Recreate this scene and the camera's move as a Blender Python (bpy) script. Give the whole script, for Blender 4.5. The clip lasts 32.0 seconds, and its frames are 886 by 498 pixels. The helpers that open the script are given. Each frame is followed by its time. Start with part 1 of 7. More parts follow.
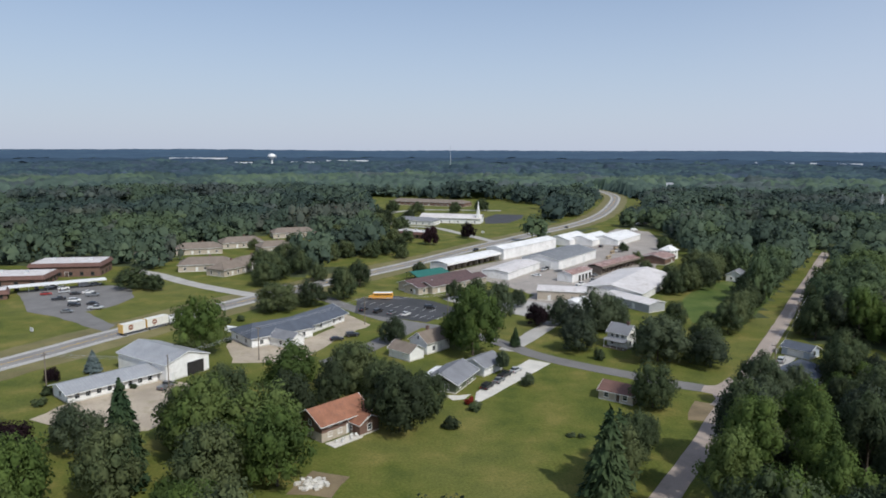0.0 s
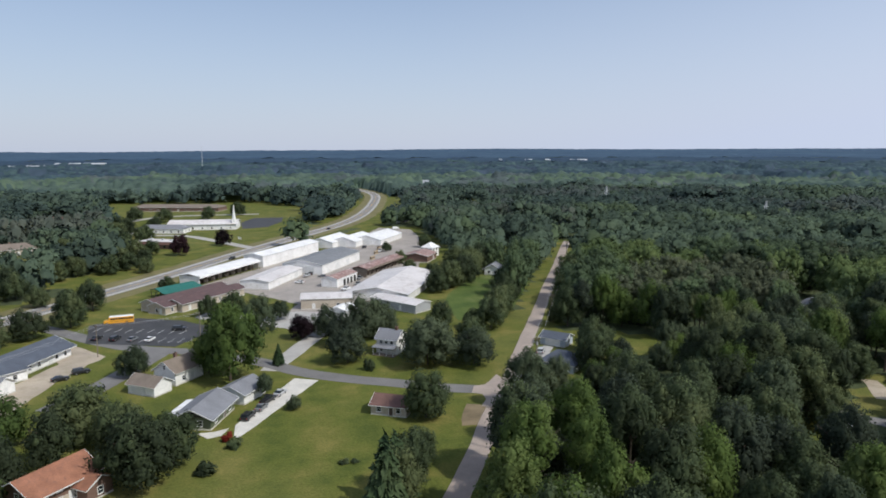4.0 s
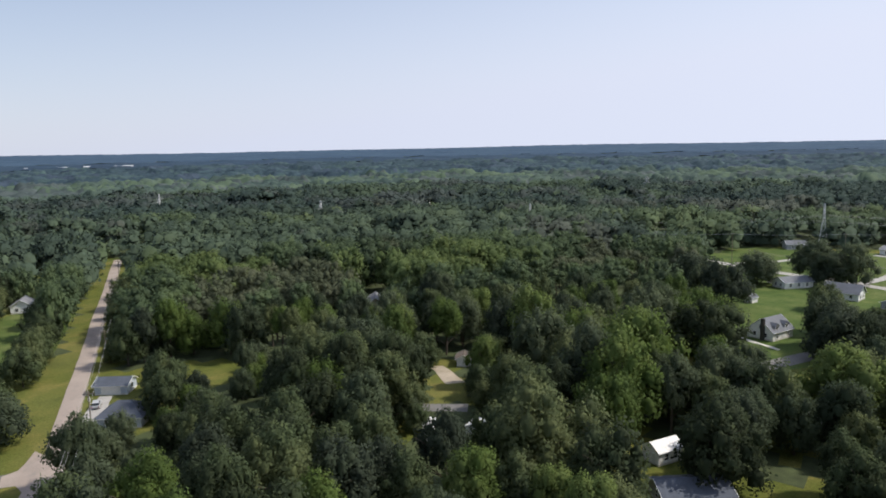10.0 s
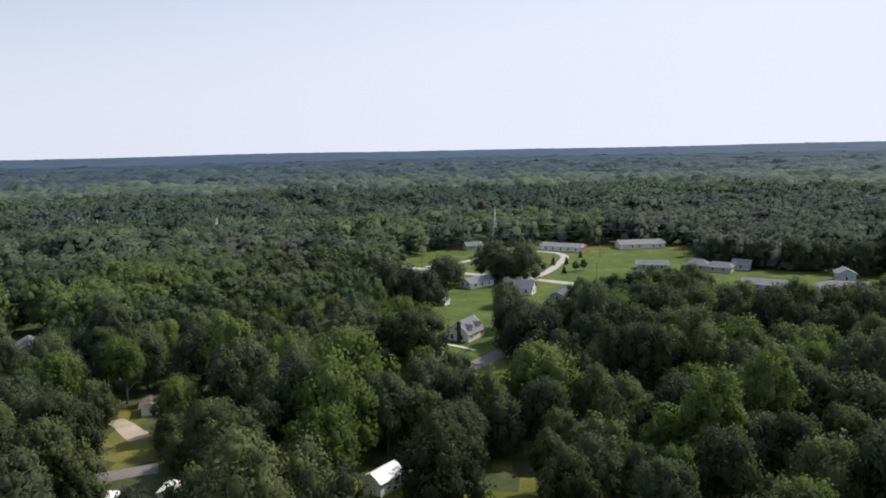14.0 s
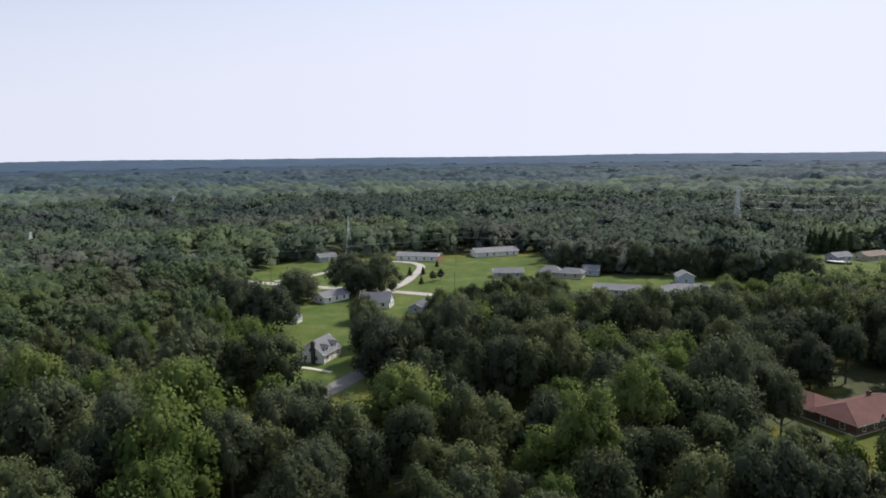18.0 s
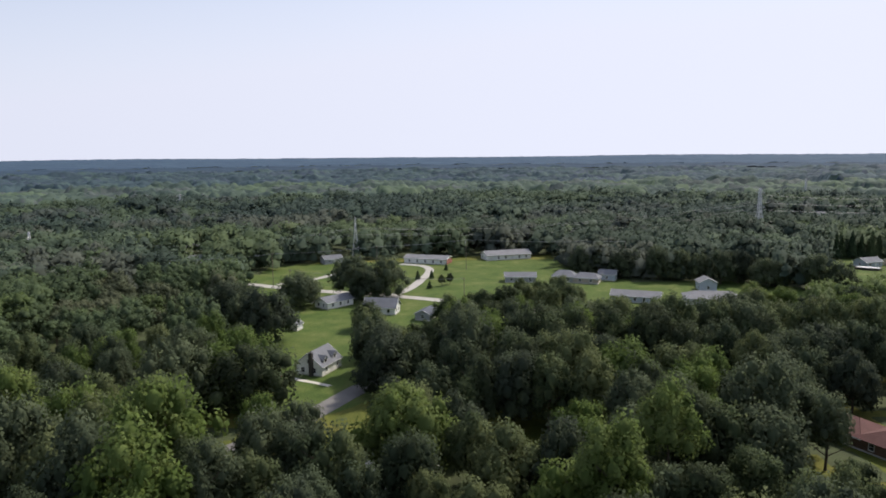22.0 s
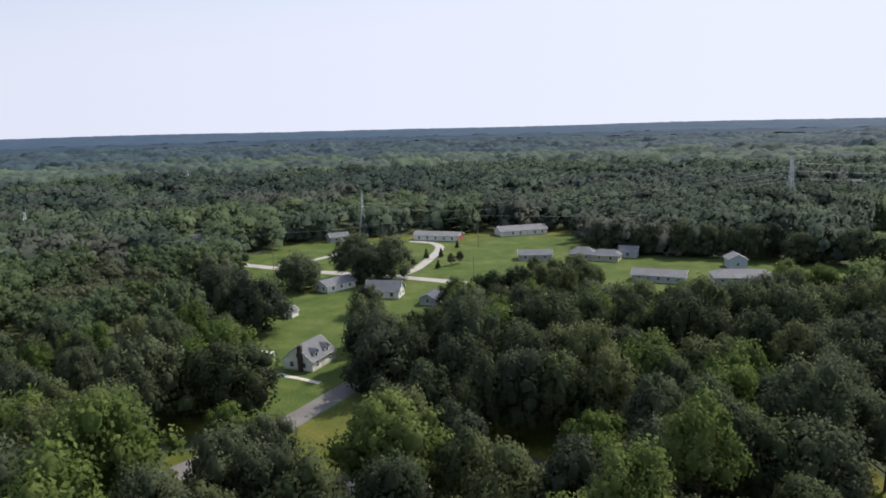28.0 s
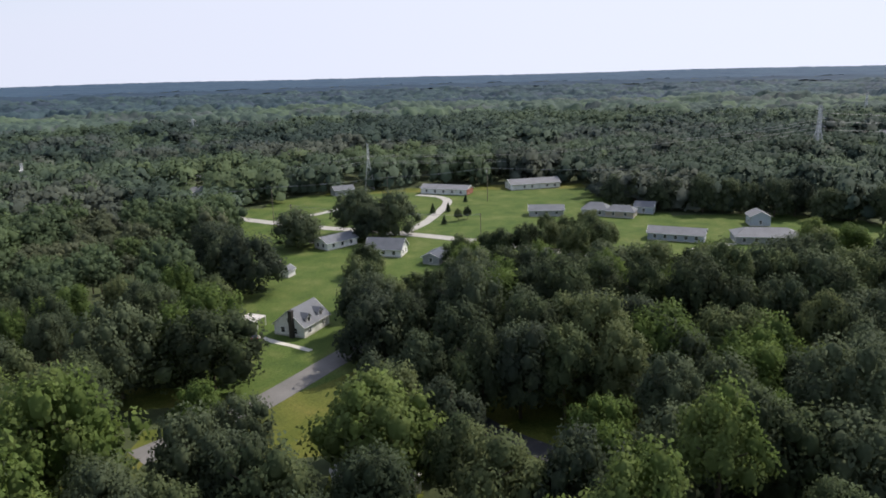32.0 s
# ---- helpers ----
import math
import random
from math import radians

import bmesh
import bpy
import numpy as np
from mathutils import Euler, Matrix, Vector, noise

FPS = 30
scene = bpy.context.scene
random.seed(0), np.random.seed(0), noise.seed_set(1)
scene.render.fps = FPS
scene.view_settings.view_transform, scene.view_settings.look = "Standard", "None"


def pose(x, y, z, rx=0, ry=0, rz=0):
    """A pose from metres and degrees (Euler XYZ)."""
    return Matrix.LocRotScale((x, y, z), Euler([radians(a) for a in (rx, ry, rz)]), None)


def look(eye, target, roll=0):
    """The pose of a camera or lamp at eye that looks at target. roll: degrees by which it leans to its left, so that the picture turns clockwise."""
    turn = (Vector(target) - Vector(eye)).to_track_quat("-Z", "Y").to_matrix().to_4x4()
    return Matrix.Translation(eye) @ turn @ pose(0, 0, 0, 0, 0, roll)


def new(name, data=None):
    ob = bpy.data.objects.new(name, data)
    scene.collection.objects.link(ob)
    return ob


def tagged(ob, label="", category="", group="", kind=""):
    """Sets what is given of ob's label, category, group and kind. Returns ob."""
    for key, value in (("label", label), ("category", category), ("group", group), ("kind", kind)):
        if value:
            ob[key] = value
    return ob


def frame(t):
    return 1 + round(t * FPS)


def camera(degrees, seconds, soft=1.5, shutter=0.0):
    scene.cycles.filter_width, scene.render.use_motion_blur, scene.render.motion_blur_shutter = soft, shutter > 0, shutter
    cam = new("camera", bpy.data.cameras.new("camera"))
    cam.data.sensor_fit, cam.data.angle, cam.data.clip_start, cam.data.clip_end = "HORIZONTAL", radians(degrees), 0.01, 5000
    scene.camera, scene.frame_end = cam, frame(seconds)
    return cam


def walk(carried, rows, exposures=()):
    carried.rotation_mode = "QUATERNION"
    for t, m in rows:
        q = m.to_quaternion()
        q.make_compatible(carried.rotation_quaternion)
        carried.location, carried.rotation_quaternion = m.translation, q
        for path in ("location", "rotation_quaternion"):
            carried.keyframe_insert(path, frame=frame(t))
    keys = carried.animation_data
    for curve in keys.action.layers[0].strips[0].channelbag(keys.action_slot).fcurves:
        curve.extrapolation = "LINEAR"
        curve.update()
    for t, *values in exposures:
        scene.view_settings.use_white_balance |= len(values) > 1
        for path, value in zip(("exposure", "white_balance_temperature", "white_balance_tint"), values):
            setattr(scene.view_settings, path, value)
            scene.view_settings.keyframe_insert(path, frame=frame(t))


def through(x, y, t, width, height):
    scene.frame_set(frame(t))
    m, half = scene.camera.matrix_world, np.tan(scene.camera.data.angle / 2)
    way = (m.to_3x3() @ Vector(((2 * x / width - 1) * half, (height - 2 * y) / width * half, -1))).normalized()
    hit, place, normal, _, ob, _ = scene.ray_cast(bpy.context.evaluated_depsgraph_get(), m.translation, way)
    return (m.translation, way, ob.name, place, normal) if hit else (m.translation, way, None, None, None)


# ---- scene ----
cam = camera(64.70, 32.0, soft=1.8)
PATH = [
    (0, (-0.08, -0.12, 63.14), (-0.051, 49.372, 56.034), 0.31),
    (0.5, (0.22, 1.66, 63.16), (2.400, 51.111, 56.102), 0.21),
    (1, (0.53, 3.43, 63.18), (4.799, 52.746, 56.131), 0.15),
    (1.5, (0.87, 5.21, 63.21), (7.225, 54.298, 56.140), 0.07),
    (2, (1.25, 6.99, 63.24), (9.615, 55.770, 56.135), 0.13),
    (2.5, (1.67, 8.78, 63.27), (12.068, 57.168, 56.164), 0.04),
    (3, (2.13, 10.57, 63.30), (14.563, 58.473, 56.180), -0.08),
    (3.5, (2.63, 12.37, 63.32), (17.063, 59.707, 56.186), -0.14),
    (5.5, (5.53, 19.41, 63.26), (27.918, 63.547, 56.141), -0.54),
    (6, (6.40, 21.07, 63.30), (30.908, 64.064, 56.164), -0.68),
    (6.5, (7.32, 22.72, 63.33), (34.002, 64.398, 56.184), -0.77),
    (7, (8.31, 24.34, 63.36), (37.171, 64.537, 56.202), -0.89),
    (7.5, (9.36, 25.92, 63.38), (40.312, 64.525, 56.194), -0.94),
    (8, (10.47, 27.45, 63.42), (43.418, 64.361, 56.210), -1.01),
    (8.5, (11.61, 28.92, 63.46), (46.504, 63.994, 56.231), -1.09),
    (9, (12.80, 30.33, 63.50), (49.600, 63.401, 56.281), -1.19),
    (9.5, (14.03, 31.69, 63.54), (52.620, 62.643, 56.281), -1.19),
    (10, (15.33, 33.00, 63.58), (55.598, 61.738, 56.323), -1.15),
    (10.5, (16.74, 34.27, 63.65), (58.534, 60.737, 56.385), -1.14),
    (11, (18.23, 35.47, 63.70), (61.436, 59.561, 56.431), -1.13),
    (11.5, (19.80, 36.60, 63.75), (64.258, 58.294, 56.481), -1.14),
    (12, (21.42, 37.62, 63.79), (67.020, 56.815, 56.565), -1.18),
    (12.5, (23.05, 38.53, 63.85), (69.632, 55.217, 56.664), -1.19),
    (13, (24.69, 39.33, 63.92), (72.114, 53.463, 56.763), -1.21),
    (13.5, (26.33, 40.02, 63.99), (74.463, 51.533, 56.870), -1.24),
    (14, (28.00, 40.62, 64.02), (76.694, 49.479, 56.918), -1.29),
    (14.5, (29.72, 41.15, 64.02), (78.823, 47.357, 56.926), -1.33),
    (15, (31.46, 41.61, 63.98), (80.830, 45.152, 56.903), -1.39),
    (15.5, (33.21, 42.03, 63.91), (82.706, 42.862, 56.880), -1.36),
    (17.5, (40.30, 42.88, 63.14), (89.819, 41.213, 56.427), -0.86),
    (18, (42.16, 42.89, 63.15), (91.687, 41.315, 56.470), -0.83),
    (18.5, (44.05, 42.84, 63.13), (93.585, 41.351, 56.489), -0.79),
    (19, (46.02, 42.72, 63.09), (95.557, 41.307, 56.449), -0.74),
    (19.5, (48.05, 42.54, 63.04), (97.599, 41.281, 56.456), -0.71),
    (20, (49.95, 42.33, 62.94), (99.495, 41.156, 56.316), -0.67),
    (20.5, (51.77, 42.10, 62.81), (101.319, 41.012, 56.195), -0.64),
    (21, (53.57, 41.85, 62.69), (103.120, 40.877, 56.067), -0.67),
    (21.5, (55.37, 41.59, 62.60), (104.920, 40.740, 55.961), -0.62),
    (22, (57.14, 41.29, 62.53), (106.689, 40.551, 55.870), -0.62),
    (22.5, (58.83, 40.94, 62.47), (108.378, 40.322, 55.792), -0.70),
    (23, (60.48, 40.53, 62.40), (110.027, 40.041, 55.702), -0.77),
    (23.5, (62.15, 40.06, 62.34), (111.697, 39.703, 55.634), -0.88),
    (24, (63.83, 39.55, 62.27), (113.375, 39.333, 55.541), -1.03),
    (24.5, (65.52, 39.03, 62.19), (114.976, 38.961, 54.832), -1.26),
    (25, (67.23, 38.52, 62.15), (116.545, 38.630, 53.901), -1.43),
    (25.5, (68.94, 38.02, 62.12), (118.218, 38.269, 53.657), -1.54),
    (27.5, (75.63, 36.32, 62.12), (124.874, 36.970, 53.484), -1.58),
    (28, (77.50, 35.84, 62.24), (126.741, 36.598, 53.593), -1.55),
    (28.5, (79.18, 35.41, 62.33), (128.405, 36.277, 53.605), -1.52),
    (29, (80.76, 35.02, 62.40), (129.976, 35.987, 53.635), -1.55),
    (29.5, (82.36, 34.64, 62.45), (131.572, 35.750, 53.678), -1.56),
    (30, (84.03, 34.23, 62.48), (133.246, 35.470, 53.750), -1.49),
    (30.5, (85.75, 33.77, 62.50), (134.971, 35.146, 53.816), -1.53),
    (31, (87.54, 33.29, 62.48), (136.770, 34.794, 53.868), -1.52),
    (31.5, (89.20, 32.87, 62.37), (138.272, 34.538, 52.929), -1.52),
    (32, (90.74, 32.50, 62.18), (139.209, 34.382, 50.048), -1.56),
]
walk(cam, [(t, look(eye, target, roll)) for t, eye, target, roll in PATH], [(0.0, -0.07, 5840, 9), (3.5, -0.02, 5860, 9.5), (9.0, 0.17, 6120, 11), (14.0, 0.28, 6400, 13), (25.0, 0.27, 6400, 13), (28.0, 0.29, 6350, 12.5), (32.0, 0.31, 6290, 12.5)])

# ---- sky and sun ----
SUN_AZ = math.atan2(0.63, -0.78)
SUN_EL = radians(47)
world = bpy.data.worlds.new("sky")
scene.world = world
world.use_nodes = True
wn = world.node_tree
sky = wn.nodes.new("ShaderNodeTexSky")
sky.sky_type = "NISHITA"
sky.sun_disc = False
sky.sun_elevation = SUN_EL
sky.sun_rotation = SUN_AZ
sky.altitude = 100
sky.air_density = 1.0
sky.dust_density = 0.4
sky.ozone_density = 1.0
haze = wn.nodes.new("ShaderNodeMix")
haze.data_type = "RGBA"
way, toward, veil = wn.nodes.new("ShaderNodeTexCoord"), wn.nodes.new("ShaderNodeVectorMath"), wn.nodes.new("ShaderNodeMapRange")
toward.operation = "DOT_PRODUCT"
toward.inputs[1].default_value = (math.sin(SUN_AZ), math.cos(SUN_AZ), 0)
veil.inputs[1].default_value, veil.inputs[2].default_value = -0.55, 0.75
veil.inputs[3].default_value, veil.inputs[4].default_value = 0.36, 0.86
wn.links.new(way.outputs["Generated"], toward.inputs[0])
wn.links.new(toward.outputs["Value"], veil.inputs[0])
split, low, both = wn.nodes.new("ShaderNodeSeparateXYZ"), wn.nodes.new("ShaderNodeMapRange"), wn.nodes.new("ShaderNodeMath")
low.inputs[1].default_value, low.inputs[2].default_value = 0.0, 0.22
low.inputs[3].default_value, low.inputs[4].default_value = 0.52, 0.0
both.operation, both.use_clamp = "ADD", True
wn.links.new(way.outputs["Generated"], split.inputs[0])
wn.links.new(split.outputs[2], low.inputs[0])
wn.links.new(veil.outputs[0], both.inputs[0])
wn.links.new(low.outputs[0], both.inputs[1])
wn.links.new(both.outputs[0], haze.inputs[0])
haze.inputs[7].default_value = (5.6, 5.86, 6.68, 1)
wn.links.new(sky.outputs[0], haze.inputs[6])
wn.links.new(haze.outputs[2], wn.nodes["Background"].inputs[0])
glow = wn.nodes.new("ShaderNodeMapRange")
glow.inputs[1].default_value, glow.inputs[2].default_value = -1.0, 1.0
glow.inputs[3].default_value, glow.inputs[4].default_value = 0.096, 0.124
wn.links.new(toward.outputs["Value"], glow.inputs[0])
wn.links.new(glow.outputs[0], wn.nodes["Background"].inputs[1])
sun = new("sun", bpy.data.lights.new("sun", "SUN"))
sun.data.energy = 3.8
sun.data.angle = radians(0.6)
sun.data.color = (1.0, 0.91, 0.77)
sun_way = Vector((math.sin(SUN_AZ) * math.cos(SUN_EL), math.cos(SUN_AZ) * math.cos(SUN_EL), math.sin(SUN_EL)))
sun.matrix_world = look(sun_way * 200, (0, 0, 0))

rng = np.random.default_rng(7)


# ---- materials ----
def shader(name):
    m = bpy.data.materials.new(name)
    m.use_nodes = True
    return m, m.node_tree.nodes, m.node_tree.links, m.node_tree.nodes["Principled BSDF"]


def ramp(nodes, stops):
    r = nodes.new("ShaderNodeValToRGB")
    while len(r.color_ramp.elements) < len(stops):
        r.color_ramp.elements.new(0.5)
    for e, (p, c) in zip(r.color_ramp.elements, stops):
        e.position, e.color = p, (*c, 1)
    return r


def noise_node(nodes, links, scale, detail=4, where="Object", rough=0.55):
    co = nodes.new("ShaderNodeTexCoord") if where == "Object" else nodes.new("ShaderNodeNewGeometry")
    n = nodes.new("ShaderNodeTexNoise")
    n.inputs["Scale"].default_value = scale
    n.inputs["Detail"].default_value = detail
    n.inputs["Roughness"].default_value = rough
    links.new(co.outputs["Object" if where == "Object" else "Position"], n.inputs["Vector"])
    return n


def mix(nodes, links, a, b, fac, kind="MIX"):
    m = nodes.new("ShaderNodeMix")
    m.data_type, m.blend_type = "RGBA", kind
    for socket, v in ((m.inputs[0], fac), (m.inputs[6], a), (m.inputs[7], b)):
        if isinstance(v, (int, float)):
            socket.default_value = v
        elif isinstance(v, tuple):
            socket.default_value = (*v, 1)
        else:
            links.new(v, socket)
    return m.outputs[2]


def surface(name, colour, rough=0.7, vary=0.25, coarse=0.25, fine=6.0, bump=0.2, metal=0.0, spec=0.4, stain=None, where="Object"):
    """A plain surface with stains at one scale and grain at another."""
    m, n, l, p = shader(name)
    big, small = noise_node(n, l, coarse, 5, where), noise_node(n, l, fine, 3, where)
    dark = tuple(c * (1 - vary) for c in colour)
    light = tuple(min(1, c * (1 + vary * 0.6)) for c in colour)
    r = ramp(n, [(0.3, dark), (0.7, light)])
    l.new(big.outputs[0], r.inputs[0])
    g = ramp(n, [(0.3, (0.82,) * 3), (0.7, (1.1,) * 3)])
    l.new(small.outputs[0], g.inputs[0])
    c = mix(n, l, r.outputs[0], g.outputs[0], 1.0, "MULTIPLY")
    if stain:
        st = noise_node(n, l, coarse * 2.7, 8, where, 0.7)
        sr = ramp(n, [(0.52, (0, 0, 0)), (0.68, (1, 1, 1))])
        l.new(st.outputs[0], sr.inputs[0])
        c = mix(n, l, c, stain, sr.outputs[0])
    l.new(c, p.inputs["Base Color"])
    p.inputs["Roughness"].default_value = rough
    p.inputs["Metallic"].default_value = metal
    p.inputs["Specular IOR Level"].default_value = spec
    if bump:
        b = n.new("ShaderNodeBump")
        b.inputs["Strength"].default_value = bump
        b.inputs["Distance"].default_value = 0.05
        l.new(small.outputs[0], b.inputs["Height"])
        l.new(b.outputs[0], p.inputs["Normal"])
    return m


def seamed(name, colour, pitch, rough=0.45, stain=None, coarse=0.2, vary=0.15, axis=0):
    """Ribbed sheet metal or siding: ribs at a pitch along one local axis, with stains."""
    m = surface(name, colour, rough, vary, coarse, 3.0, 0.0, 0.0, 0.4, stain)
    n, l, p = m.node_tree.nodes, m.node_tree.links, m.node_tree.nodes["Principled BSDF"]
    co, sp, mu, sn = (n.new("ShaderNode" + k) for k in ("TexCoord", "SeparateXYZ", "Math", "Math"))
    mu.operation, sn.operation = "MULTIPLY", "SINE"
    mu.inputs[1].default_value = math.tau / pitch
    l.new(co.outputs["Object"], sp.inputs[0])
    l.new(sp.outputs[axis], mu.inputs[0])
    l.new(mu.outputs[0], sn.inputs[0])
    b = n.new("ShaderNodeBump")
    b.inputs["Strength"].default_value = 0.35
    b.inputs["Distance"].default_value = 0.04
    l.new(sn.outputs[0], b.inputs["Height"])
    l.new(b.outputs[0], p.inputs["Normal"])
    return m


def foliage(name, dark, mid, light, spread=0.11, gloss=0.75, through=0.44, each=True, leafy=0.34):
    """Leaves: tree to tree, clump to clump and leaf to leaf variation, partly lit from behind."""
    m, n, l, p = shader(name)
    patch = noise_node(n, l, spread, 3, "World")
    geo, info = n.new("ShaderNodeNewGeometry"), n.new("ShaderNodeObjectInfo")
    r1 = ramp(n, [(0.34, dark), (0.52, mid), (0.68, light)])
    if each:
        add, half = n.new("ShaderNodeMath"), n.new("ShaderNodeMath")
        half.operation, half.inputs[1].default_value = "MULTIPLY_ADD", 0.4
        half.inputs[2].default_value = -0.18
        l.new(info.outputs["Random"], half.inputs[0])
        add.operation = "ADD"
        l.new(half.outputs[0], add.inputs[0])
        l.new(patch.outputs[0], add.inputs[1])
        l.new(add.outputs[0], r1.inputs[0])
    else:
        l.new(patch.outputs[0], r1.inputs[0])
    r2 = ramp(n, [(p, tuple(1 + (q - 1) * leafy for q in c)) for p, c in ((0.0, (0.5, 0.52, 0.48)), (0.75, (1.1, 1.1, 1.0)), (1.0, (1.6, 1.5, 1.15)))])
    l.new(geo.outputs["Random Per Island"], r2.inputs[0])
    c = mix(n, l, r1.outputs[0], r2.outputs[0], 1.0, "MULTIPLY")
    l.new(c, p.inputs["Base Color"])
    p.inputs["Roughness"].default_value = gloss
    p.inputs["Specular IOR Level"].default_value = 0.12
    rough = noise_node(n, l, 1.3, 3, "World", 0.7)
    bp = n.new("ShaderNodeBump")
    bp.inputs["Strength"].default_value = 0.35
    bp.inputs["Distance"].default_value = 0.4
    l.new(rough.outputs[0], bp.inputs["Height"])
    l.new(bp.outputs[0], p.inputs["Normal"])
    tr, ms = n.new("ShaderNodeBsdfTranslucent"), n.new("ShaderNodeMixShader")
    l.new(c, tr.inputs[0])
    ms.inputs[0].default_value = through
    l.new(p.outputs[0], ms.inputs[1])
    l.new(tr.outputs[0], ms.inputs[2])
    l.new(ms.outputs[0], n["Material Output"].inputs[0])
    return m


def grass_material(name="grass", lush=(1.0, 1.0, 1.0), worn=0.6):
    m, n, l, p = shader(name)
    big, mid, fine = (noise_node(n, l, s, d, "World", 0.6) for s, d in ((0.012, 4), (0.09, 6), (1.7, 4)))
    r = ramp(n, [(0.34, (0.076, 0.092, 0.026)), (0.48, (0.11, 0.12, 0.033)), (0.56, (0.132, 0.13, 0.04)), (0.66, (0.18, 0.158, 0.058))])
    for e in r.color_ramp.elements:
        e.color = [a * b for a, b in zip(e.color[:3], lush)] + [1]
    l.new(mid.outputs[0], r.inputs[0])
    dry = ramp(n, [(0.48, (0, 0, 0)), (0.72, (worn, worn, worn))])
    l.new(big.outputs[0], dry.inputs[0])
    c = mix(n, l, r.outputs[0], (0.23, 0.2, 0.085), dry.outputs[0])
    g = ramp(n, [(0.3, (0.72, 0.75, 0.7)), (0.7, (1.18, 1.15, 1.1))])
    l.new(fine.outputs[0], g.inputs[0])
    l.new(mix(n, l, c, g.outputs[0], 1.0, "MULTIPLY"), p.inputs["Base Color"])
    p.inputs["Roughness"].default_value = 0.9
    p.inputs["Specular IOR Level"].default_value = 0.1
    b = n.new("ShaderNodeBump")
    b.inputs["Strength"].default_value = 0.5
    b.inputs["Distance"].default_value = 0.2
    l.new(fine.outputs[0], b.inputs["Height"])
    l.new(b.outputs[0], p.inputs["Normal"])
    return m


def glass_material():
    m, n, l, p = shader("window_glass")
    p.inputs["Base Color"].default_value = (0.02, 0.025, 0.03, 1)
    p.inputs["Roughness"].default_value = 0.08
    p.inputs["Specular IOR Level"].default_value = 0.7
    return m


GRASS = grass_material("grass", (0.95, 1.0, 0.8), 0.36)
LUSH_GRASS = grass_material("lush_grass", (0.7, 0.97, 0.92), 0.12)
DRY_GRASS = surface("dry_grass", (0.17, 0.15, 0.062), 0.95, 0.3, 0.08, 2.5, 0.4, stain=(0.12, 0.128, 0.042), where="World")
GLASS = glass_material()
HIGHWAY_GREY = surface("worn_highway_asphalt", (0.235, 0.222, 0.208), 0.9, 0.16, 0.1, 5, 0.15, where="World")
ASPHALT = surface("worn_asphalt", (0.176, 0.170, 0.164), 0.9, 0.2, 0.15, 5, 0.15, where="World")
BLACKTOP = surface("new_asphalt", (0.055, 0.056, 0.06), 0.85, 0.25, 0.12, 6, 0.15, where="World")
CHIPSEAL = surface("chip_seal", (0.36, 0.3, 0.255), 0.95, 0.14, 0.12, 7, 0.15, stain=(0.27, 0.235, 0.205), where="World")
GRAVEL = surface("gravel", (0.414, 0.352, 0.271), 0.95, 0.22, 0.1, 4, 0.4, stain=(0.280, 0.247, 0.166), where="World")
CONCRETE = surface("concrete", (0.58, 0.555, 0.5), 0.85, 0.14, 0.25, 5, 0.1, where="World")
YARD_GREY = surface("dusty_yard", (0.335, 0.302, 0.27), 0.95, 0.2, 0.09, 4, 0.35, stain=(0.24, 0.225, 0.2), where="World")
PALE_ROAD = surface("worn_pale_asphalt", (0.4, 0.385, 0.36), 0.9, 0.16, 0.2, 5, 0.1, stain=(0.32, 0.31, 0.29), where="World")
DIRT = surface("bare_earth", (0.2, 0.155, 0.09), 0.95, 0.3, 0.2, 4, 0.4, where="World")
# litter and undergrowth, with the shade between the trees put into the colour
SHADED_UNDERWOOD = surface("forest_floor", (0.055, 0.072, 0.026), 0.95, 0.4, 0.25, 4, 0.5, where="World")
LINE_WHITE = surface("road_paint_white", (0.62, 0.62, 0.6), 0.7, 0.25, 0.6, 8, 0.0, where="World")
LINE_YELLOW = surface("road_paint_yellow", (0.55, 0.36, 0.05), 0.7, 0.25, 0.6, 8, 0.0, where="World")
WHITE_METAL = seamed("white_sheet_metal", (0.82, 0.81, 0.79), 0.9, 0.4, (0.6, 0.58, 0.54))
WHITE_ROOF = seamed("white_roof_sheet", (0.64, 0.605, 0.585), 1.0, 0.5, (0.4, 0.355, 0.32), 0.12)
GREY_METAL = seamed("grey_roof_sheet", (0.19, 0.195, 0.2), 0.8, 0.5, (0.25, 0.25, 0.25))
PALE_METAL = seamed("pale_grey_roof_sheet", (0.320, 0.328, 0.343), 0.8, 0.45, (0.264, 0.272, 0.281))
RUST_METAL = seamed("rusty_roof_sheet", (0.27, 0.165, 0.14), 0.8, 0.6, (0.56, 0.47, 0.44), 0.25, 0.3)
BROWN_METAL = seamed("brown_roof_sheet", (0.1, 0.062, 0.058), 0.7, 0.55, (0.15, 0.085, 0.075))
GREEN_METAL = seamed("green_roof_sheet", (0.02, 0.13, 0.1), 0.7, 0.45, (0.05, 0.16, 0.13))
GREY_SHINGLE = surface("grey_shingles", (0.17, 0.18, 0.2), 0.9, 0.18, 0.3, 4, 0.4)
BLUE_SHINGLE = surface("blue_grey_shingles", (0.085, 0.098, 0.125), 0.85, 0.18, 0.3, 4, 0.4)
LIGHT_SHINGLE = surface("light_grey_shingles", (0.2, 0.205, 0.222), 0.85, 0.16, 0.3, 4, 0.4)
BROWN_SHINGLE = surface("brown_shingles", (0.15, 0.085, 0.07), 0.9, 0.2, 0.3, 4, 0.4)
TAN_SHINGLE = surface("tan_shingles", (0.200, 0.164, 0.132), 0.9, 0.18, 0.3, 4, 0.4)
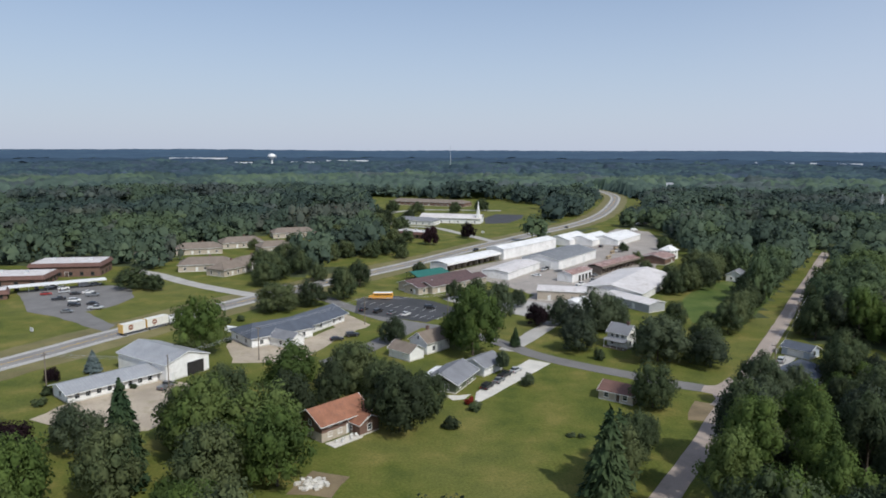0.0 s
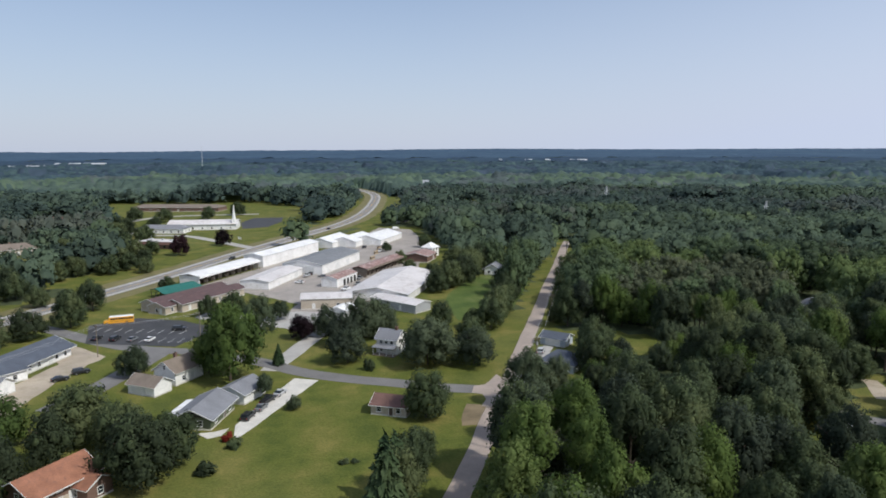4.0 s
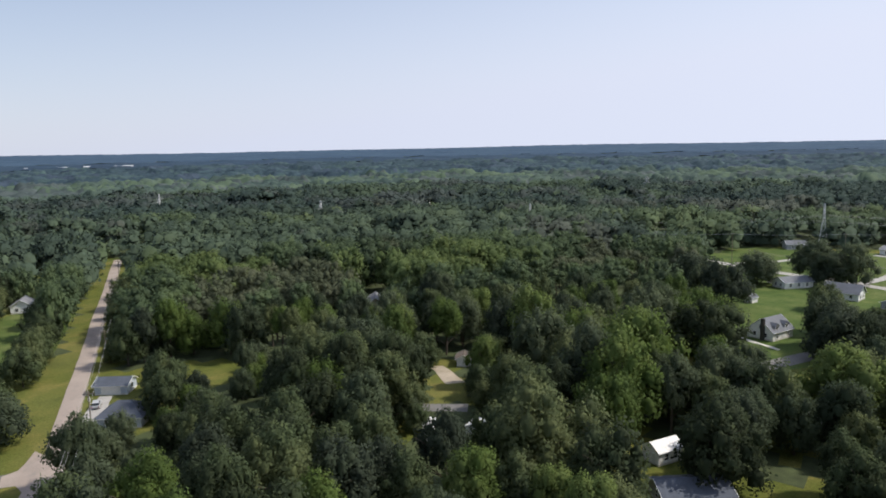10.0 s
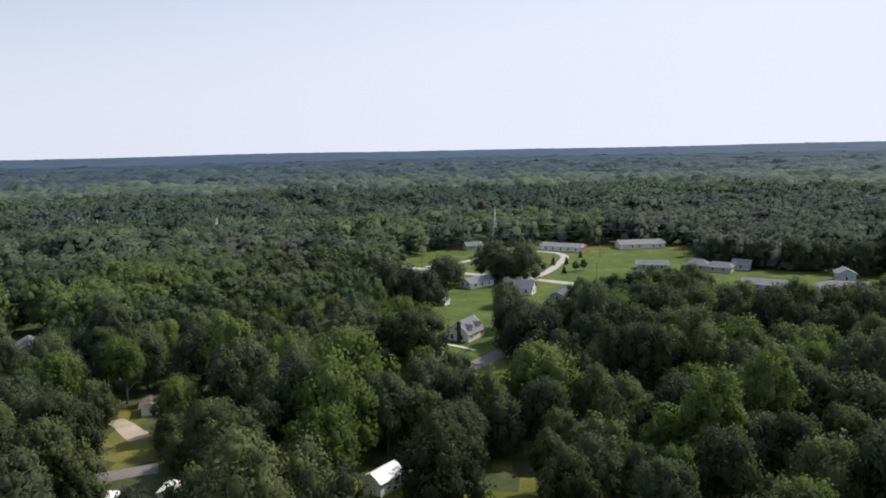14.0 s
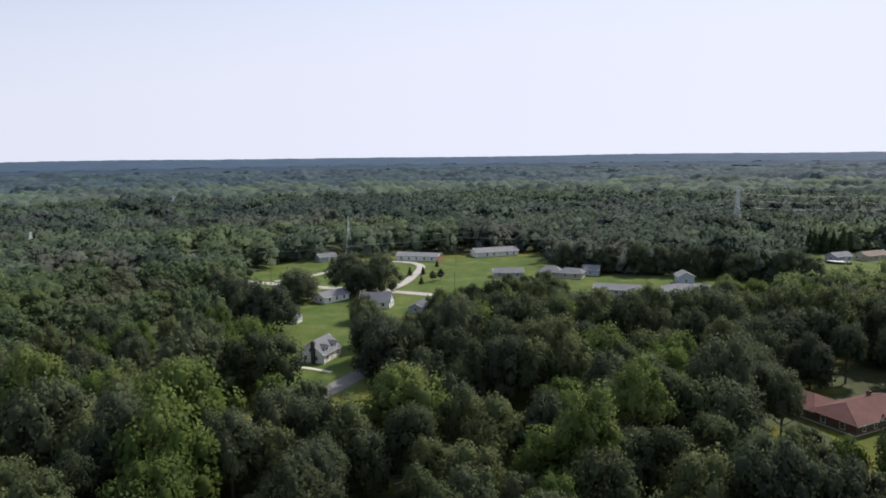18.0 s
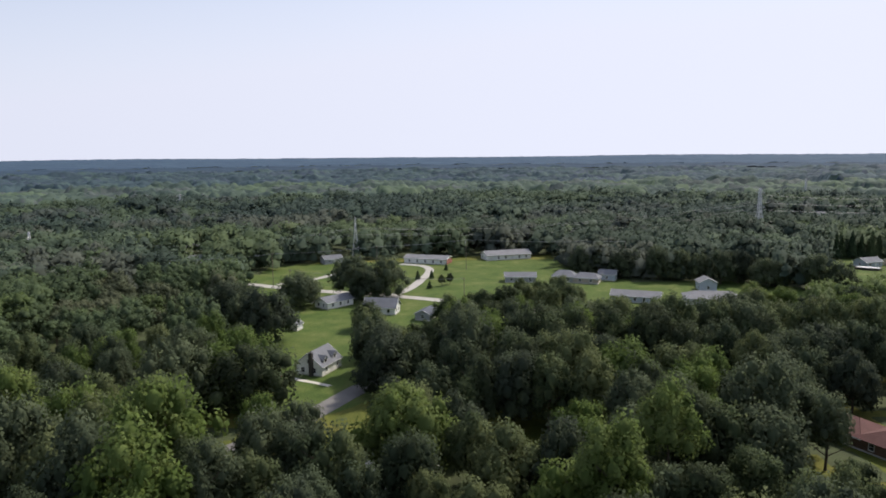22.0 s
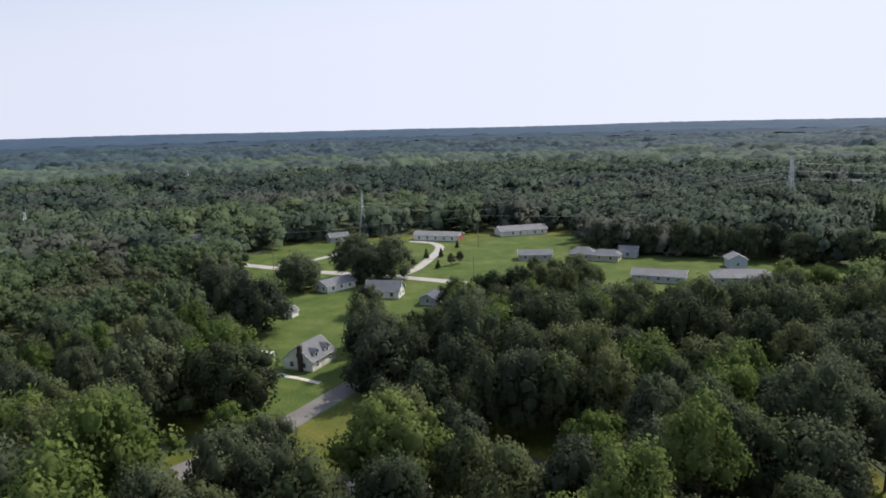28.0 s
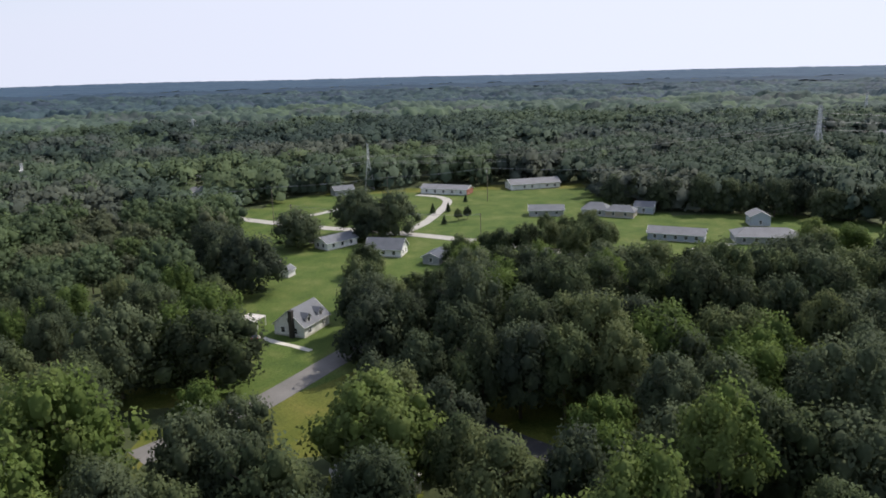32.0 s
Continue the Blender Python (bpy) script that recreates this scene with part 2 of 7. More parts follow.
ORANGE_SHINGLE = surface("orange_brown_shingles", (0.29, 0.132, 0.078), 0.85, 0.26, 0.4, 4, 0.4, stain=(0.2, 0.1, 0.07))
RED_SHINGLE = surface("dull_red_shingles", (0.125, 0.058, 0.052), 0.9, 0.2, 0.3, 4, 0.4)
WHITE_SIDING = seamed("white_siding", (0.82, 0.815, 0.79), 0.25, 0.6, None, 0.3, 0.08, 2)
GREEN_SIDING = seamed("olive_siding", (0.12, 0.14, 0.085), 0.25, 0.7, None, 0.3, 0.1, 2)
BEIGE_SIDING = seamed("beige_siding", (0.46, 0.4, 0.32), 0.25, 0.7, None, 0.3, 0.1, 2)
BLUE_SIDING = seamed("pale_blue_siding", (0.42, 0.47, 0.54), 0.25, 0.7, None, 0.3, 0.1, 2)
GREY_SIDING = seamed("grey_siding", (0.36, 0.37, 0.38), 0.25, 0.7, None, 0.3, 0.1, 2)
BRICK = surface("brown_brick", (0.17, 0.105, 0.08), 0.9, 0.2, 0.5, 8, 0.3)
RED_BRICK = surface("red_brick", (0.3, 0.12, 0.085), 0.9, 0.2, 0.5, 8, 0.3)
TRIM = surface("white_trim", (0.76, 0.76, 0.74), 0.5, 0.05, 1, 8, 0)
DARK_TRIM = surface("dark_trim", (0.05, 0.045, 0.04), 0.6, 0.15, 1, 8, 0)
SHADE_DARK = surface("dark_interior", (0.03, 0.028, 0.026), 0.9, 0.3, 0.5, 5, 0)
DOOR_WHITE = surface("door_paint_white", (0.7, 0.7, 0.68), 0.5, 0.06, 0.6, 6, 0)
DOOR_DARK = surface("door_paint_dark", (0.09, 0.06, 0.05), 0.5, 0.12, 0.6, 6, 0)
WOOD = surface("weathered_timber", (0.2, 0.165, 0.13), 0.9, 0.25, 0.8, 9, 0.3)
BARK = surface("bark", (0.1, 0.08, 0.06), 0.95, 0.35, 1.2, 9, 0.6)
STEEL = surface("galvanised_steel", (0.6, 0.61, 0.62), 0.5, 0.12, 0.6, 8, 0, 0.25)
WIRE = surface("weathered_wire", (0.400, 0.400, 0.420), 0.7, 0.1, 1, 8, 0)
PALE_TIMBER = surface("fresh_timber", (0.42, 0.33, 0.21), 0.85, 0.2, 0.8, 9, 0.2)
TYRE = surface("tyre_rubber", (0.022, 0.022, 0.022), 0.85, 0.2, 2, 9, 0)
CHROME = surface("wheel_alloy", (0.45, 0.45, 0.46), 0.3, 0.08, 2, 9, 0, 0.8)
LEAF = foliage("broad_leaves", (0.055, 0.072, 0.040), (0.090, 0.121, 0.060), (0.138, 0.165, 0.077))
LEAF_LIGHT = foliage("fresh_leaves", (0.083, 0.125, 0.038), (0.112, 0.165, 0.044), (0.148, 0.195, 0.064))
LEAF_DARK = foliage("dark_leaves", (0.056, 0.073, 0.051), (0.080, 0.104, 0.063), (0.113, 0.141, 0.083))
LEAF_GREY = foliage("grey_green_leaves", (0.053, 0.072, 0.042), (0.077, 0.104, 0.062), (0.105, 0.134, 0.077))
LEAF_PURPLE = foliage("purple_maple_leaves", (0.018, 0.012, 0.016), (0.028, 0.016, 0.02), (0.045, 0.022, 0.028))
LEAF_RED = foliage("red_leaves", (0.2, 0.03, 0.02), (0.28, 0.045, 0.03), (0.3, 0.08, 0.04))
NEEDLE = foliage("spruce_needles", (0.025, 0.046, 0.022), (0.042, 0.066, 0.029), (0.064, 0.090, 0.040), through=0.1)
NEEDLE_BLUE = foliage("blue_spruce_needles", (0.09, 0.12, 0.125), (0.12, 0.155, 0.16), (0.15, 0.185, 0.19), through=0.1)
# the blue of the horizon hills is aerial haze put into the base colour
HAZY_MID_HILLS = foliage("hazy_middle_hill_woods", (0.024, 0.041, 0.074), (0.027, 0.050, 0.085), (0.034, 0.058, 0.096), 0.01, 0.9, 0.0, each=False)
HAZY_FAR_HILLS = foliage("hazy_far_hill_woods", (0.035, 0.062, 0.110), (0.039, 0.069, 0.117), (0.044, 0.077, 0.127), 0.006, 0.9, 0.0, each=False)
WOODS = [
    foliage("woodland_dark_leaves", (0.052, 0.075, 0.045), (0.073, 0.104, 0.058), (0.096, 0.135, 0.072), 0.05, each=False, leafy=0.3),
    foliage("woodland_leaves", (0.070, 0.100, 0.057), (0.099, 0.140, 0.073), (0.135, 0.183, 0.085), 0.05, each=False, leafy=0.3),
    foliage("woodland_bright_leaves", (0.094, 0.132, 0.054), (0.126, 0.173, 0.066), (0.163, 0.206, 0.076), 0.05, each=False, leafy=0.3),
    foliage("woodland_grey_leaves", (0.080, 0.098, 0.060), (0.113, 0.131, 0.081), (0.150, 0.165, 0.103), 0.05, each=False, leafy=0.3),
]
# woodland leaves again, with some distance haze mixed in as blue and grey
HAZY_MID_WOODS = [
    foliage("hazy_middle_dark_leaves", (0.042, 0.064, 0.058), (0.056, 0.083, 0.072), (0.072, 0.106, 0.086), 0.04, 0.8, 0.3, each=False, leafy=0.22),
    foliage("hazy_middle_woodland_leaves", (0.057, 0.084, 0.068), (0.080, 0.113, 0.086), (0.103, 0.143, 0.102), 0.04, 0.8, 0.3, each=False, leafy=0.22),
    foliage("hazy_middle_bright_leaves", (0.066, 0.097, 0.068), (0.085, 0.121, 0.079), (0.107, 0.144, 0.094), 0.04, 0.8, 0.3, each=False, leafy=0.22),
    foliage("hazy_middle_grey_leaves", (0.058, 0.080, 0.073), (0.082, 0.102, 0.094), (0.103, 0.125, 0.116), 0.04, 0.8, 0.3, each=False, leafy=0.22),
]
# half-way set: less haze in the leaf colours than the one above
HAZY_NEXT_WOODS = [
    foliage("hazy_next_dark_leaves", (0.045, 0.066, 0.052), (0.062, 0.089, 0.067), (0.081, 0.114, 0.082), 0.04, 0.8, 0.27, each=False, leafy=0.25),
    foliage("hazy_next_woodland_leaves", (0.061, 0.088, 0.065), (0.086, 0.121, 0.082), (0.114, 0.154, 0.095), 0.04, 0.8, 0.27, each=False, leafy=0.25),
    foliage("hazy_next_bright_leaves", (0.077, 0.108, 0.064), (0.100, 0.140, 0.075), (0.129, 0.167, 0.088), 0.04, 0.8, 0.27, each=False, leafy=0.25),
    foliage("hazy_next_grey_leaves", (0.067, 0.085, 0.068), (0.094, 0.110, 0.091), (0.121, 0.139, 0.112), 0.04, 0.8, 0.27, each=False, leafy=0.25),
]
# leaf colours blued for the haze over the canopy beyond 885 m
HAZY_BEYOND_WOODS = [
    foliage("hazy_beyond_dark_leaves", (0.045, 0.068, 0.065), (0.059, 0.090, 0.082), (0.075, 0.111, 0.096), 0.03, 0.8, 0.2, each=False, leafy=0.25),
    foliage("hazy_beyond_woodland_leaves", (0.060, 0.090, 0.077), (0.082, 0.118, 0.097), (0.105, 0.147, 0.115), 0.03, 0.8, 0.2, each=False, leafy=0.25),
    foliage("hazy_beyond_bright_leaves", (0.075, 0.112, 0.080), (0.096, 0.139, 0.094), (0.120, 0.164, 0.110), 0.03, 0.8, 0.2, each=False, leafy=0.25),
    foliage("hazy_beyond_grey_leaves", (0.062, 0.084, 0.083), (0.084, 0.106, 0.106), (0.106, 0.130, 0.128), 0.03, 0.8, 0.2, each=False, leafy=0.25),
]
# strongest leaf haze, beyond 1.3 km: blue outweighs green
HAZY_FAR_WOODS = [
    foliage("hazy_far_dark_leaves", (0.029, 0.049, 0.068), (0.038, 0.063, 0.082), (0.047, 0.076, 0.098), 0.03, 0.8, 0.15, each=False, leafy=0.25),
    foliage("hazy_far_woodland_leaves", (0.038, 0.063, 0.078), (0.049, 0.079, 0.099), (0.062, 0.099, 0.115), 0.03, 0.8, 0.15, each=False, leafy=0.25),
    foliage("hazy_far_bright_leaves", (0.048, 0.078, 0.082), (0.059, 0.094, 0.099), (0.072, 0.114, 0.115), 0.03, 0.8, 0.15, each=False, leafy=0.25),
    foliage("hazy_far_grey_leaves", (0.040, 0.061, 0.085), (0.052, 0.075, 0.107), (0.064, 0.090, 0.128), 0.03, 0.8, 0.15, each=False, leafy=0.25),
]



# ---- mesh helpers ----
def mesh_of(name, verts, faces, material, smooth=False):
    me = bpy.data.meshes.new(name)
    me.from_pydata([tuple(v) for v in verts], [], faces)
    me.materials.append(material)
    if smooth:
        me.polygons.foreach_set("use_smooth", [True] * len(me.polygons))
    return me


class Shape:
    """Vertices and faces gathered from simple solids, for one part."""

    def __init__(self):
        self.v, self.f = [], []

    def add(self, verts, faces):
        k = len(self.v)
        self.v += [tuple(p) for p in verts]
        self.f += [tuple(i + k for i in f) for f in faces]
        return self

    def box(self, x0, x1, y0, y1, z0, z1):
        v = [(x, y, z) for z in (z0, z1) for x, y in ((x0, y0), (x1, y0), (x1, y1), (x0, y1))]
        return self.add(v, [(3, 2, 1, 0), (4, 5, 6, 7), (0, 1, 5, 4), (1, 2, 6, 5), (2, 3, 7, 6), (3, 0, 4, 7)])

    def slab(self, quad, thick):
        """A plate of a given thickness under four or three corners."""
        n = (Vector(quad[1]) - Vector(quad[0])).cross(Vector(quad[2]) - Vector(quad[0])).normalized() * thick
        low = [Vector(p) - n for p in quad]
        c = len(quad)
        return self.add([*quad, *low], [tuple(range(c)), tuple(range(2 * c - 1, c - 1, -1)), *[(c + i, c + (i + 1) % c, (i + 1) % c, i) for i in range(c)]])

    def prism(self, outline, z0, z1):
        c = len(outline)
        v = [(x, y, z0) for x, y in outline] + [(x, y, z1) for x, y in outline]
        return self.add(v, [tuple(range(c - 1, -1, -1)), tuple(range(c, 2 * c)), *[(i, (i + 1) % c, c + (i + 1) % c, c + i) for i in range(c)]])

    def rod(self, a, b, ra, rb, sides=6):
        a, b = Vector(a), Vector(b)
        q = (b - a).to_track_quat("Z", "Y").to_matrix()
        ring = [(math.cos(i * math.tau / sides), math.sin(i * math.tau / sides)) for i in range(sides)]
        v = [a + q @ Vector((c * ra, s * ra, 0)) for c, s in ring] + [b + q @ Vector((c * rb, s * rb, 0)) for c, s in ring]
        return self.add(v, [*[(i, (i + 1) % sides, sides + (i + 1) % sides, sides + i) for i in range(sides)], tuple(range(sides - 1, -1, -1)), tuple(range(sides, 2 * sides))])

    def wheel(self, x, y, z, r, w, sides=14):
        """A bevelled disc whose axle lies along y."""
        v, f = [], []
        for yy, rr in ((-w / 2, r * 0.88), (-w * 0.36, r), (w * 0.36, r), (w / 2, r * 0.88)):
            v += [(x + rr * math.cos(i * math.tau / sides), y + yy, z + rr * math.sin(i * math.tau / sides)) for i in range(sides)]
        for k in range(3):
            f += [(k * sides + i, k * sides + (i + 1) % sides, (k + 1) * sides + (i + 1) % sides, (k + 1) * sides + i) for i in range(sides)]
        f += [tuple(range(sides)), tuple(range(4 * sides - 1, 3 * sides - 1, -1))]
        return self.add(v, f)

    def mesh(self, name, material, smooth=False):
        return mesh_of(name, self.v, self.f, material, smooth)


def part(name, shape, material, parent, label="", smooth=False):
    me = shape.mesh(name, material, smooth) if isinstance(shape, Shape) else shape
    ob = new(name, me)
    ob.parent = parent
    if label:
        ob["label"] = label
    return ob


def thing(name, x, y, angle=0, z=0, label="", category="", group="", kind=""):
    ob = new(name)
    ob.matrix_world = pose(x, y, z, 0, 0, angle)
    ob.empty_display_size = 0.5
    return tagged(ob, label, category, group, kind)


# ---- ground, roads and yards ----
def smooth_line(points, step=6.0):
    pts = [Vector(p) for p in points]
    pts = [pts[0] * 2 - pts[1], *pts, pts[-1] * 2 - pts[-2]]
    out = []
    for a, b, c, d in zip(pts, pts[1:], pts[2:], pts[3:]):
        n = max(2, int((c - b).length / step))
        for i in range(n):
            t = i / n
            out.append(0.5 * (2 * b + (c - a) * t + (2 * a - 5 * b + 4 * c - d) * t**2 + (3 * b - a - 3 * c + d) * t**3))
    return out + [pts[-2]]


def strip_shape(points, width, z, depth=0.25, ragged=0.0, offset=0.0, dash=None):
    line = smooth_line(points)
    s = Shape()
    left, right = [], []
    for i, p in enumerate(line):
        d = (line[min(i + 1, len(line) - 1)] - line[max(i - 1, 0)]).normalized()
        n = Vector((-d.y, d.x))
        w = width / 2
        left.append(p + n * (w + offset + random.uniform(-ragged, ragged)))
        right.append(p + n * (offset - w + random.uniform(-ragged, ragged)))
    for i in range(len(line) - 1):
        if dash and i % dash[1] >= dash[0]:
            continue
        a, b, c, d = right[i], right[i + 1], left[i + 1], left[i]
        v = [(*q, h) for h in (z - depth, z) for q in (a, b, c, d)]
        s.add(v, [(4, 5, 6, 7), (1, 0, 4, 5), (3, 2, 6, 7)])
    return s


def strip(name, points, width, z, material, label="", category="road", ragged=0.25):
    ob = new(name, strip_shape(points, width, z, 0.25, ragged).mesh(name, material))
    return tagged(ob, label, category, "", "structure")


def pad(name, outline, z, material, label="", category="yard", ragged=0.5):
    pts = []
    for a, b in zip(outline, outline[1:] + outline[:1]):
        n = max(1, int((Vector(b) - Vector(a)).length / 4))
        pts += [Vector(a).lerp(Vector(b), i / n) + Vector((random.uniform(-ragged, ragged), random.uniform(-ragged, ragged))) for i in range(n)]
    bm = bmesh.new()
    top = [bm.verts.new((p.x, p.y, z)) for p in pts]
    low = [bm.verts.new((p.x, p.y, z - 0.25)) for p in pts]
    f = bm.faces.new(top)
    f.normal_update()
    if f.normal.z < 0:
        f.normal_flip()
    for i in range(len(pts)):
        j = (i + 1) % len(pts)
        bm.faces.new((low[i], low[j], top[j], top[i]))
    bmesh.ops.triangulate(bm, faces=[f])
    me = bpy.data.meshes.new(name)
    bm.to_mesh(me)
    bm.free()
    me.materials.append(material)
    return tagged(new(name, me), label, category, "", "structure")


def far_rise(r):
    """The land is flat near by and rises to low hills far away."""
    t = np.clip((r - 1700) / 2900, 0, 1)
    return 28 * t * t * (3 - 2 * t)


def make_ground():
    rings = np.r_[0.01, np.geomspace(30, 4700, 46)]
    seg = 120
    a = np.arange(seg) * math.tau / seg
    v = np.stack([np.outer(rings, np.cos(a)), np.outer(rings, np.sin(a)), np.outer(far_rise(rings), np.ones(seg))], -1).reshape(-1, 3)
    f = [(k * seg + i, k * seg + (i + 1) % seg, (k + 1) * seg + (i + 1) % seg, (k + 1) * seg + i) for k in range(len(rings) - 1) for i in range(seg)]
    f = [(q[0], q[3], q[2], q[1]) for q in f]
    f.append(tuple(range(seg)))
    return tagged(new("ground", mesh_of("ground", v, f, GRASS, True)), "green summer grass with drier yellowish patches", "grass", "", "structure")


make_ground()
HIGHWAY = [(-300, -60), (-205, 70), (-158, 145), (-129, 197), (-112, 231), (-84, 282), (-38.5, 350), (-11, 392), (24, 451), (70, 524), (115, 595), (150, 670), (186, 775), (222, 900), (236, 970), (240, 1030), (236, 1110), (215, 1220)]
CROSS = [(-75, 318), (-50, 290), (-22, 256), (2, 240), (18, 225), (27, 212), (37, 202), (51, 192), (64, 183), (77, 176)]
NORTH = [(2, 60), (22, 91), (41.5, 121.2), (55, 141.3), (66.4, 159.7), (78, 176.7), (99.5, 211), (127.5, 255), (155, 299), (183, 342.5), (212, 389), (240, 433)]
strip("road_highway", HIGHWAY, 9.6, 0.06, HIGHWAY_GREY, "grey two-lane highway with worn asphalt")
for off in (5.0, -5.0):
    tagged(new("road_shoulder", strip_shape(HIGHWAY, 2.3, 0.064, 0.2, 0.12, off).mesh("road_shoulder", PALE_ROAD)), "pale worn shoulder of the highway", "road shoulder", "highway shoulders", "structure")
road_north = strip("road_north", NORTH, 4.9, 0.07, CHIPSEAL, "pinkish chip-seal country road without markings", ragged=0.15)
strip("road_cross", CROSS, 6.2, 0.05, ASPHALT, "grey asphalt side street", ragged=0.2)
for off in (10.2, -10.2):
    tagged(new("verge", strip_shape(HIGHWAY, 8.4, 0.03, 0.2, 0.9, off).mesh("verge", DRY_GRASS)), "dry yellowish mown verge along the highway", "verge", "highway verges", "structure")
for off, paint, dash, name in ((0.16, LINE_YELLOW, None, "centre_line"), (-0.16, LINE_YELLOW, (2, 4), "centre_line"), (3.9, LINE_WHITE, None, "edge_line"), (-3.9, LINE_WHITE, None, "edge_line")):
    tagged(new(name, strip_shape(HIGHWAY, 0.2, 0.068, 0.02, 0, off, dash).mesh(name, paint)), "painted line on the highway", "road line", "highway lines", "structure")
pad("shoulder", [(81, 189.5), (77, 184.5), (74, 182.5), (70.5, 182.2), (68.7, 177.6), (70.4, 175.5), (70, 172), (67, 168), (70, 165), (80, 178)], 0.056, CHIPSEAL, "gravelly mouth of the road junction")
strip("lane_house", [(-34, 200), (-25, 214), (-17, 230), (-9, 247)], 7, 0.043, ASPHALT, "grey asphalt lane beside a small house")
strip("road_forest", [(262, 40), (250, 55), (240, 62), (228, 68), (217, 73.5), (209, 79), (196, 90)], 6.4, 0.05, ASPHALT, "grey asphalt lane between lawns and trees", ragged=0.2)
# the trees' shade on this lane is put into its near-black colour
strip("road_forest_south", [(250, 55), (232, 45), (214, 36), (200, 24), (194, 12), (192, -15)], 5.0, 0.045, BLACKTOP, "asphalt lane under trees, coloured dark to stand for their shade", ragged=0.2)
strip("road_east", [(440, 190), (412, 150), (399, 131), (382, 99), (373, 76), (361, 49), (346, 22), (330, -5), (316, -40)], 6.0, 0.05, PALE_ROAD, "pale grey residential road", ragged=0.15)
strip("driveway_loop", [(366, 60), (385, 52), (412, 46), (438, 43), (452, 48), (459, 60)], 4.5, 0.055, PALE_ROAD, "pale curved concrete driveway", "driveway")
strip("driveway_straight", [(398, 118), (410, 104), (428, 93), (450, 88)], 4.0, 0.055, PALE_ROAD, "pale straight driveway", "driveway")
strip("driveway_fork", [(352, 34), (352, 22), (343, 14)], 5.0, 0.06, PALE_ROAD, "pale concrete driveway apron", "driveway")
strip("driveway_house", [(330, -45), (336, -56), (340, -62)], 5.0, 0.055, PALE_ROAD, "pale concrete driveway", "driveway")
strip("driveway_path", [(253, 86), (249, 80), (243, 70)], 1.6, 0.06, CONCRETE, "narrow pale path across the lawn", "path")
pad("driveway_white", [(8.2, 166.6), (20.4, 184), (32.2, 201), (26.4, 205), (14.5, 186), (8.8, 175.5)], 0.065, CONCRETE, "bright white concrete driveway", "driveway", 0.1)
pad("path_porch", [(0.5, 173.6), (2.6, 169.8), (5.6, 170.6), (7.5, 174.6), (4.4, 173.4)], 0.055, CONCRETE, "pale concrete porch path", "path", 0.1)
pad("driveway_blue", [(89, 191), (91.5, 187.5), (97, 194), (103, 200.5), (109, 208), (106.5, 210.5), (99, 203)], 0.06, PALE_ROAD, "pale concrete driveway beside a blue house", "driveway", 0.15)
pad("driveway_gravel", [(163, 138), (167, 135), (176, 148), (173, 151)], 0.05, GRAVEL, "pale gravel parking spot in a forest clearing", "driveway", 0.4)
strip("driveway_forest", [(152, 124), (147, 132), (138, 142)], 5, 0.05, ASPHALT, "grey asphalt drive in a clearing", "driveway")
pad("yard_barn", [(-94, 164), (-80, 186), (-66, 180), (-60, 168), (-66, 150), (-80, 148), (-96, 156)], 0.04, GRAVEL, "pale gravel yard beside a metal barn")
pad("yard_office", [(-72, 226), (-62, 200), (-42, 200), (-36, 224), (-26, 246), (-38, 264), (-44, 258), (-38, 242), (-48, 222), (-66, 230)], 0.041, GRAVEL, "brownish gravel car park round an office")
pad("lot_school", [(-34, 264), (-6, 250), (8, 270), (-4, 286), (-20, 296), (-36, 290)], 0.075, BLACKTOP, "dark new asphalt car park with white bay lines", "car park", 0.15)
pad("yard_lumber", [(-2, 350), (22, 330), (40, 300), (34, 284), (62, 276), (84, 300), (92, 330), (115, 372), (150, 470), (160, 540), (140, 560), (110, 500), (74, 448), (34, 396)], 0.035, YARD_GREY, "pale dusty gravel yard between storage sheds")
strip("driveway_shop", [(20.5, 214), (23, 219), (33, 237), (42, 253), (46, 262)], 6.2, 0.044, PALE_ROAD, "pale asphalt drive up to the storage yard", "driveway")
pad("yard_shop", [(38, 251), (48, 253), (58, 272), (40, 286), (20, 290), (6, 300), (0, 290), (14, 272), (30, 262)], 0.046, PALE_ROAD, "pale grey asphalt yard")
pad("lot_motel", [(-172, 281), (-186, 300), (-176, 312), (-152, 316), (-139.5, 308), (-131, 291), (-132, 272), (-138, 264), (-128, 254), (-117, 243.5), (-116, 234), (-128, 243), (-146, 256), (-160, 263)], 0.04, ASPHALT, "grey asphalt car park in front of low brick offices", "car park")
strip("drive_motel", [(-76, 292), (-97, 306), (-121, 324), (-141, 343), (-160, 356)], 7, 0.05, PALE_ROAD, "pale side drive", "driveway")
pad("lot_church", [(36, 592), (56, 598), (72, 636), (78, 676), (52, 680), (38, 640)], 0.04, BLACKTOP, "dark asphalt church car park", "car park")
pad("lot_clinic", [(-52, 500), (-30, 488), (-4, 500), (-20, 530), (-50, 540)], 0.04, CONCRETE, "pale concrete forecourt", "car park")
strip("drive_church", [(36, 474), (10, 530), (-8, 560), (-40, 575)], 7, 0.045, PALE_ROAD, "pale drive to the church", "driveway")
strip("drive_hall", [(-30, 560), (-60, 640), (-30, 720), (60, 720)], 8, 0.04, PALE_ROAD, "pale drive round a hall", "driveway")
pad("lawn_dirt", [(-29, 121), (-20, 120), (-18, 128), (-26, 130)], 0.03, DIRT, "bare trodden earth")
pad("patch_dirt", [(58, 158), (66, 156), (72, 166), (64, 170)], 0.03, DIRT, "worn earth patch by the road")
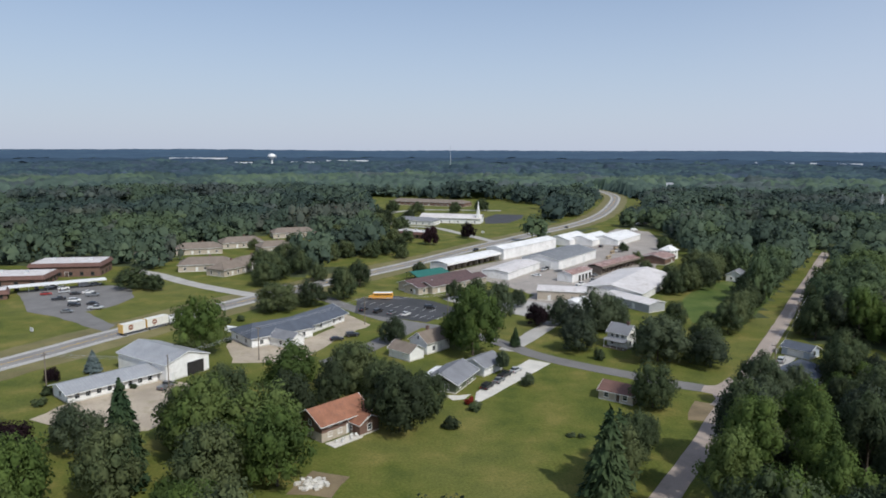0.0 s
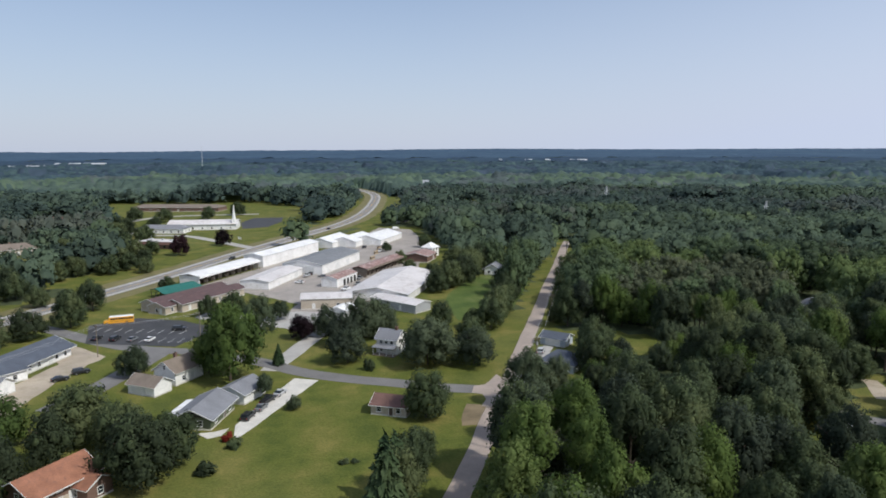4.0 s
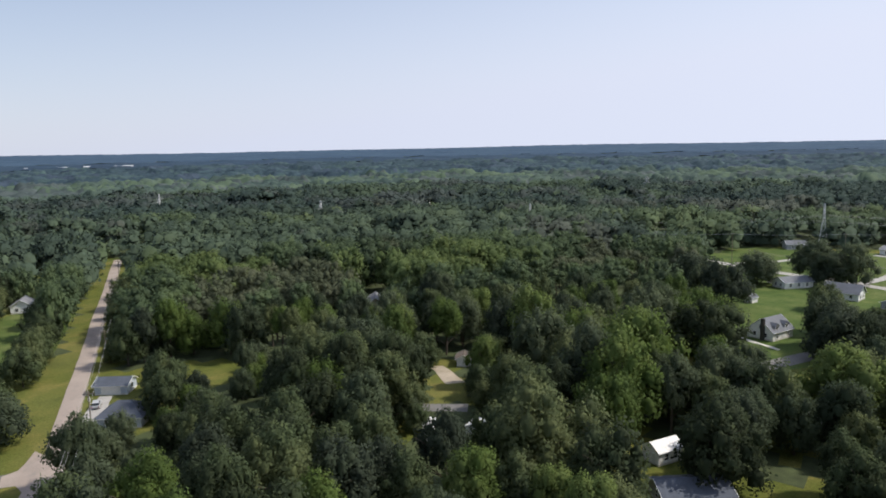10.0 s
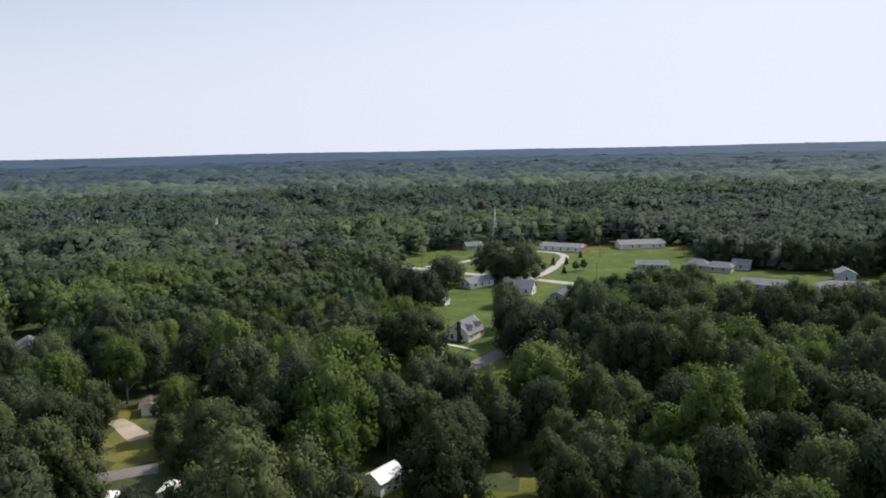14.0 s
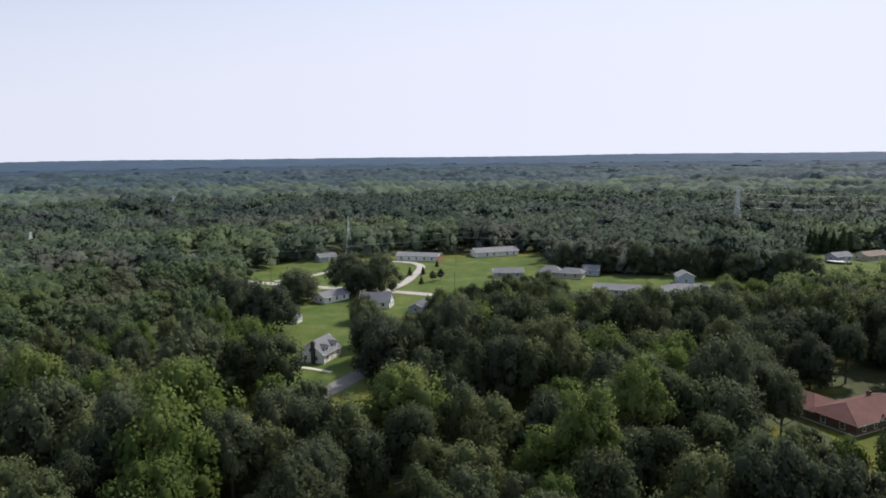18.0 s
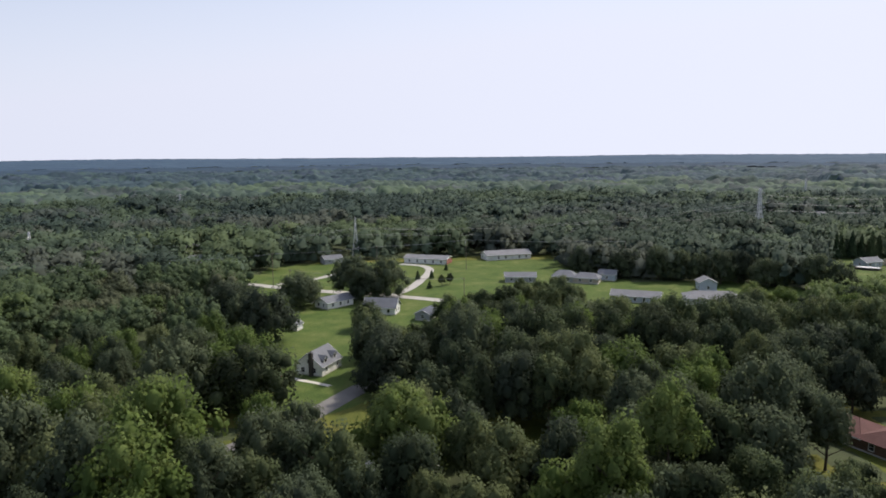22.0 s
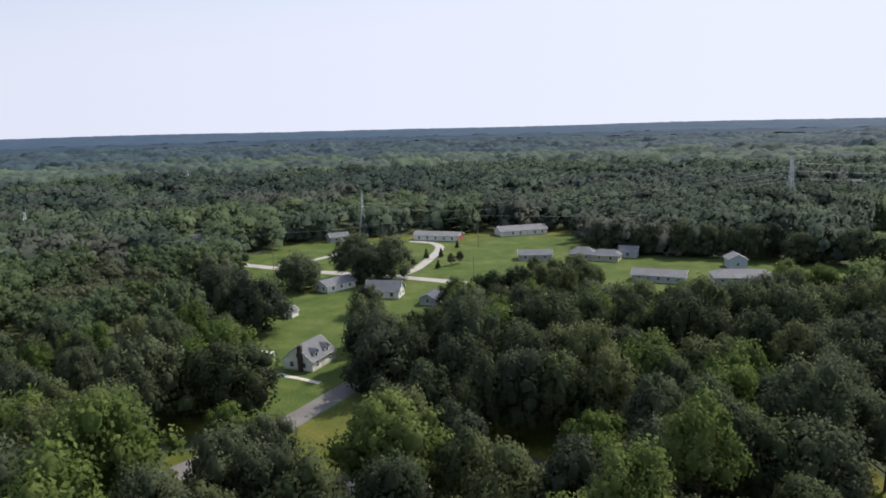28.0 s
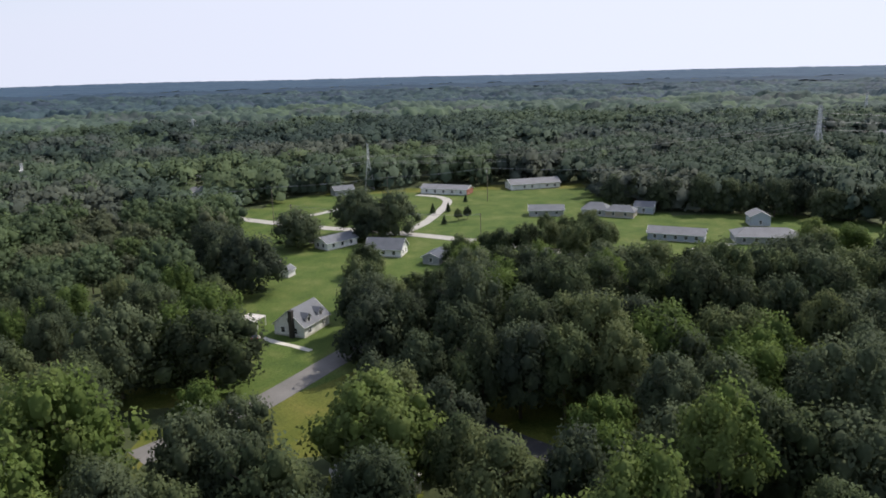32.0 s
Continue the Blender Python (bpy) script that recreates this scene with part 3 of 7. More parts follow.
pad("lawn_east", [(214, 74), (240, 50), (292, 34), (284, -60), (300, -120), (330, -190), (400, -252), (468, -246), (470, 30), (462, 130), (440, 186), (340, 124), (280, 122), (226, 96)], 0.008, LUSH_GRASS, "fresh green mown lawns round the houses", "lawn")
pad("track_grass", [(92, 252), (108, 246), (126, 272), (152, 312), (154, 338), (128, 330), (104, 296), (98, 280)], 0.045, LUSH_GRASS, "mown bright green lawn", "lawn")
for i in range(9):
    a = Vector((-33.5, 280)).lerp(Vector((-5, 266)), i / 8)
    d = Vector((0.45, 0.89))
    s = strip_shape([a, a + d * 5.2], 0.2, 0.085, 0.02)
    tagged(new("bay_line", s.mesh("bay_line", LINE_WHITE)), "white painted parking bay line", "parking line", "parking bay lines", "structure")
for i in range(7):
    a = Vector((-22, 257.5)).lerp(Vector((-4, 250.5)), i / 6) + Vector((1.6, 3.4))
    s = strip_shape([a, a + Vector((0.45, 0.89)) * 5.0], 0.2, 0.085, 0.02)
    tagged(new("bay_line", s.mesh("bay_line", LINE_WHITE)), "white painted parking bay line", "parking line", "parking bay lines", "structure")


# ---- buildings ----
FOOT = []


def roof_shape(length, width, wall, rise, over=0.5, hip=0.0, thick=0.18):
    """A pitched roof along x; hip is how far the ridge stops short of the ends."""
    a, b = length / 2 + over, width / 2 + over
    drop = rise * over / (width / 2)
    z0, z1 = wall - drop, wall + rise
    k = a - (hip + over if hip else 0)
    s = Shape()
    s.slab([(-a, -b, z0), (a, -b, z0), (k, 0, z1), (-k, 0, z1)], -thick)
    s.slab([(a, b, z0), (-a, b, z0), (-k, 0, z1), (k, 0, z1)], -thick)
    if hip:
        s.slab([(a, -b, z0), (a, b, z0), (k, 0, z1)], -thick)
        s.slab([(-a, b, z0), (-a, -b, z0), (-k, 0, z1)], -thick)
    return s


def wall_shape(length, width, wall, rise, hip):
    a, b = length / 2, width / 2
    s = Shape()
    if hip or rise == 0:
        return s.box(-a, a, -b, b, 0, wall)
    prof = [(-b, 0), (b, 0), (b, wall), (0, wall + rise), (-b, wall)]
    v = [(-a, y, z) for y, z in prof] + [(a, y, z) for y, z in prof]
    return s.add(v, [(0, 1, 2, 3, 4)[::-1], (5, 6, 7, 8, 9), *[(i, (i + 1) % 5, 5 + (i + 1) % 5, 5 + i) for i in range(5)]])


def on_side(side, length, width, at, z, w, h):
    """The pose of an opening on a wall: sides 0 front (-y), 1 right (+x), 2 back, 3 left."""
    a, b = length / 2, width / 2
    x, y, r = ((at, -b, 0), (a, at, 90), (-at, b, 180), (-a, -at, 270))[side]
    return pose(x, y, z, 0, 0, r)


SHARED = {}


def shared(key, make):
    if key not in SHARED:
        SHARED[key] = make()
    return SHARED[key]


def window(parent, m, w=1.1, h=1.3, trim=None):
    """A framed, recessed window: frame, pane, sill, and a meeting rail in the frame."""
    trim = trim or TRIM

    def frame_mesh():
        s = Shape()
        for x0, x1, z0, z1 in ((-w / 2 - 0.1, -w / 2, -0.1, h + 0.1), (w / 2, w / 2 + 0.1, -0.1, h + 0.1), (-w / 2, w / 2, h, h + 0.1), (-w / 2, w / 2, -0.1, 0), (-w / 2, w / 2, h / 2 - 0.03, h / 2 + 0.03)):
            s.box(x0, x1, -0.09, 0.02, z0, z1)
        return s.mesh("window_frame", trim)

    win = part("window", shared(("frame", w, h, trim.name), frame_mesh), trim, parent)
    win.matrix_basis = m
    part("pane", shared(("pane", w, h), lambda: Shape().box(-w / 2, w / 2, -0.03, 0.01, 0, h).mesh("pane", GLASS)), GLASS, win)
    part("sill", shared(("sill", w, trim.name), lambda: Shape().box(-w / 2 - 0.15, w / 2 + 0.15, -0.16, -0.092, -0.16, -0.1).mesh("sill", trim)), trim, win)
    return win


def door(parent, m, w=1.0, h=2.05, paint=None, name="door", panels=0):
    paint = paint or DOOR_WHITE

    def leaf():
        s = Shape().box(-w / 2, w / 2, -0.06, 0.02, 0, h)
        for i in range(panels):
            z = h * (i + 0.12) / panels
            s.box(-w / 2 + 0.08, w / 2 - 0.08, -0.085, -0.062, z, z + h / panels * 0.78)
        return s.mesh(name, paint)

    d = part(name, shared((name, w, h, paint.name, panels), leaf), paint, parent)
    d.matrix_basis = m
    part("door_frame", shared(("dframe", w, h), lambda: Shape().box(-w / 2 - 0.12, -w / 2, -0.1, 0.02, 0, h + 0.12).box(w / 2, w / 2 + 0.12, -0.1, 0.02, 0, h + 0.12).box(-w / 2, w / 2, -0.1, 0.02, h, h + 0.12).mesh("door_frame", TRIM)), TRIM, d)
    return d


def chimney(parent, x, y, z0, z1, material, w=0.8):
    s = Shape().box(x - w / 2, x + w / 2, y - w / 2, y + w / 2, z0, z1)
    s.box(x - w / 2 - 0.08, x + w / 2 + 0.08, y - w / 2 - 0.08, y + w / 2 + 0.08, z1, z1 + 0.15)
    c = part("chimney", s, material, parent)
    part("flue", Shape().rod((x, y, z1 + 0.15), (x, y, z1 + 0.5), 0.16, 0.14, 8), DARK_TRIM, c)
    return c


def house(x, y, angle, length, width, wall, rise, wall_mat, roof_mat, label, hip=0.0, windows=(3, 1, 3, 1), doors=((0, 0.0),), garage=(), chim=None, storeys=1, name="house", category="house", over=0.5, group="", win=(1.1, 1.3), plinth=True, gable_window=False, door_paint=None, z=0):
    """A house along its local x: walls, pitched roof, fascia boards, windows, doors, chimney."""
    h = thing(name, x, y, angle, z, label, category, group)
    FOOT.append((x, y, length, width, angle))
    part("wall", wall_shape(length, width, wall, rise, hip), wall_mat, h)
    part("roof", roof_shape(length, width, wall, rise, over, hip), roof_mat, h)
    a, b, d = length / 2 + over, width / 2 + over, rise * over / (width / 2)
    for e in (-1, 1):
        y0, y1 = sorted((e * (b + 0.004), e * (b + 0.12)))
        part("gutter", Shape().box(-a, a, y0, y1, wall - d - 0.06, wall - d + 0.1), TRIM, h)
    if plinth:
        part("foundation", Shape().box(-length / 2 - 0.04, length / 2 + 0.04, -width / 2 - 0.04, width / 2 + 0.04, -0.3, 0.35), CONCRETE, h)
    if not hip and rise:
        for e in (-1, 1):
            s = Shape()
            for f in (-1, 1):
                q = [(e * (a + 0.01), f * b, wall - d), (e * (a + 0.01), 0, wall + rise), (e * (a + 0.01), 0, wall + rise + 0.22), (e * (a + 0.01), f * b, wall - d + 0.22)]
                s.slab(q if e * f > 0 else q[::-1], 0.06)
            part("bargeboard", s, TRIM, h)
    taken = {0: [], 1: [], 2: [], 3: []}
    for side, at in doors:
        door(h, on_side(side, length, width, at, 0.2, 0, 0), paint=door_paint)
        taken[side].append((at, 1.3))
    for side, at, w, hh in garage:
        door(h, on_side(side, length, width, at, 0.05, 0, 0), w, hh, DOOR_WHITE, "garage_door", 4)
        taken[side].append((at, w / 2 + 0.9))
    for side, n in enumerate(windows):
        span = (length if side % 2 == 0 else width) - 1.6
        for i in range(n):
            at = (i + 0.5) / n * span - span / 2
            for k in range(storeys):
                if k or not any(abs(at - t) < r for t, r in taken[side]):
                    window(h, on_side(side, length, width, at, 0.95 + k * (wall / storeys), 0, 0), *win)
    if gable_window and not hip:
        for side in (1, 3):
            window(h, on_side(side, length, width, 0, wall + rise * 0.2, 0, 0), 0.8, 1.0)
    if chim:
        chimney(h, chim[0], chim[1], wall * 0.6, wall + rise + 0.9, chim[2])
    return h


def shed_open(x, y, angle, length, width, wall, rise, bays, roof_mat, wall_mat, label, side=-1):
    """A storage shed, open along one long side, with posts, stacked stock inside."""
    h = thing("storage_shed", x, y, angle, 0, label, "shed")
    FOOT.append((x, y, length, width, angle))
    a, b = length / 2, width / 2
    back = Shape().box(-a, a, -side * b - 0.1, -side * b + 0.1, 0, wall)
    part("back_wall", back, wall_mat, h)
    for e in (-1, 1):
        part("end_wall", Shape().prism([(e * a - 0.1, -b + 0.12), (e * a + 0.1, -b + 0.12), (e * a + 0.1, b - 0.12), (e * a - 0.1, b - 0.12)], 0, wall), wall_mat, h)
    part("roof", roof_shape(length, width, wall, rise, 0.6), roof_mat, h)
    part("fascia", Shape().box(-a - 0.6, a + 0.6, side * (b + 0.55), side * (b + 0.7), wall - 0.9, wall - 0.05) if side > 0 else Shape().box(-a - 0.6, a + 0.6, -b - 0.75, -b - 0.62, wall - 0.9, wall), wall_mat, h)
    post = Shape().box(-0.12, 0.12, -0.12, 0.12, 0, wall - 0.1).mesh("post", WOOD)
    for i in range(bays + 1):
        p = part("post", post, WOOD, h)
        p.location = (-a + 0.3 + i * (length - 0.6) / bays, side * (b - 0.15), 0)
    for i in range(bays):
        cx, w = -a + (i + 0.5) * length / bays, length / bays * 0.7
        t = thing("timber_stack", 0, 0, 0, 0, "stack of sawn timber under a shed roof", "timber", "timber stacks")
        t.matrix_world = pose(x, y, 0, 0, 0, angle)
        for k in range(random.randint(2, 5)):
            part("timber_slab", Shape().box(cx - w / 2 * random.uniform(0.7, 1), cx + w / 2 * random.uniform(0.7, 1), -b * 0.5, b * 0.35 + random.uniform(-0.4, 0.4), k * 0.5, 0.5 + k * 0.5), WOOD, t)
    return h


def offset(x, y, angle, dx, dy):
    c, s = math.cos(radians(angle)), math.sin(radians(angle))
    return x + c * dx - s * dy, y + s * dx + c * dy


# lumber yard
shed_open(13, 377, 53, 50, 11, 4.6, 1.0, 9, WHITE_METAL, WHITE_METAL, "long white metal lumber shed with a dark open front", -1)
house(49, 424, 52.5, 62, 12, 6.2, 1.4, WHITE_METAL, WHITE_METAL, "long white sheet-metal warehouse beside the highway", windows=(0, 0, 0, 0), doors=((1, 2),), garage=((1, -2, 3.4, 3.6),), name="warehouse", category="warehouse", over=0.2)
house(35.5, 353, 59, 38, 14, 3.8, 1.0, WHITE_METAL, WHITE_ROOF, "low white warehouse with a pale flat-pitched roof", windows=(0, 0, 0, 0), doors=((0, -8), (0, 6)), garage=((0, 12, 3.4, 3.0),), name="warehouse", category="warehouse", over=0.3)
house(66, 389, 55.5, 50, 22, 5.2, 2.2, WHITE_METAL, GREY_METAL, "white warehouse with a grey metal roof and large end door", windows=(0, 0, 0, 0), doors=((0, -18),), garage=((3, 4, 5, 4.2), (0, -6, 3.6, 3.6), (0, 8, 3.6, 3.6)), name="warehouse", category="warehouse", over=0.3)
for tx, ty, tl in ((85, 474, 32), (100.5, 474, 34), (119, 480, 42)):
    house(tx, ty, 55, tl, 18.5 if tl < 40 else 21, 3.6, 2.8, WHITE_METAL, WHITE_METAL, "bright white gabled storage hall", windows=(0, 0, 0, 0), doors=((0, 3),), garage=((3, 0, 4, 4),), name="storage_hall", category="warehouse", over=0.15, group="white halls")
shed_open(91.5, 367.5, 50, 44, 8, 4.4, 1.0, 9, RUST_METAL, WOOD, "long rusty-roofed open lumber shed", -1)
house(86, 316, 58, 54, 27, 3.6, 2.4, WHITE_METAL, WHITE_ROOF, "large low warehouse with a stained white roof", windows=(0, 0, 0, 0), doors=((0, 6),), garage=((0, -10, 4, 3.6), (3, 5, 4, 3.4)), name="warehouse", category="warehouse", over=0.6)
house(65, 338, 52, 21, 8, 4.0, 1.2, WHITE_METAL, RUST_METAL, "white building with a red roof and four dark bay doors", windows=(0, 0, 0, 0), doors=(), garage=(), name="workshop", category="building", over=0.2)
for i in range(4):
    w = bpy.data.objects["workshop"]
    d = door(w, on_side(0, 21, 8, -3 + i * 3.6, 0.05, 0, 0), 2.4, 2.9, SHADE_DARK, "bay_door")
house(51, 293, -12, 20, 12, 4.2, 0.8, BEIGE_SIDING, WHITE_ROOF, "beige building with a flat-looking white roof", windows=(2, 0, 0, 0), doors=((0, -5),), name="store", category="building", over=0.3)
house(53.5, 271, 50, 10, 8, 3.6, 1.2, WHITE_METAL, WHITE_METAL, "small white metal shed", windows=(0, 0, 0, 0), doors=(), garage=((3, 0, 3, 2.8),), name="metal_shed", category="shed", over=0.2)
house(78, 279, -58, 24, 9, 3.4, 0.9, GREY_SIDING, WHITE_ROOF, "long low shed with a pale metal roof", windows=(0, 0, 0, 0), doors=((0, 4),), name="metal_shed", category="shed", over=0.4)
house(122, 392, 55, 18, 14, 3.6, 1.6, BRICK, RUST_METAL, "low shed with a dull red roof", windows=(0, 0, 0, 0), doors=((0, 3),), name="metal_shed", category="shed")
house(132, 404, 40, 8, 7, 5.6, 2.4, WHITE_SIDING, WHITE_METAL, "small white two-storey house with a pale roof", windows=(2, 1, 2, 1), storeys=2, hip=2.5)

# shops and church across the yard
for dx, dy, ln in ((0, 0, 36), (-2, 9, 40)):
    px, py = offset(5, 316, 46, dx, dy)
    house(px, py, 46, ln, 8.6, 3.4, 1.5, BEIGE_SIDING, BROWN_METAL, "long beige building with a brown-red metal roof", windows=(6, 1, 4, 1), doors=((0, -14), (0, 8)), name="shop", category="building", group="shop wings", over=0.6)
house(-9.5, 305, 46, 12, 9, 3.2, 1.4, BEIGE_SIDING, BROWN_METAL, "beige gabled end building with a brown roof", windows=(2, 1, 1, 1), doors=((3, 2),), name="shop", category="building", group="shop wings")
for dx, dy in ((0, 0), (3, 7)):
    px, py = offset(-6, 332, 40, dx, dy)
    h = thing("canopy", px, py, 40, 0, "open garden canopy with a green metal roof", "canopy", "green canopies")
    part("roof", roof_shape(20, 6.4, 3.2, 0.9, 0.2), GREEN_METAL, h)
    FOOT.append((px, py, 20, 7, 40))
    for i in range(5):
        for s in (-1, 1):
            part("post", shared("canopy_post", lambda: Shape().box(-0.08, 0.08, -0.08, 0.08, 0, 3.2).mesh("post", WOOD)), WOOD, h).location = (-9.6 + i * 4.8, s * 3.0, 0)
church = house(8, 604, -12, 52, 20, 4.6, 2.6, WHITE_SIDING, WHITE_ROOF, "low white church hall with a pale roof", windows=(7, 2, 4, 2), doors=((0, 4),), name="church", category="church", over=0.8)
s = Shape().box(22.5, 25.5, -8.5, -5.5, 0, 8)
part("tower", s, WHITE_SIDING, church)
part("steeple", Shape().rod((24, -7, 8), (24, -7, 19.5), 1.5, 0.08, 8), TRIM, church, "slender white steeple")
house(-22, 588, -20, 36, 16, 3.6, 2.4, WHITE_SIDING, LIGHT_SHINGLE, "white hall wing with a pale roof", windows=(6, 2, 4, 2), doors=((0, 0),), name="hall", category="building", hip=5)
house(-14, 790, -22, 90, 24, 4.0, 2.5, BRICK, TAN_SHINGLE, "long low institutional building with a tan roof", windows=(12, 2, 6, 2), doors=((0, 3),), name="hall", category="building", hip=6)
house(-106, 650, -4, 20, 12, 6.4, 2.6, BEIGE_SIDING, BROWN_SHINGLE, "two-storey beige house with a red-brown roof", windows=(5, 2, 5, 2), storeys=2)

# brick offices across the highway
def flat_block(x, y, angle, length, width, height, label, windows=(6, 3, 6, 3)):
    h = thing("office_block", x, y, angle, 0, label, "building", "brick offices")
    FOOT.append((x, y, length, width, angle))
    part("wall", Shape().box(-length / 2, length / 2, -width / 2, width / 2, 0, height - 1.2), BRICK, h)
    part("mansard", Shape().add(
        [(sx * (length / 2 + o), sy * (width / 2 + o), zz) for zz, o in ((height - 1.3, 0.9), (height + 0.5, 0.0)) for sx, sy in ((-1, -1), (1, -1), (1, 1), (-1, 1))],
        [(3, 2, 1, 0), (0, 1, 5, 4), (1, 2, 6, 5), (2, 3, 7, 6), (3, 0, 4, 7)]), BROWN_SHINGLE, h)
    part("flat_roof", Shape().box(-length / 2 + 0.3, length / 2 - 0.3, -width / 2 + 0.3, width / 2 - 0.3, height - 1.0, height + 0.42), WHITE_ROOF, h)
    unit = shared("roof_unit", lambda: Shape().box(-0.9, 0.9, -0.7, 0.7, 0, 1.0).box(-0.6, 0.6, -0.5, 0.5, 1.0, 1.15).mesh("roof_unit", STEEL))
    for i in range(3):
        part("roof_unit", unit, STEEL, h).location = (length * (i - 1) * 0.28, random.uniform(-width * 0.25, width * 0.25), height + 0.4)
    for side, n in enumerate(windows):
        span = (length if side % 2 == 0 else width) - 2
        for i in range(n):
            window(h, on_side(side, length, width, (i + 0.5) / n * span - span / 2, 0.8, 0, 0), 1.5, 1.5, DARK_TRIM)
    door(h, on_side(0, length, width, 0.6, 0.1, 0, 0), 1.6, 2.2, DOOR_DARK)
    return h


flat_block(-186, 346, 10, 32, 20, 6.4, "two-storey brown brick office with a white flat roof")
flat_block(-205, 318, 10, 44, 18, 4.6, "low brown brick office wing with a white flat roof")
flat_block(-192, 284, 30, 20, 9, 3.6, "small flat-roofed brick building at the car park")
flat_block(-20, 500, -30, 27, 14, 4.2, "low brick clinic with a pale flat roof")
strip("drive_manor", [(-118, 600), (-98, 590), (-78, 580), (-58, 566)], 5, 0.045, CONCRETE, "pale drive before a two-storey house", "driveway")
carport = thing("long_canopy", -172, 306, 33, 0, "long pale flat canopy over parking bays", "canopy")
FOOT.append((-172, 306, 40, 6, 33))
part("roof", Shape().box(-20, 20, -3, 3, 2.8, 3.2), TRIM, carport)
for i in range(6):
    part("post", shared("cp_post", lambda: Shape().box(-0.1, 0.1, -0.1, 0.1, 0, 2.8).mesh("post", STEEL)), STEEL, carport).location = (-18 + i * 7.2, 0, 0)

# apartments among trees
for ax, ay, aa, al, aw in ((-124, 362, 14, 26, 16), (-108, 349, 62, 19, 12), (-103, 368, 55, 20, 14), (-147, 418, 20, 26, 14), (-130, 447, 28, 26, 15), (-108, 500, 22, 30, 16), (-72, 437, -8, 26, 17), (-104, 428, 30, 20, 13), (-166, 396, 20, 18, 13)):
    house(ax, ay, aa, al, aw, 3.6, 2.8, BEIGE_SIDING, TAN_SHINGLE, "single-storey apartment house with a tan hipped roof", hip=4.5, windows=(5, 2, 5, 2), doors=((0, -4), (0, 5)), name="apartment_house", group="apartment houses", chim=(2, 0.5, BRICK))

# barn and office near the highway
barn = house(-80, 194, -33, 22, 14, 4.8, 2.2, WHITE_METAL, PALE_METAL, "large white metal barn with a pale grey roof", windows=(0, 0, 0, 0), doors=((0, 8), (1, -5.2)), name="barn", category="barn", over=0.35)
house(-88.5, 177.5, 49, 23, 9.5, 2.8, 1.3, WHITE_SIDING, PALE_METAL, "long low white building with a pale metal roof", windows=(8, 1, 6, 1), doors=((0, -11), (0, 1)), name="shop", category="building", over=0.9)
door(barn, on_side(1, 22, 14, 2.4, 0.05, 0, 0), 5.5, 3.8, SHADE_DARK, "sliding_door", 3)
off = house(-57, 228, 41, 22, 15, 3.4, 2.6, WHITE_SIDING, BLUE_SHINGLE, "white office with a blue-grey hipped roof", hip=4, windows=(4, 2, 4, 2), doors=((0, 0),), name="office", category="building", over=0.7)
house(-47, 243, 62, 24, 12, 3.4, 2.4, WHITE_SIDING, BLUE_SHINGLE, "office wing with a blue-grey roof and porch", windows=(6, 2, 6, 2), doors=((0, 3),), name="office", category="building", over=1.2)
house(-50, 219, -32, 9, 6, 3.0, 1.8, WHITE_SIDING, LIGHT_SHINGLE, "white gabled porch wing of an office", windows=(1, 1, 1, 1), doors=((1, 0),), name="office", category="building", over=0.4)

# houses by the side street
house(-4, 215.5, 48, 10.5, 7.5, 3.8, 2.6, WHITE_SIDING, TAN_SHINGLE, "small cream house with a tan gabled roof", windows=(2, 1, 2, 1), gable_window=True, doors=((0, 1),), chim=(0, 1, BRICK))
house(-11, 207, -42, 9, 6, 2.8, 1.8, WHITE_SIDING, TAN_SHINGLE, "cream garage with a tan roof", windows=(1, 0, 1, 1), doors=(), garage=((0, -1, 4.6, 2.1),), name="garage", category="garage")
green_house = house(2.5, 182.4, 65, 13.5, 8.6, 3.0, 1.9, GREEN_SIDING, LIGHT_SHINGLE, "olive-green house with a light grey roof", windows=(3, 2, 3, 2), doors=((0, 1),), over=0.9, door_paint=DOOR_DARK)
part("gable_panel", Shape().slab([(-6.79, -3.5, 3.06), (-6.79, 3.5, 3.06), (-6.79, 0, 4.55)], 0.03), SHADE_DARK, green_house, "dark gable panel")
part("side_roof", Shape().slab([(-5.5, 4.75, 2.7), (5.5, 4.75, 2.7), (5.5, 7.2, 2.35), (-5.5, 7.2, 2.35)][::-1], 0.1), WHITE_METAL, green_house, "white lean-to roof")
for xx in (-5.2, 0, 5.2):
    part("post", Shape().box(xx - 0.07, xx + 0.07, 6.9, 7.04, 0, 2.3), TRIM, green_house)
house(11.5, 194.5, 52, 9.5, 8, 2.8, 1.7, WHITE_SIDING, LIGHT_SHINGLE, "white garage with a grey roof beside a green house", windows=(1, 0, 1, 0), doors=(), garage=((0, 1, 4.8, 2.2),), name="garage", category="garage", over=0.5)
orange = house(-24.6, 151, 47, 12.7, 8.2, 4.4, 2.2, BRICK, ORANGE_SHINGLE, "two-storey house with a weathered orange-brown roof", windows=(4, 1, 4, 1), storeys=2, doors=((0, 1),), win=(1.0, 1.0), over=1.0)
part("lower_wall", Shape().box(-6.4, 6.4, -4.15, 4.15, 0, 2.0), BEIGE_SIDING, orange, "pale rendered lower storey")
house(-18.6, 151.2, -43, 6.5, 5.5, 3.0, 1.4, BRICK, ORANGE_SHINGLE, "lean-to wing with an orange-brown roof", windows=(1, 1, 1, 0), doors=(), name="house_wing", over=0.6)
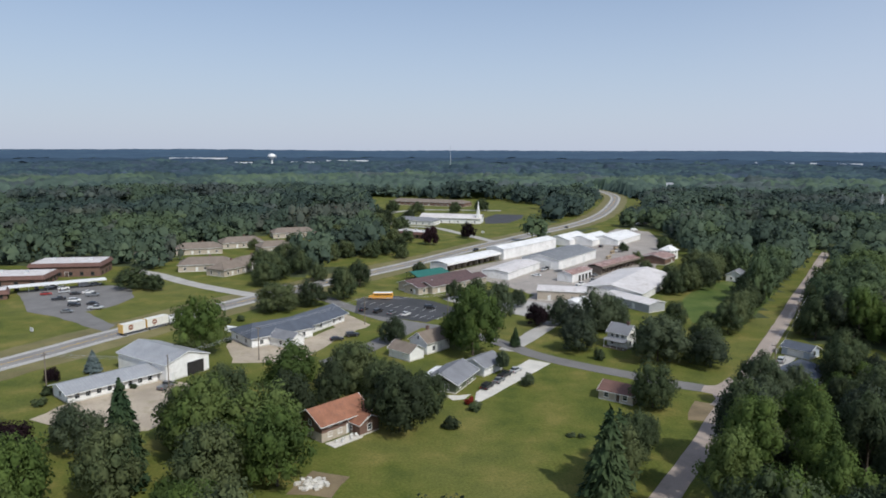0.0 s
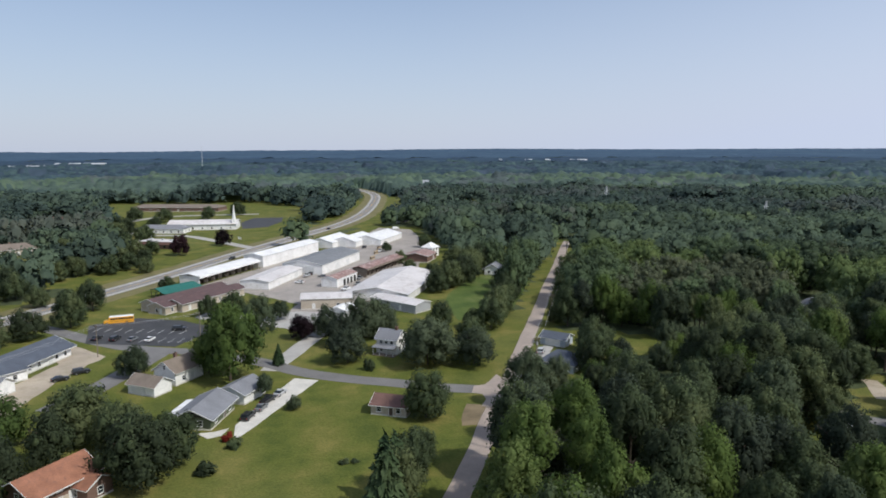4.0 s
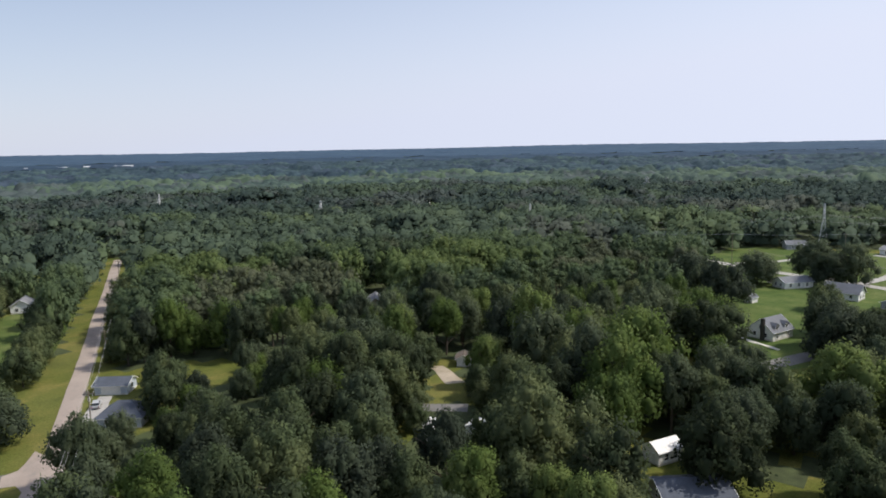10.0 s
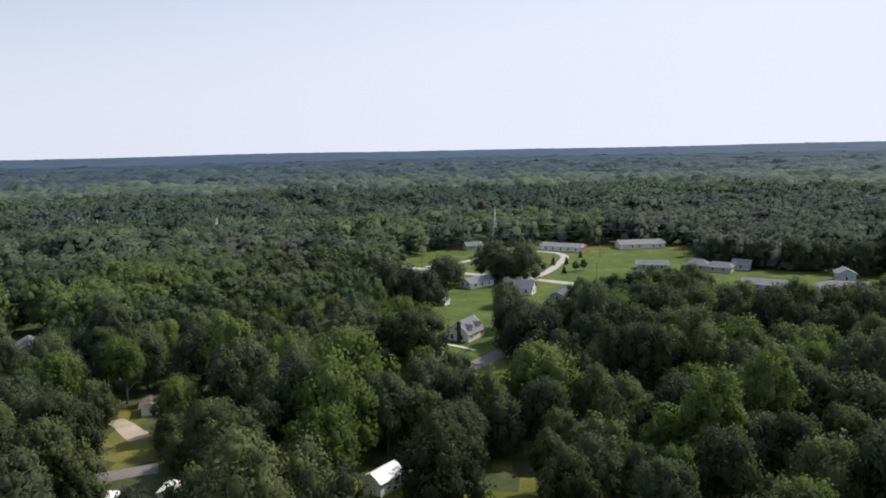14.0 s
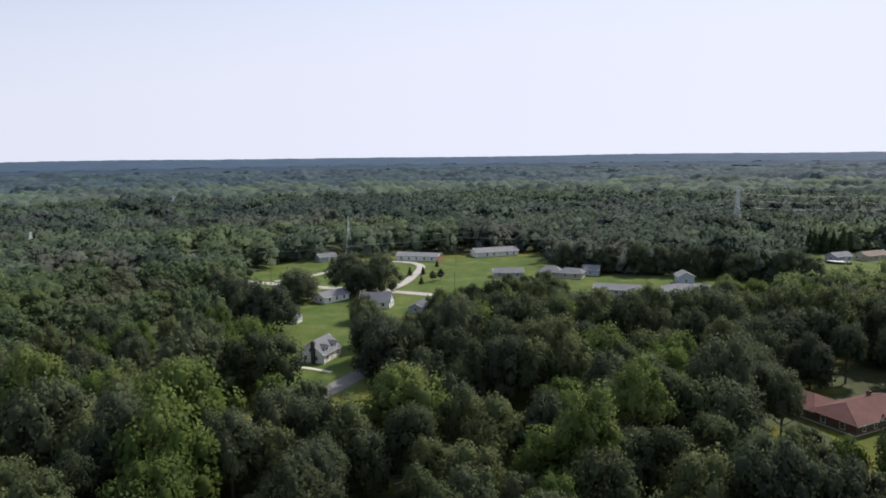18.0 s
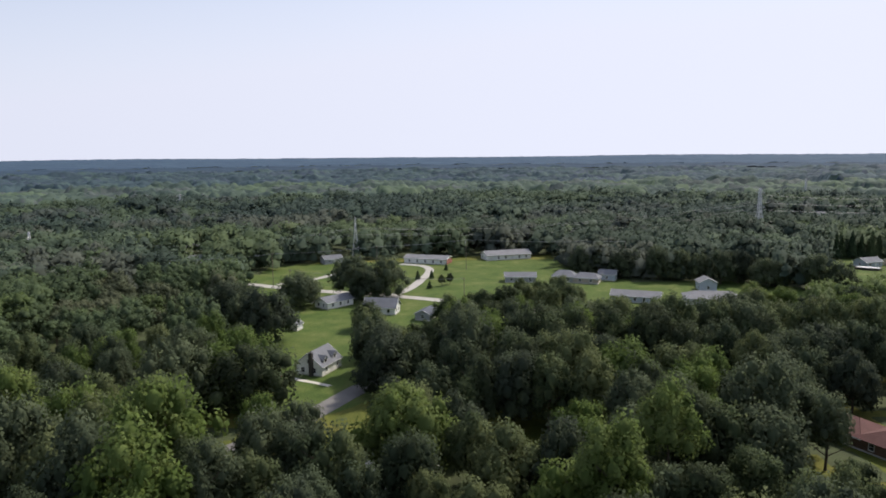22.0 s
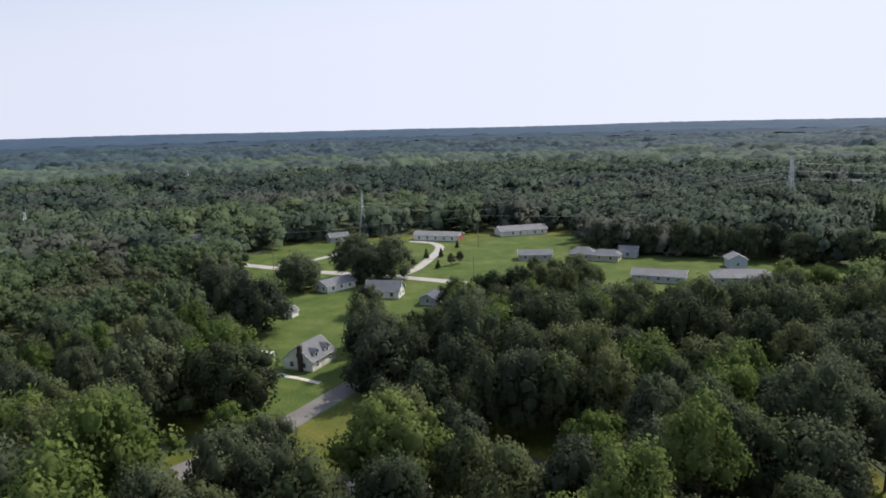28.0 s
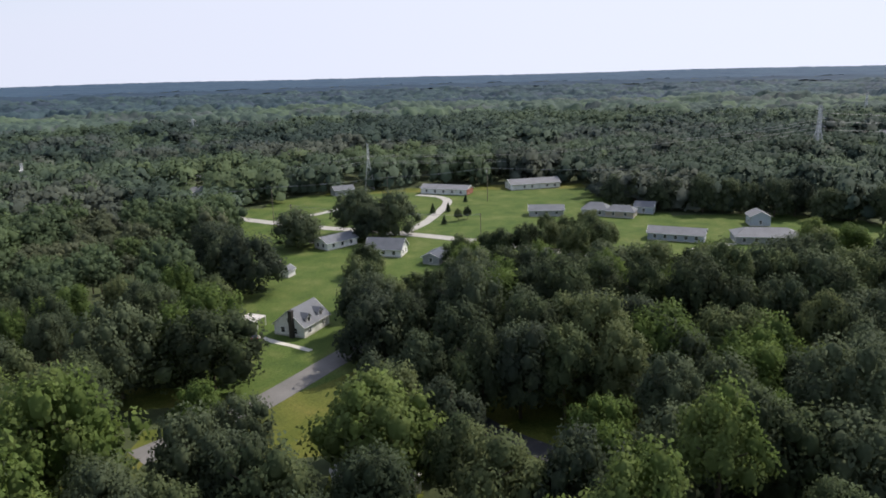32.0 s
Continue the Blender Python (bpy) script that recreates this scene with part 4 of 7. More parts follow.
house(45.9, 172.3, -35, 9.0, 7.5, 2.5, 1.5, BEIGE_SIDING, BROWN_SHINGLE, "small beige cottage with a purple-brown roof", windows=(3, 1, 2, 1), doors=((0, 0.6),), over=0.4, door_paint=DOOR_DARK)
h2 = house(58.5, 221, -42, 7, 6.6, 4.9, 2.3, WHITE_SIDING, LIGHT_SHINGLE, "white two-storey farmhouse with a grey roof", windows=(3, 2, 3, 2), storeys=2, doors=((0, 0.6),), chim=(2, 0, BRICK), gable_window=True, win=(0.9, 1.4))
part("porch_roof", Shape().slab([(-3.8, -6.0, 2.6), (3.8, -6.0, 2.6), (3.8, -3.52, 3.1), (-3.8, -3.52, 3.1)], 0.12), LIGHT_SHINGLE, h2)
for xx in (-3.4, -1.2, 1.2, 3.4):
    part("porch_post", shared("porch_post", lambda: Shape().box(-0.08, 0.08, -0.08, 0.08, 0.2, 2.6).mesh("porch_post", TRIM)), TRIM, h2).location = (xx, -5.7, 0)
part("porch_floor", Shape().box(-3.8, 3.8, -6.0, -3.56, 0.05, 0.25), WOOD, h2)
house(111.5, 211, -52, 8.5, 6.5, 2.6, 1.3, BLUE_SIDING, BLUE_SHINGLE, "pale blue garage with a blue-grey roof", windows=(0, 1, 1, 1), doors=(), garage=((0, 0, 4.8, 2.1),), name="garage", category="garage")
house(101, 188, -52, 10, 8.4, 2.8, 2.4, BLUE_SIDING, BLUE_SHINGLE, "pale blue bungalow with a blue-grey hipped roof", hip=3.4, windows=(3, 2, 3, 2), doors=((3, 1),), over=0.6)
house(144, 337, 55, 10, 7.5, 3.2, 2.2, WHITE_SIDING, LIGHT_SHINGLE, "white bungalow among trees with a grey roof", windows=(3, 2, 3, 2), doors=((0, 1),))
house(149.8, 75.4, -27, 6.5, 4.6, 2.8, 1.4, WHITE_SIDING, WHITE_METAL, "small white gabled outbuilding with a pale metal roof in the woods", windows=(2, 1, 1, 1), doors=((3, 0.9),), over=0.25, name="shed", category="shed")

house(136, 66, -50, 12, 8, 2.6, 1.6, GREY_SIDING, BLUE_SHINGLE, "house with a dark blue-grey roof under trees", windows=(2, 1, 2, 1), doors=((0, 1),), over=0.7)
house(180.5, 144, 30, 5, 4, 2.4, 1.0, WHITE_SIDING, TAN_SHINGLE, "pale garden shed at the clearing", windows=(0, 0, 0, 0), doors=((3, 0),), name="shed", category="shed")
cape = house(257.8, 75.4, -22, 11, 9, 2.9, 3.6, WHITE_SIDING, GREY_SHINGLE, "white Cape Cod house with grey roof and two dormers", windows=(3, 2, 3, 2), doors=((0, 0),), gable_window=True, over=0.35)
chimney(cape, -6.06, -1.2, 0, 6.9, DARK_TRIM, 1.0)
for dx in (-2.6, 2.6):
    d = part("dormer", wall_shape(2.6, 1.7, 1.3, 0.8, 0), WHITE_SIDING, cape)
    d.matrix_basis = pose(dx, -2.7, 3.3, 0, 0, 90)
    part("dormer_roof", roof_shape(2.6, 1.7, 1.3, 0.8, 0.2), GREY_SHINGLE, d)
    part("dormer_pane", Shape().box(-1.36, -1.28, -0.45, 0.45, 0.3, 1.2), GLASS, d)
carport = thing("carport", 258.5, 89, -22, 0, "open carport with a flat white roof on posts", "carport")
FOOT.append((258.5, 89, 7, 6, -22))
part("roof", Shape().box(-3.5, 3.5, -2.4, 3.1, 2.5, 2.7), WHITE_ROOF, carport)
part("back_wall", Shape().box(-3.5, 3.5, 2.9, 3.05, 0, 2.5), WHITE_SIDING, carport)
for px, py in ((-3.3, -2.2), (0, -2.2), (3.3, -2.2)):
    part("post", shared("carport_post", lambda: Shape().box(-0.08, 0.08, -0.08, 0.08, 0, 2.5).mesh("post", TRIM)), TRIM, carport).location = (px, py, 0)
house(306.8, 91.5, -20, 4, 3.4, 2.2, 1.2, WHITE_SIDING, GREY_SHINGLE, "small white garden shed on the lawn", windows=(0, 0, 0, 0), doors=((3, 0),), name="shed", category="shed", over=0.25)
house(347, 83, -42, 14, 8, 2.8, 1.8, WHITE_SIDING, GREY_SHINGLE, "white bungalow with a dark grey roof beside a lawn", windows=(3, 2, 3, 2), doors=((0, 2),))
house(333, 62, 78, 13, 7.8, 3.0, 3.0, WHITE_SIDING, GREY_SHINGLE, "white house with a steep grey roof and bright gable", windows=(3, 2, 3, 2), doors=((0, 2),), gable_window=True)
house(322, 44, -20, 9, 6, 2.6, 1.3, GREY_SIDING, BLUE_SHINGLE, "small dark outbuilding beside a lawn", windows=(1, 1, 1, 1), doors=((0, 1),), name="shed", category="shed")
ranch = house(463, 44, 70, 26, 10, 3.0, 1.6, WHITE_SIDING, LIGHT_SHINGLE, "long ranch house with a pale grey roof and brick end", windows=(6, 2, 5, 2), doors=((0, 2),))
part("end_wall", Shape().box(-13.14, -13.02, -5.02, 5.02, 0.1, 3.0), RED_BRICK, ranch, "red brick end wall")
house(476, -3, -75, 28, 11, 3.0, 2.2, WHITE_SIDING, LIGHT_SHINGLE, "long white ranch house with a grey roof", windows=(6, 2, 5, 2), doors=((0, 2),), garage=((0, -10, 5, 2.2),))
house(399, -2, 86, 15, 8, 2.8, 1.7, GREY_SIDING, GREY_SHINGLE, "grey bungalow with a dark roof behind trees", windows=(3, 1, 3, 1), doors=((0, 2),))
house(398, -24, 70, 11, 9, 3.0, 2.4, GREY_SIDING, GREY_SHINGLE, "grey house with a hipped roof", hip=3, windows=(2, 1, 2, 1), doors=((0, 1),))
house(393, -34, 66, 12, 8, 2.8, 2.0, BEIGE_SIDING, GREY_SHINGLE, "beige bungalow with a grey roof", hip=2.5, windows=(3, 1, 2, 1), doors=((0, 2),))
house(400, -46, 66, 8, 7, 3.2, 1.8, BLUE_SIDING, LIGHT_SHINGLE, "small pale blue garage building", windows=(1, 1, 1, 1), doors=(), garage=((0, 0, 4.6, 2.2),), name="garage", category="garage")
house(348, -45, 67, 20, 8, 2.8, 1.8, BLUE_SIDING, LIGHT_SHINGLE, "long blue-grey ranch house with a light roof", windows=(7, 1, 5, 1), doors=((0, 3),))
house(342, -75, 80, 22, 11, 2.9, 2.2, GREY_SIDING, LIGHT_SHINGLE, "large grey ranch house with hipped roof", hip=4, windows=(5, 2, 5, 2), doors=((0, 2),), garage=((0, 8, 4.6, 2.2),))
house(371, -84, -8, 8, 7.5, 3.9, 1.9, BLUE_SIDING, LIGHT_SHINGLE, "two-storey pale blue garage with a grey gabled roof", windows=(1, 1, 2, 1), doors=(), garage=((0, -1.6, 2.6, 2.6), (0, 2, 2.6, 2.6)), name="garage", category="garage")
house(429, -195, -70, 12, 8, 3.0, 2.0, BLUE_SIDING, GREY_SHINGLE, "grey-blue house at the edge of a field", windows=(3, 1, 2, 1), doors=((0, 1),))
house(432, -216, -70, 18, 9, 2.9, 2.0, BEIGE_SIDING, TAN_SHINGLE, "tan ranch house at the edge of a field", windows=(4, 2, 3, 2), doors=((0, 1),))
house(466, 101, -60, 11, 7, 3.0, 1.8, GREY_SIDING, GREY_SHINGLE, "grey house behind large trees", windows=(2, 1, 2, 1), doors=((0, 1),))
for hx, hy, ha, roof, wall_, text in ((512, 348, -35, LIGHT_SHINGLE, WHITE_SIDING, "white house half hidden in the woods"), (562, 440, -50, LIGHT_SHINGLE, WHITE_SIDING, "small white house deep in the woods"), (567, 295, -60, TAN_SHINGLE, BEIGE_SIDING, "pale beige house among dark trees"), (470, 180, -60, GREY_SHINGLE, WHITE_SIDING, "white house with a grey roof among trees"), (222, 214, 40, LIGHT_SHINGLE, BEIGE_SIDING, "small pale house in a gap of the woods")):
    house(hx, hy, ha, 12, 8, 3.2, 2.2, wall_, roof, text, windows=(3, 1, 3, 1), doors=((0, 1),))
house(187, 53, 20, 4.2, 2.6, 2.2, 0.7, WHITE_METAL, WHITE_ROOF, "small white metal shed under a large tree", windows=(0, 0, 0, 0), doors=((3, 0),), name="shed", category="shed", over=0.15)
house(186, 42.5, 35, 3.4, 2.6, 2.0, 0.6, WHITE_METAL, WHITE_METAL, "little white garden hut beneath branches", windows=(0, 0, 0, 0), doors=((0, 0),), name="hut", category="shed", over=0.15)
red = house(196, -60, -66, 22, 11, 3.0, 2.4, BRICK, RED_SHINGLE, "low brick house with a dull red hipped roof", hip=4, windows=(5, 2, 5, 2), doors=((0, 2),), over=0.8, chim=(3, 1, BRICK))
house(203, -50, 24, 11, 9.5, 3.0, 2.0, BRICK, RED_SHINGLE, "front wing with a dull red roof", hip=3.5, windows=(2, 2, 2, 2), doors=(), name="house_wing", over=0.8)


# ---- trees ----
ICO_V, ICO_F = [], []


def ico():
    if not ICO_V:
        bm = bmesh.new()
        bmesh.ops.create_icosphere(bm, subdivisions=1, radius=1)
        ICO_V.extend(tuple(v.co) for v in bm.verts)
        ICO_F.extend(tuple(v.index for v in f.verts) for f in bm.faces)
        bm.free()
    return np.array(ICO_V), np.array(ICO_F)


def crown_arrays(seed, leaves, leaf, lobes, tall=1.0, spread=0.62, up=0.15):
    """A broad crown of unit radius and height tall: tufts of leaves over many limbs' ends, with gaps; also the way each leaf faces."""
    g = np.random.default_rng(seed)
    n = lobes
    k = (np.arange(n) + g.uniform(0.1, 0.9)) / n
    zz, turn = 1 - 1.62 * k, np.arange(n) * 2.39996 + g.uniform(-0.5, 0.5, n) + seed
    flat = np.sqrt(np.clip(1 - zz**2, 0, 1))
    d = np.stack([flat * np.cos(turn), flat * np.sin(turn), zz], 1) + g.normal(0, 0.12, (n, 3))
    c = d * g.uniform(0.72, 1.12, (n, 1)) * spread * g.uniform(0.86, 1.14, 3)
    r = g.uniform(0.19, 0.36, n) * (1.3 if n < 14 else 1.1 if n < 20 else 0.98)
    c, r, n = np.concatenate([c, [[0, 0, 0]]]), np.r_[r, 0.46], n + 1
    pick = g.choice(n, leaves * 3, p=r**2 / (r**2).sum())
    q = g.normal(size=(leaves * 3, 3))
    q[:, 2] += 0.3
    q /= np.linalg.norm(q, axis=1)[:, None]
    p = c[pick] + q * r[pick][:, None] * (0.8 + 0.55 * g.random((leaves * 3, 1)) ** 1.6)
    deep = (np.linalg.norm(p[:, None] - c[None], axis=2) / r[None]).min(1)
    keep = np.flatnonzero(deep > 0.78)[:leaves]
    p, q = p[keep], q[keep]
    m = len(p)
    nrm = q * 0.5 + g.normal(size=(m, 3)) * 0.5 + (0, 0, 0.5)
    nrm /= np.linalg.norm(nrm, axis=1)[:, None]
    t = np.cross(nrm, g.normal(size=(m, 3)))
    t /= np.linalg.norm(t, axis=1)[:, None]
    b = np.cross(nrm, t)
    s = leaf * g.uniform(0.5, 1.45, (m, 1))
    k = g.uniform(0.45, 1.15, (m, 4, 1))
    fold = nrm * s * g.uniform(-0.3, 0.35, (m, 1))
    quad = np.stack([p + t * s * k[:, 0] + fold, p + b * s * k[:, 1], p - t * s * k[:, 2] + fold, p - b * s * k[:, 3]], 1)
    iv, jf = ico()
    core = [(c[i] + iv * r[i] * (0.66 if n > 20 else 0.74) * g.uniform(0.82, 1.14, (len(iv), 1))) for i in range(n)]
    v = np.concatenate([quad.reshape(-1, 3), *core])
    whole = p / np.maximum(np.linalg.norm(p, axis=1), 0.05)[:, None]
    a, b, e = (0.75, 0.25, 0.4) if up > 0.9 else (0.46, 0.58, 0.2)
    solid = np.tile(iv, (n, 1))
    if up > 0.9:
        solid = solid * 0.4 + np.repeat(c / np.maximum(np.linalg.norm(c, axis=1), 0.05)[:, None], len(iv), 0) * 0.7
    face = np.concatenate([np.repeat(whole * a + q * b + nrm * e, 4, 0), solid]) + (0, 0, up)
    face /= np.linalg.norm(face, axis=1)[:, None]
    f4 = np.arange(m * 4).reshape(-1, 4)
    f3 = np.concatenate([jf + m * 4 + i * len(iv) for i in range(n)])
    lo, hi = v[:, 2].min(), v[:, 2].max()
    z = ((v[:, 2] - lo) / (hi - lo) - 0.17) / 0.83
    v[:, 2] = np.where(z < 0, z * 0.4, z) * tall
    v[:, :2] *= 1.03 - (0.02, 0.06, 0.1)[seed % 3] * np.clip(v[:, 2:] / tall, 0, 1) ** 2
    v[:, :2] /= np.percentile(np.linalg.norm(v[:, :2], axis=1), 97)
    return v, f4, f3, face


def conifer_arrays(seed, leaves, tall=1.0, droop=0.25):
    """Tiers of drooping boughs round a stem, widest near the ground."""
    g = np.random.default_rng(seed)
    z = 1 - np.sqrt(g.uniform(0.0, 1, leaves))
    z = np.clip(np.round(z * 17) / 17 + g.normal(0, 0.012, leaves), 0, 1)
    a = g.uniform(0, math.tau, leaves)
    rim = (1 - z) ** 0.85 * (0.85 + 0.3 * np.sin(a * 5 + z * 40) * 0.4)
    rad = rim * np.sqrt(g.uniform(0.12, 1, leaves))
    p = np.stack([np.cos(a) * rad, np.sin(a) * rad, (z - droop * rad * 0.35)], 1)
    out = np.stack([np.cos(a), np.sin(a), -droop * np.ones(leaves) + g.normal(0, 0.2, leaves)], 1)
    side = np.stack([-np.sin(a), np.cos(a), g.normal(0, 0.25, leaves)], 1)
    ln = g.uniform(0.1, 0.2, (leaves, 1))
    w = ln * g.uniform(0.35, 0.6, (leaves, 1))
    quad = np.stack([p - out * ln * 0.7, p + side * w, p + out * ln, p - side * w], 1)
    quad[:, 1::2, 2] -= 0.012
    k = 9
    ring = [(0.72 * math.cos(i * math.tau / k) * g.uniform(0.8, 1), 0.72 * math.sin(i * math.tau / k) * g.uniform(0.8, 1), -0.04) for i in range(k)]
    v = np.concatenate([quad.reshape(-1, 3), np.array(ring), [[0, 0, 0.9]]])
    b0 = leaves * 4
    f3 = np.array([(b0 + i, b0 + (i + 1) % k, b0 + k) for i in range(k)])
    v[:, 2] = (v[:, 2] + 0.12) / 1.12 * tall
    return v, np.arange(leaves * 4).reshape(-1, 4), f3


def array_mesh(name, v, f4, f3, material, face=None, slots=None):
    me = bpy.data.meshes.new(name)
    me.vertices.add(len(v))
    me.vertices.foreach_set("co", np.asarray(v, np.float32).ravel())
    loops = np.concatenate([f4.ravel(), f3.ravel()]).astype(np.int32)
    total = np.r_[np.full(len(f4), 4), np.full(len(f3), 3)].astype(np.int32)
    me.loops.add(len(loops))
    me.loops.foreach_set("vertex_index", loops)
    me.polygons.add(len(total))
    me.polygons.foreach_set("loop_start", np.r_[0, np.cumsum(total)[:-1]].astype(np.int32))
    me.polygons.foreach_set("use_smooth", np.ones(len(total), bool))
    me.update(calc_edges=True)
    for m in material if isinstance(material, (list, tuple)) else [material]:
        me.materials.append(m)
    if slots is not None:
        me.polygons.foreach_set("material_index", np.asarray(slots, np.int32))
    if face is not None:
        me.attributes.new("custom_normal", "FLOAT_VECTOR", "POINT").data.foreach_set("vector", np.asarray(face, np.float32).ravel())
    return me


def trunk_shape(seed, height, girth, limbs=5):
    g = random.Random(seed)
    s = Shape()
    bend = [(0, 0, -0.3)]
    for i in range(1, 5):
        bend.append((bend[-1][0] + g.uniform(-0.02, 0.02) * height, bend[-1][1] + g.uniform(-0.02, 0.02) * height, height * i / 4))
    for i in range(4):
        s.rod(bend[i], bend[i + 1], girth * (1 - i * 0.2), girth * (0.8 - i * 0.2), 7)
    for i in range(limbs):
        k = g.choice((1, 2, 2, 3))
        a, ln = g.uniform(0, math.tau), height * g.uniform(0.25, 0.4)
        e = Vector(bend[k]) + Vector((math.cos(a) * ln, math.sin(a) * ln, ln * g.uniform(0.5, 0.9)))
        s.rod(bend[k], e, girth * 0.4, girth * 0.12, 5)
    return s


BROAD = [(s, 4600, 0.042, 30 + 3 * s, 1.0, 0.74 + 0.05 * (s % 2)) for s in range(6)]
KINDS = {
    "broadleaf_tree": (LEAF, "crown", "green broadleaf tree with a full leafy crown"),
    "bright_tree": (LEAF_LIGHT, "crown", "bright green broadleaf tree with a full crown"),
    "dark_tree": (LEAF_DARK, "crown", "dark green broadleaf tree with a dense crown"),
    "grey_tree": (LEAF_GREY, "crown", "grey-green tree with a thin open crown"),
    "purple_maple": (LEAF_PURPLE, "crown", "dark purple-leaved maple tree"),
    "spruce_tree": (NEEDLE, "conifer", "tall dark green spruce tree"),
    "blue_spruce": (NEEDLE_BLUE, "conifer", "silvery blue spruce tree"),
    "shrub": (LEAF, "bush", "rounded green garden shrub"),
    "red_shrub": (LEAF_RED, "bush", "small red-leaved shrub beside a driveway"),
}
TREE_MESH = {}


def tree(kind, x, y, height, radius, seed=None, label="", group=""):
    """One tree: trunk with limbs, and a crown of leaf clumps."""
    material, form, text = KINDS[kind]
    seed = int(abs(x * 7 + y * 13)) % 6 if seed is None else seed
    key = (kind, seed)
    if key not in TREE_MESH:
        if form == "crown":
            v, f4, f3, face = crown_arrays(*BROAD[seed])
            cm = array_mesh("crown", v, f4, f3, material, face)
        elif form == "conifer":
            cm = array_mesh("crown", *conifer_arrays(seed, 1300), material)
        else:
            v, f4, f3, face = crown_arrays(seed + 40, 220, 0.16, 5, 1.0, 0.5)
            cm = array_mesh("crown", v, f4, f3, material, face)
        tm = trunk_shape(seed, 1.0, 0.028, 6 if form == "crown" else 0).mesh("trunk", BARK)
        TREE_MESH[key] = (cm, tm)
    cm, tm = TREE_MESH[key]
    t = new(kind)
    t.matrix_world = pose(x, y, 0, 0, 0, (x * 37 + y * 61) % 360)
    t.empty_display_size = 0.5
    tagged(t, label or text, "shrub" if form == "bush" else "tree", group)
    low = {"crown": max(0.12, 1 - 2.15 * radius / height), "conifer": 0.04, "bush": 0.0}[form]
    c = part("crown", cm, None, t)
    c.scale = (radius, radius, height * (1 - low))
    c.location = (0, 0, height * low)
    k = part("trunk", tm, None, t)
    k.scale = (height * 0.7,) * 2 + (height * 0.7,)
    return t


def trees(kind, rows, label="", group=""):
    for x, y, height, radius in rows:
        tree(kind, x, y, height, radius, None, label, group)


trees("broadleaf_tree", [(-64, 266, 12.5, 8.5), (-53, 276, 11.5, 6.5), (-42, 289, 15, 6.2), (5, 291, 9, 4.5), (14, 286, 11, 5), (-38, 316, 14, 6), (-24, 178, 14, 7.2), (-51, 158, 14, 6), (-16, 170, 11, 4.5)])
trees("broadleaf_tree", [(-34, 152, 14, 5.5), (-27, 165, 13, 5), (-55, 143, 14, 6), (-60, 118, 15, 6), (-42, 118, 16, 6.5), (-84, 118, 15, 7), (-97, 138, 12, 5.5)])
trees("broadleaf_tree", [(70, 214, 13, 6.5), (82, 213, 12, 6), (84, 247, 10, 5), (93, 239, 8, 4), (52, 165.5, 13, 6), (33, 124, 14, 5), (37.5, 131, 13, 4.4), (43, 141, 9, 3.4)])
trees("broadleaf_tree", [(-9.5, 150, 16, 7.5), (-4, 159, 12, 5.5), (-13, 162, 14, 5.5)])
trees("dark_tree", [(65, 204, 15, 9.5), (78, 200, 12.5, 7.5), (43, 214, 11, 6.5)])
trees("bright_tree", [(-36, 133, 18, 9.5), (-48.5, 135, 19, 8.5), (-40, 178, 14, 7.2), (-74.5, 208.5, 19.5, 8.2), (9.5, 209, 23.5, 9.4), (-31, 124, 17, 6.5), (-73, 112, 16, 6.5), (-40, 104, 12, 5), (4, 218, 12, 5), (-47.5, 113, 8, 3.4)])
trees("dark_tree", [(45, 233, 12, 6), (42, 246, 12, 5), (55, 240, 16, 8), (60, 240, 13, 6), (-76, 138, 12, 6), (-100, 130, 10, 5)])
trees("grey_tree", [(20, 241, 18, 6), (30, 275, 8, 4), (-16, 222, 10, 5), (17, 191, 7, 2.2), (23, 181, 4, 2)])
trees("broadleaf_tree", [(-60, 560, 15, 8), (-48, 574, 15, 8), (-70, 578, 14, 8), (-32, 548, 12, 6), (-24, 668, 14, 8), (12, 684, 13, 7), (40, 716, 14, 8), (-50, 692, 14, 8), (-66, 636, 15, 8), (96, 636, 13, 7), (104, 660, 14, 8)])
trees("purple_maple", [(34, 246, 8.5, 4.4), (-8, 459, 14, 6), (18, 495, 12, 5.5), (-98, 118, 10, 5), (-86, 132, 10, 5), (-105.8, 182.4, 4.2, 2.2)])
trees("spruce_tree", [(30, 119, 18, 5.5), (-63, 131, 19, 5), (-58, 122, 14, 4.2), (23.5, 219, 6.5, 2.2), (34, 128, 14, 4.6)])
trees("blue_spruce", [(-98.5, 190.5, 6.5, 2.9)])
trees("shrub", [(-101, 172, 2.4, 1.9), (-79.1, 184.7, 1.5, 1.2), (-80.1, 181.4, 1.5, 1.2), (-81.4, 177.8, 1.5, 1.2), (-83.6, 174.7, 1.5, 1.2), (-99, 165, 2, 2), (8, 163, 2.4, 2), (2, 152, 3, 2.2), (-9, 168, 2, 1.6), (48, 205, 4, 2), (-70, 222, 2, 1.6), (-78, 246, 3, 2), (-74, 250, 2.6, 1.8)])
trees("red_shrub", [(6.3, 167.5, 1.6, 1.4), (7.4, 169.8, 1.1, 1.0)])
trees("dark_tree", [(366, 77, 20, 11), (361, 62, 20, 10.5), (354, 70, 16, 8), (235, 54, 18, 8.5), (245, 55, 17, 7), (253.5, 58.2, 17.5, 7.5), (288, 97.5, 21, 10), (345, 97, 15.5, 9.5), (310, 114, 19, 9.5), (299, 108, 17, 8), (322, 121, 16, 8)])
trees("spruce_tree", [(407, 49, 5, 1.6), (383, 43, 4, 1.5), (410, 42, 4.6, 1.5), (435, 34, 4, 1.4), (400, 62, 3.4, 1.3)], "small young spruce on the lawn")
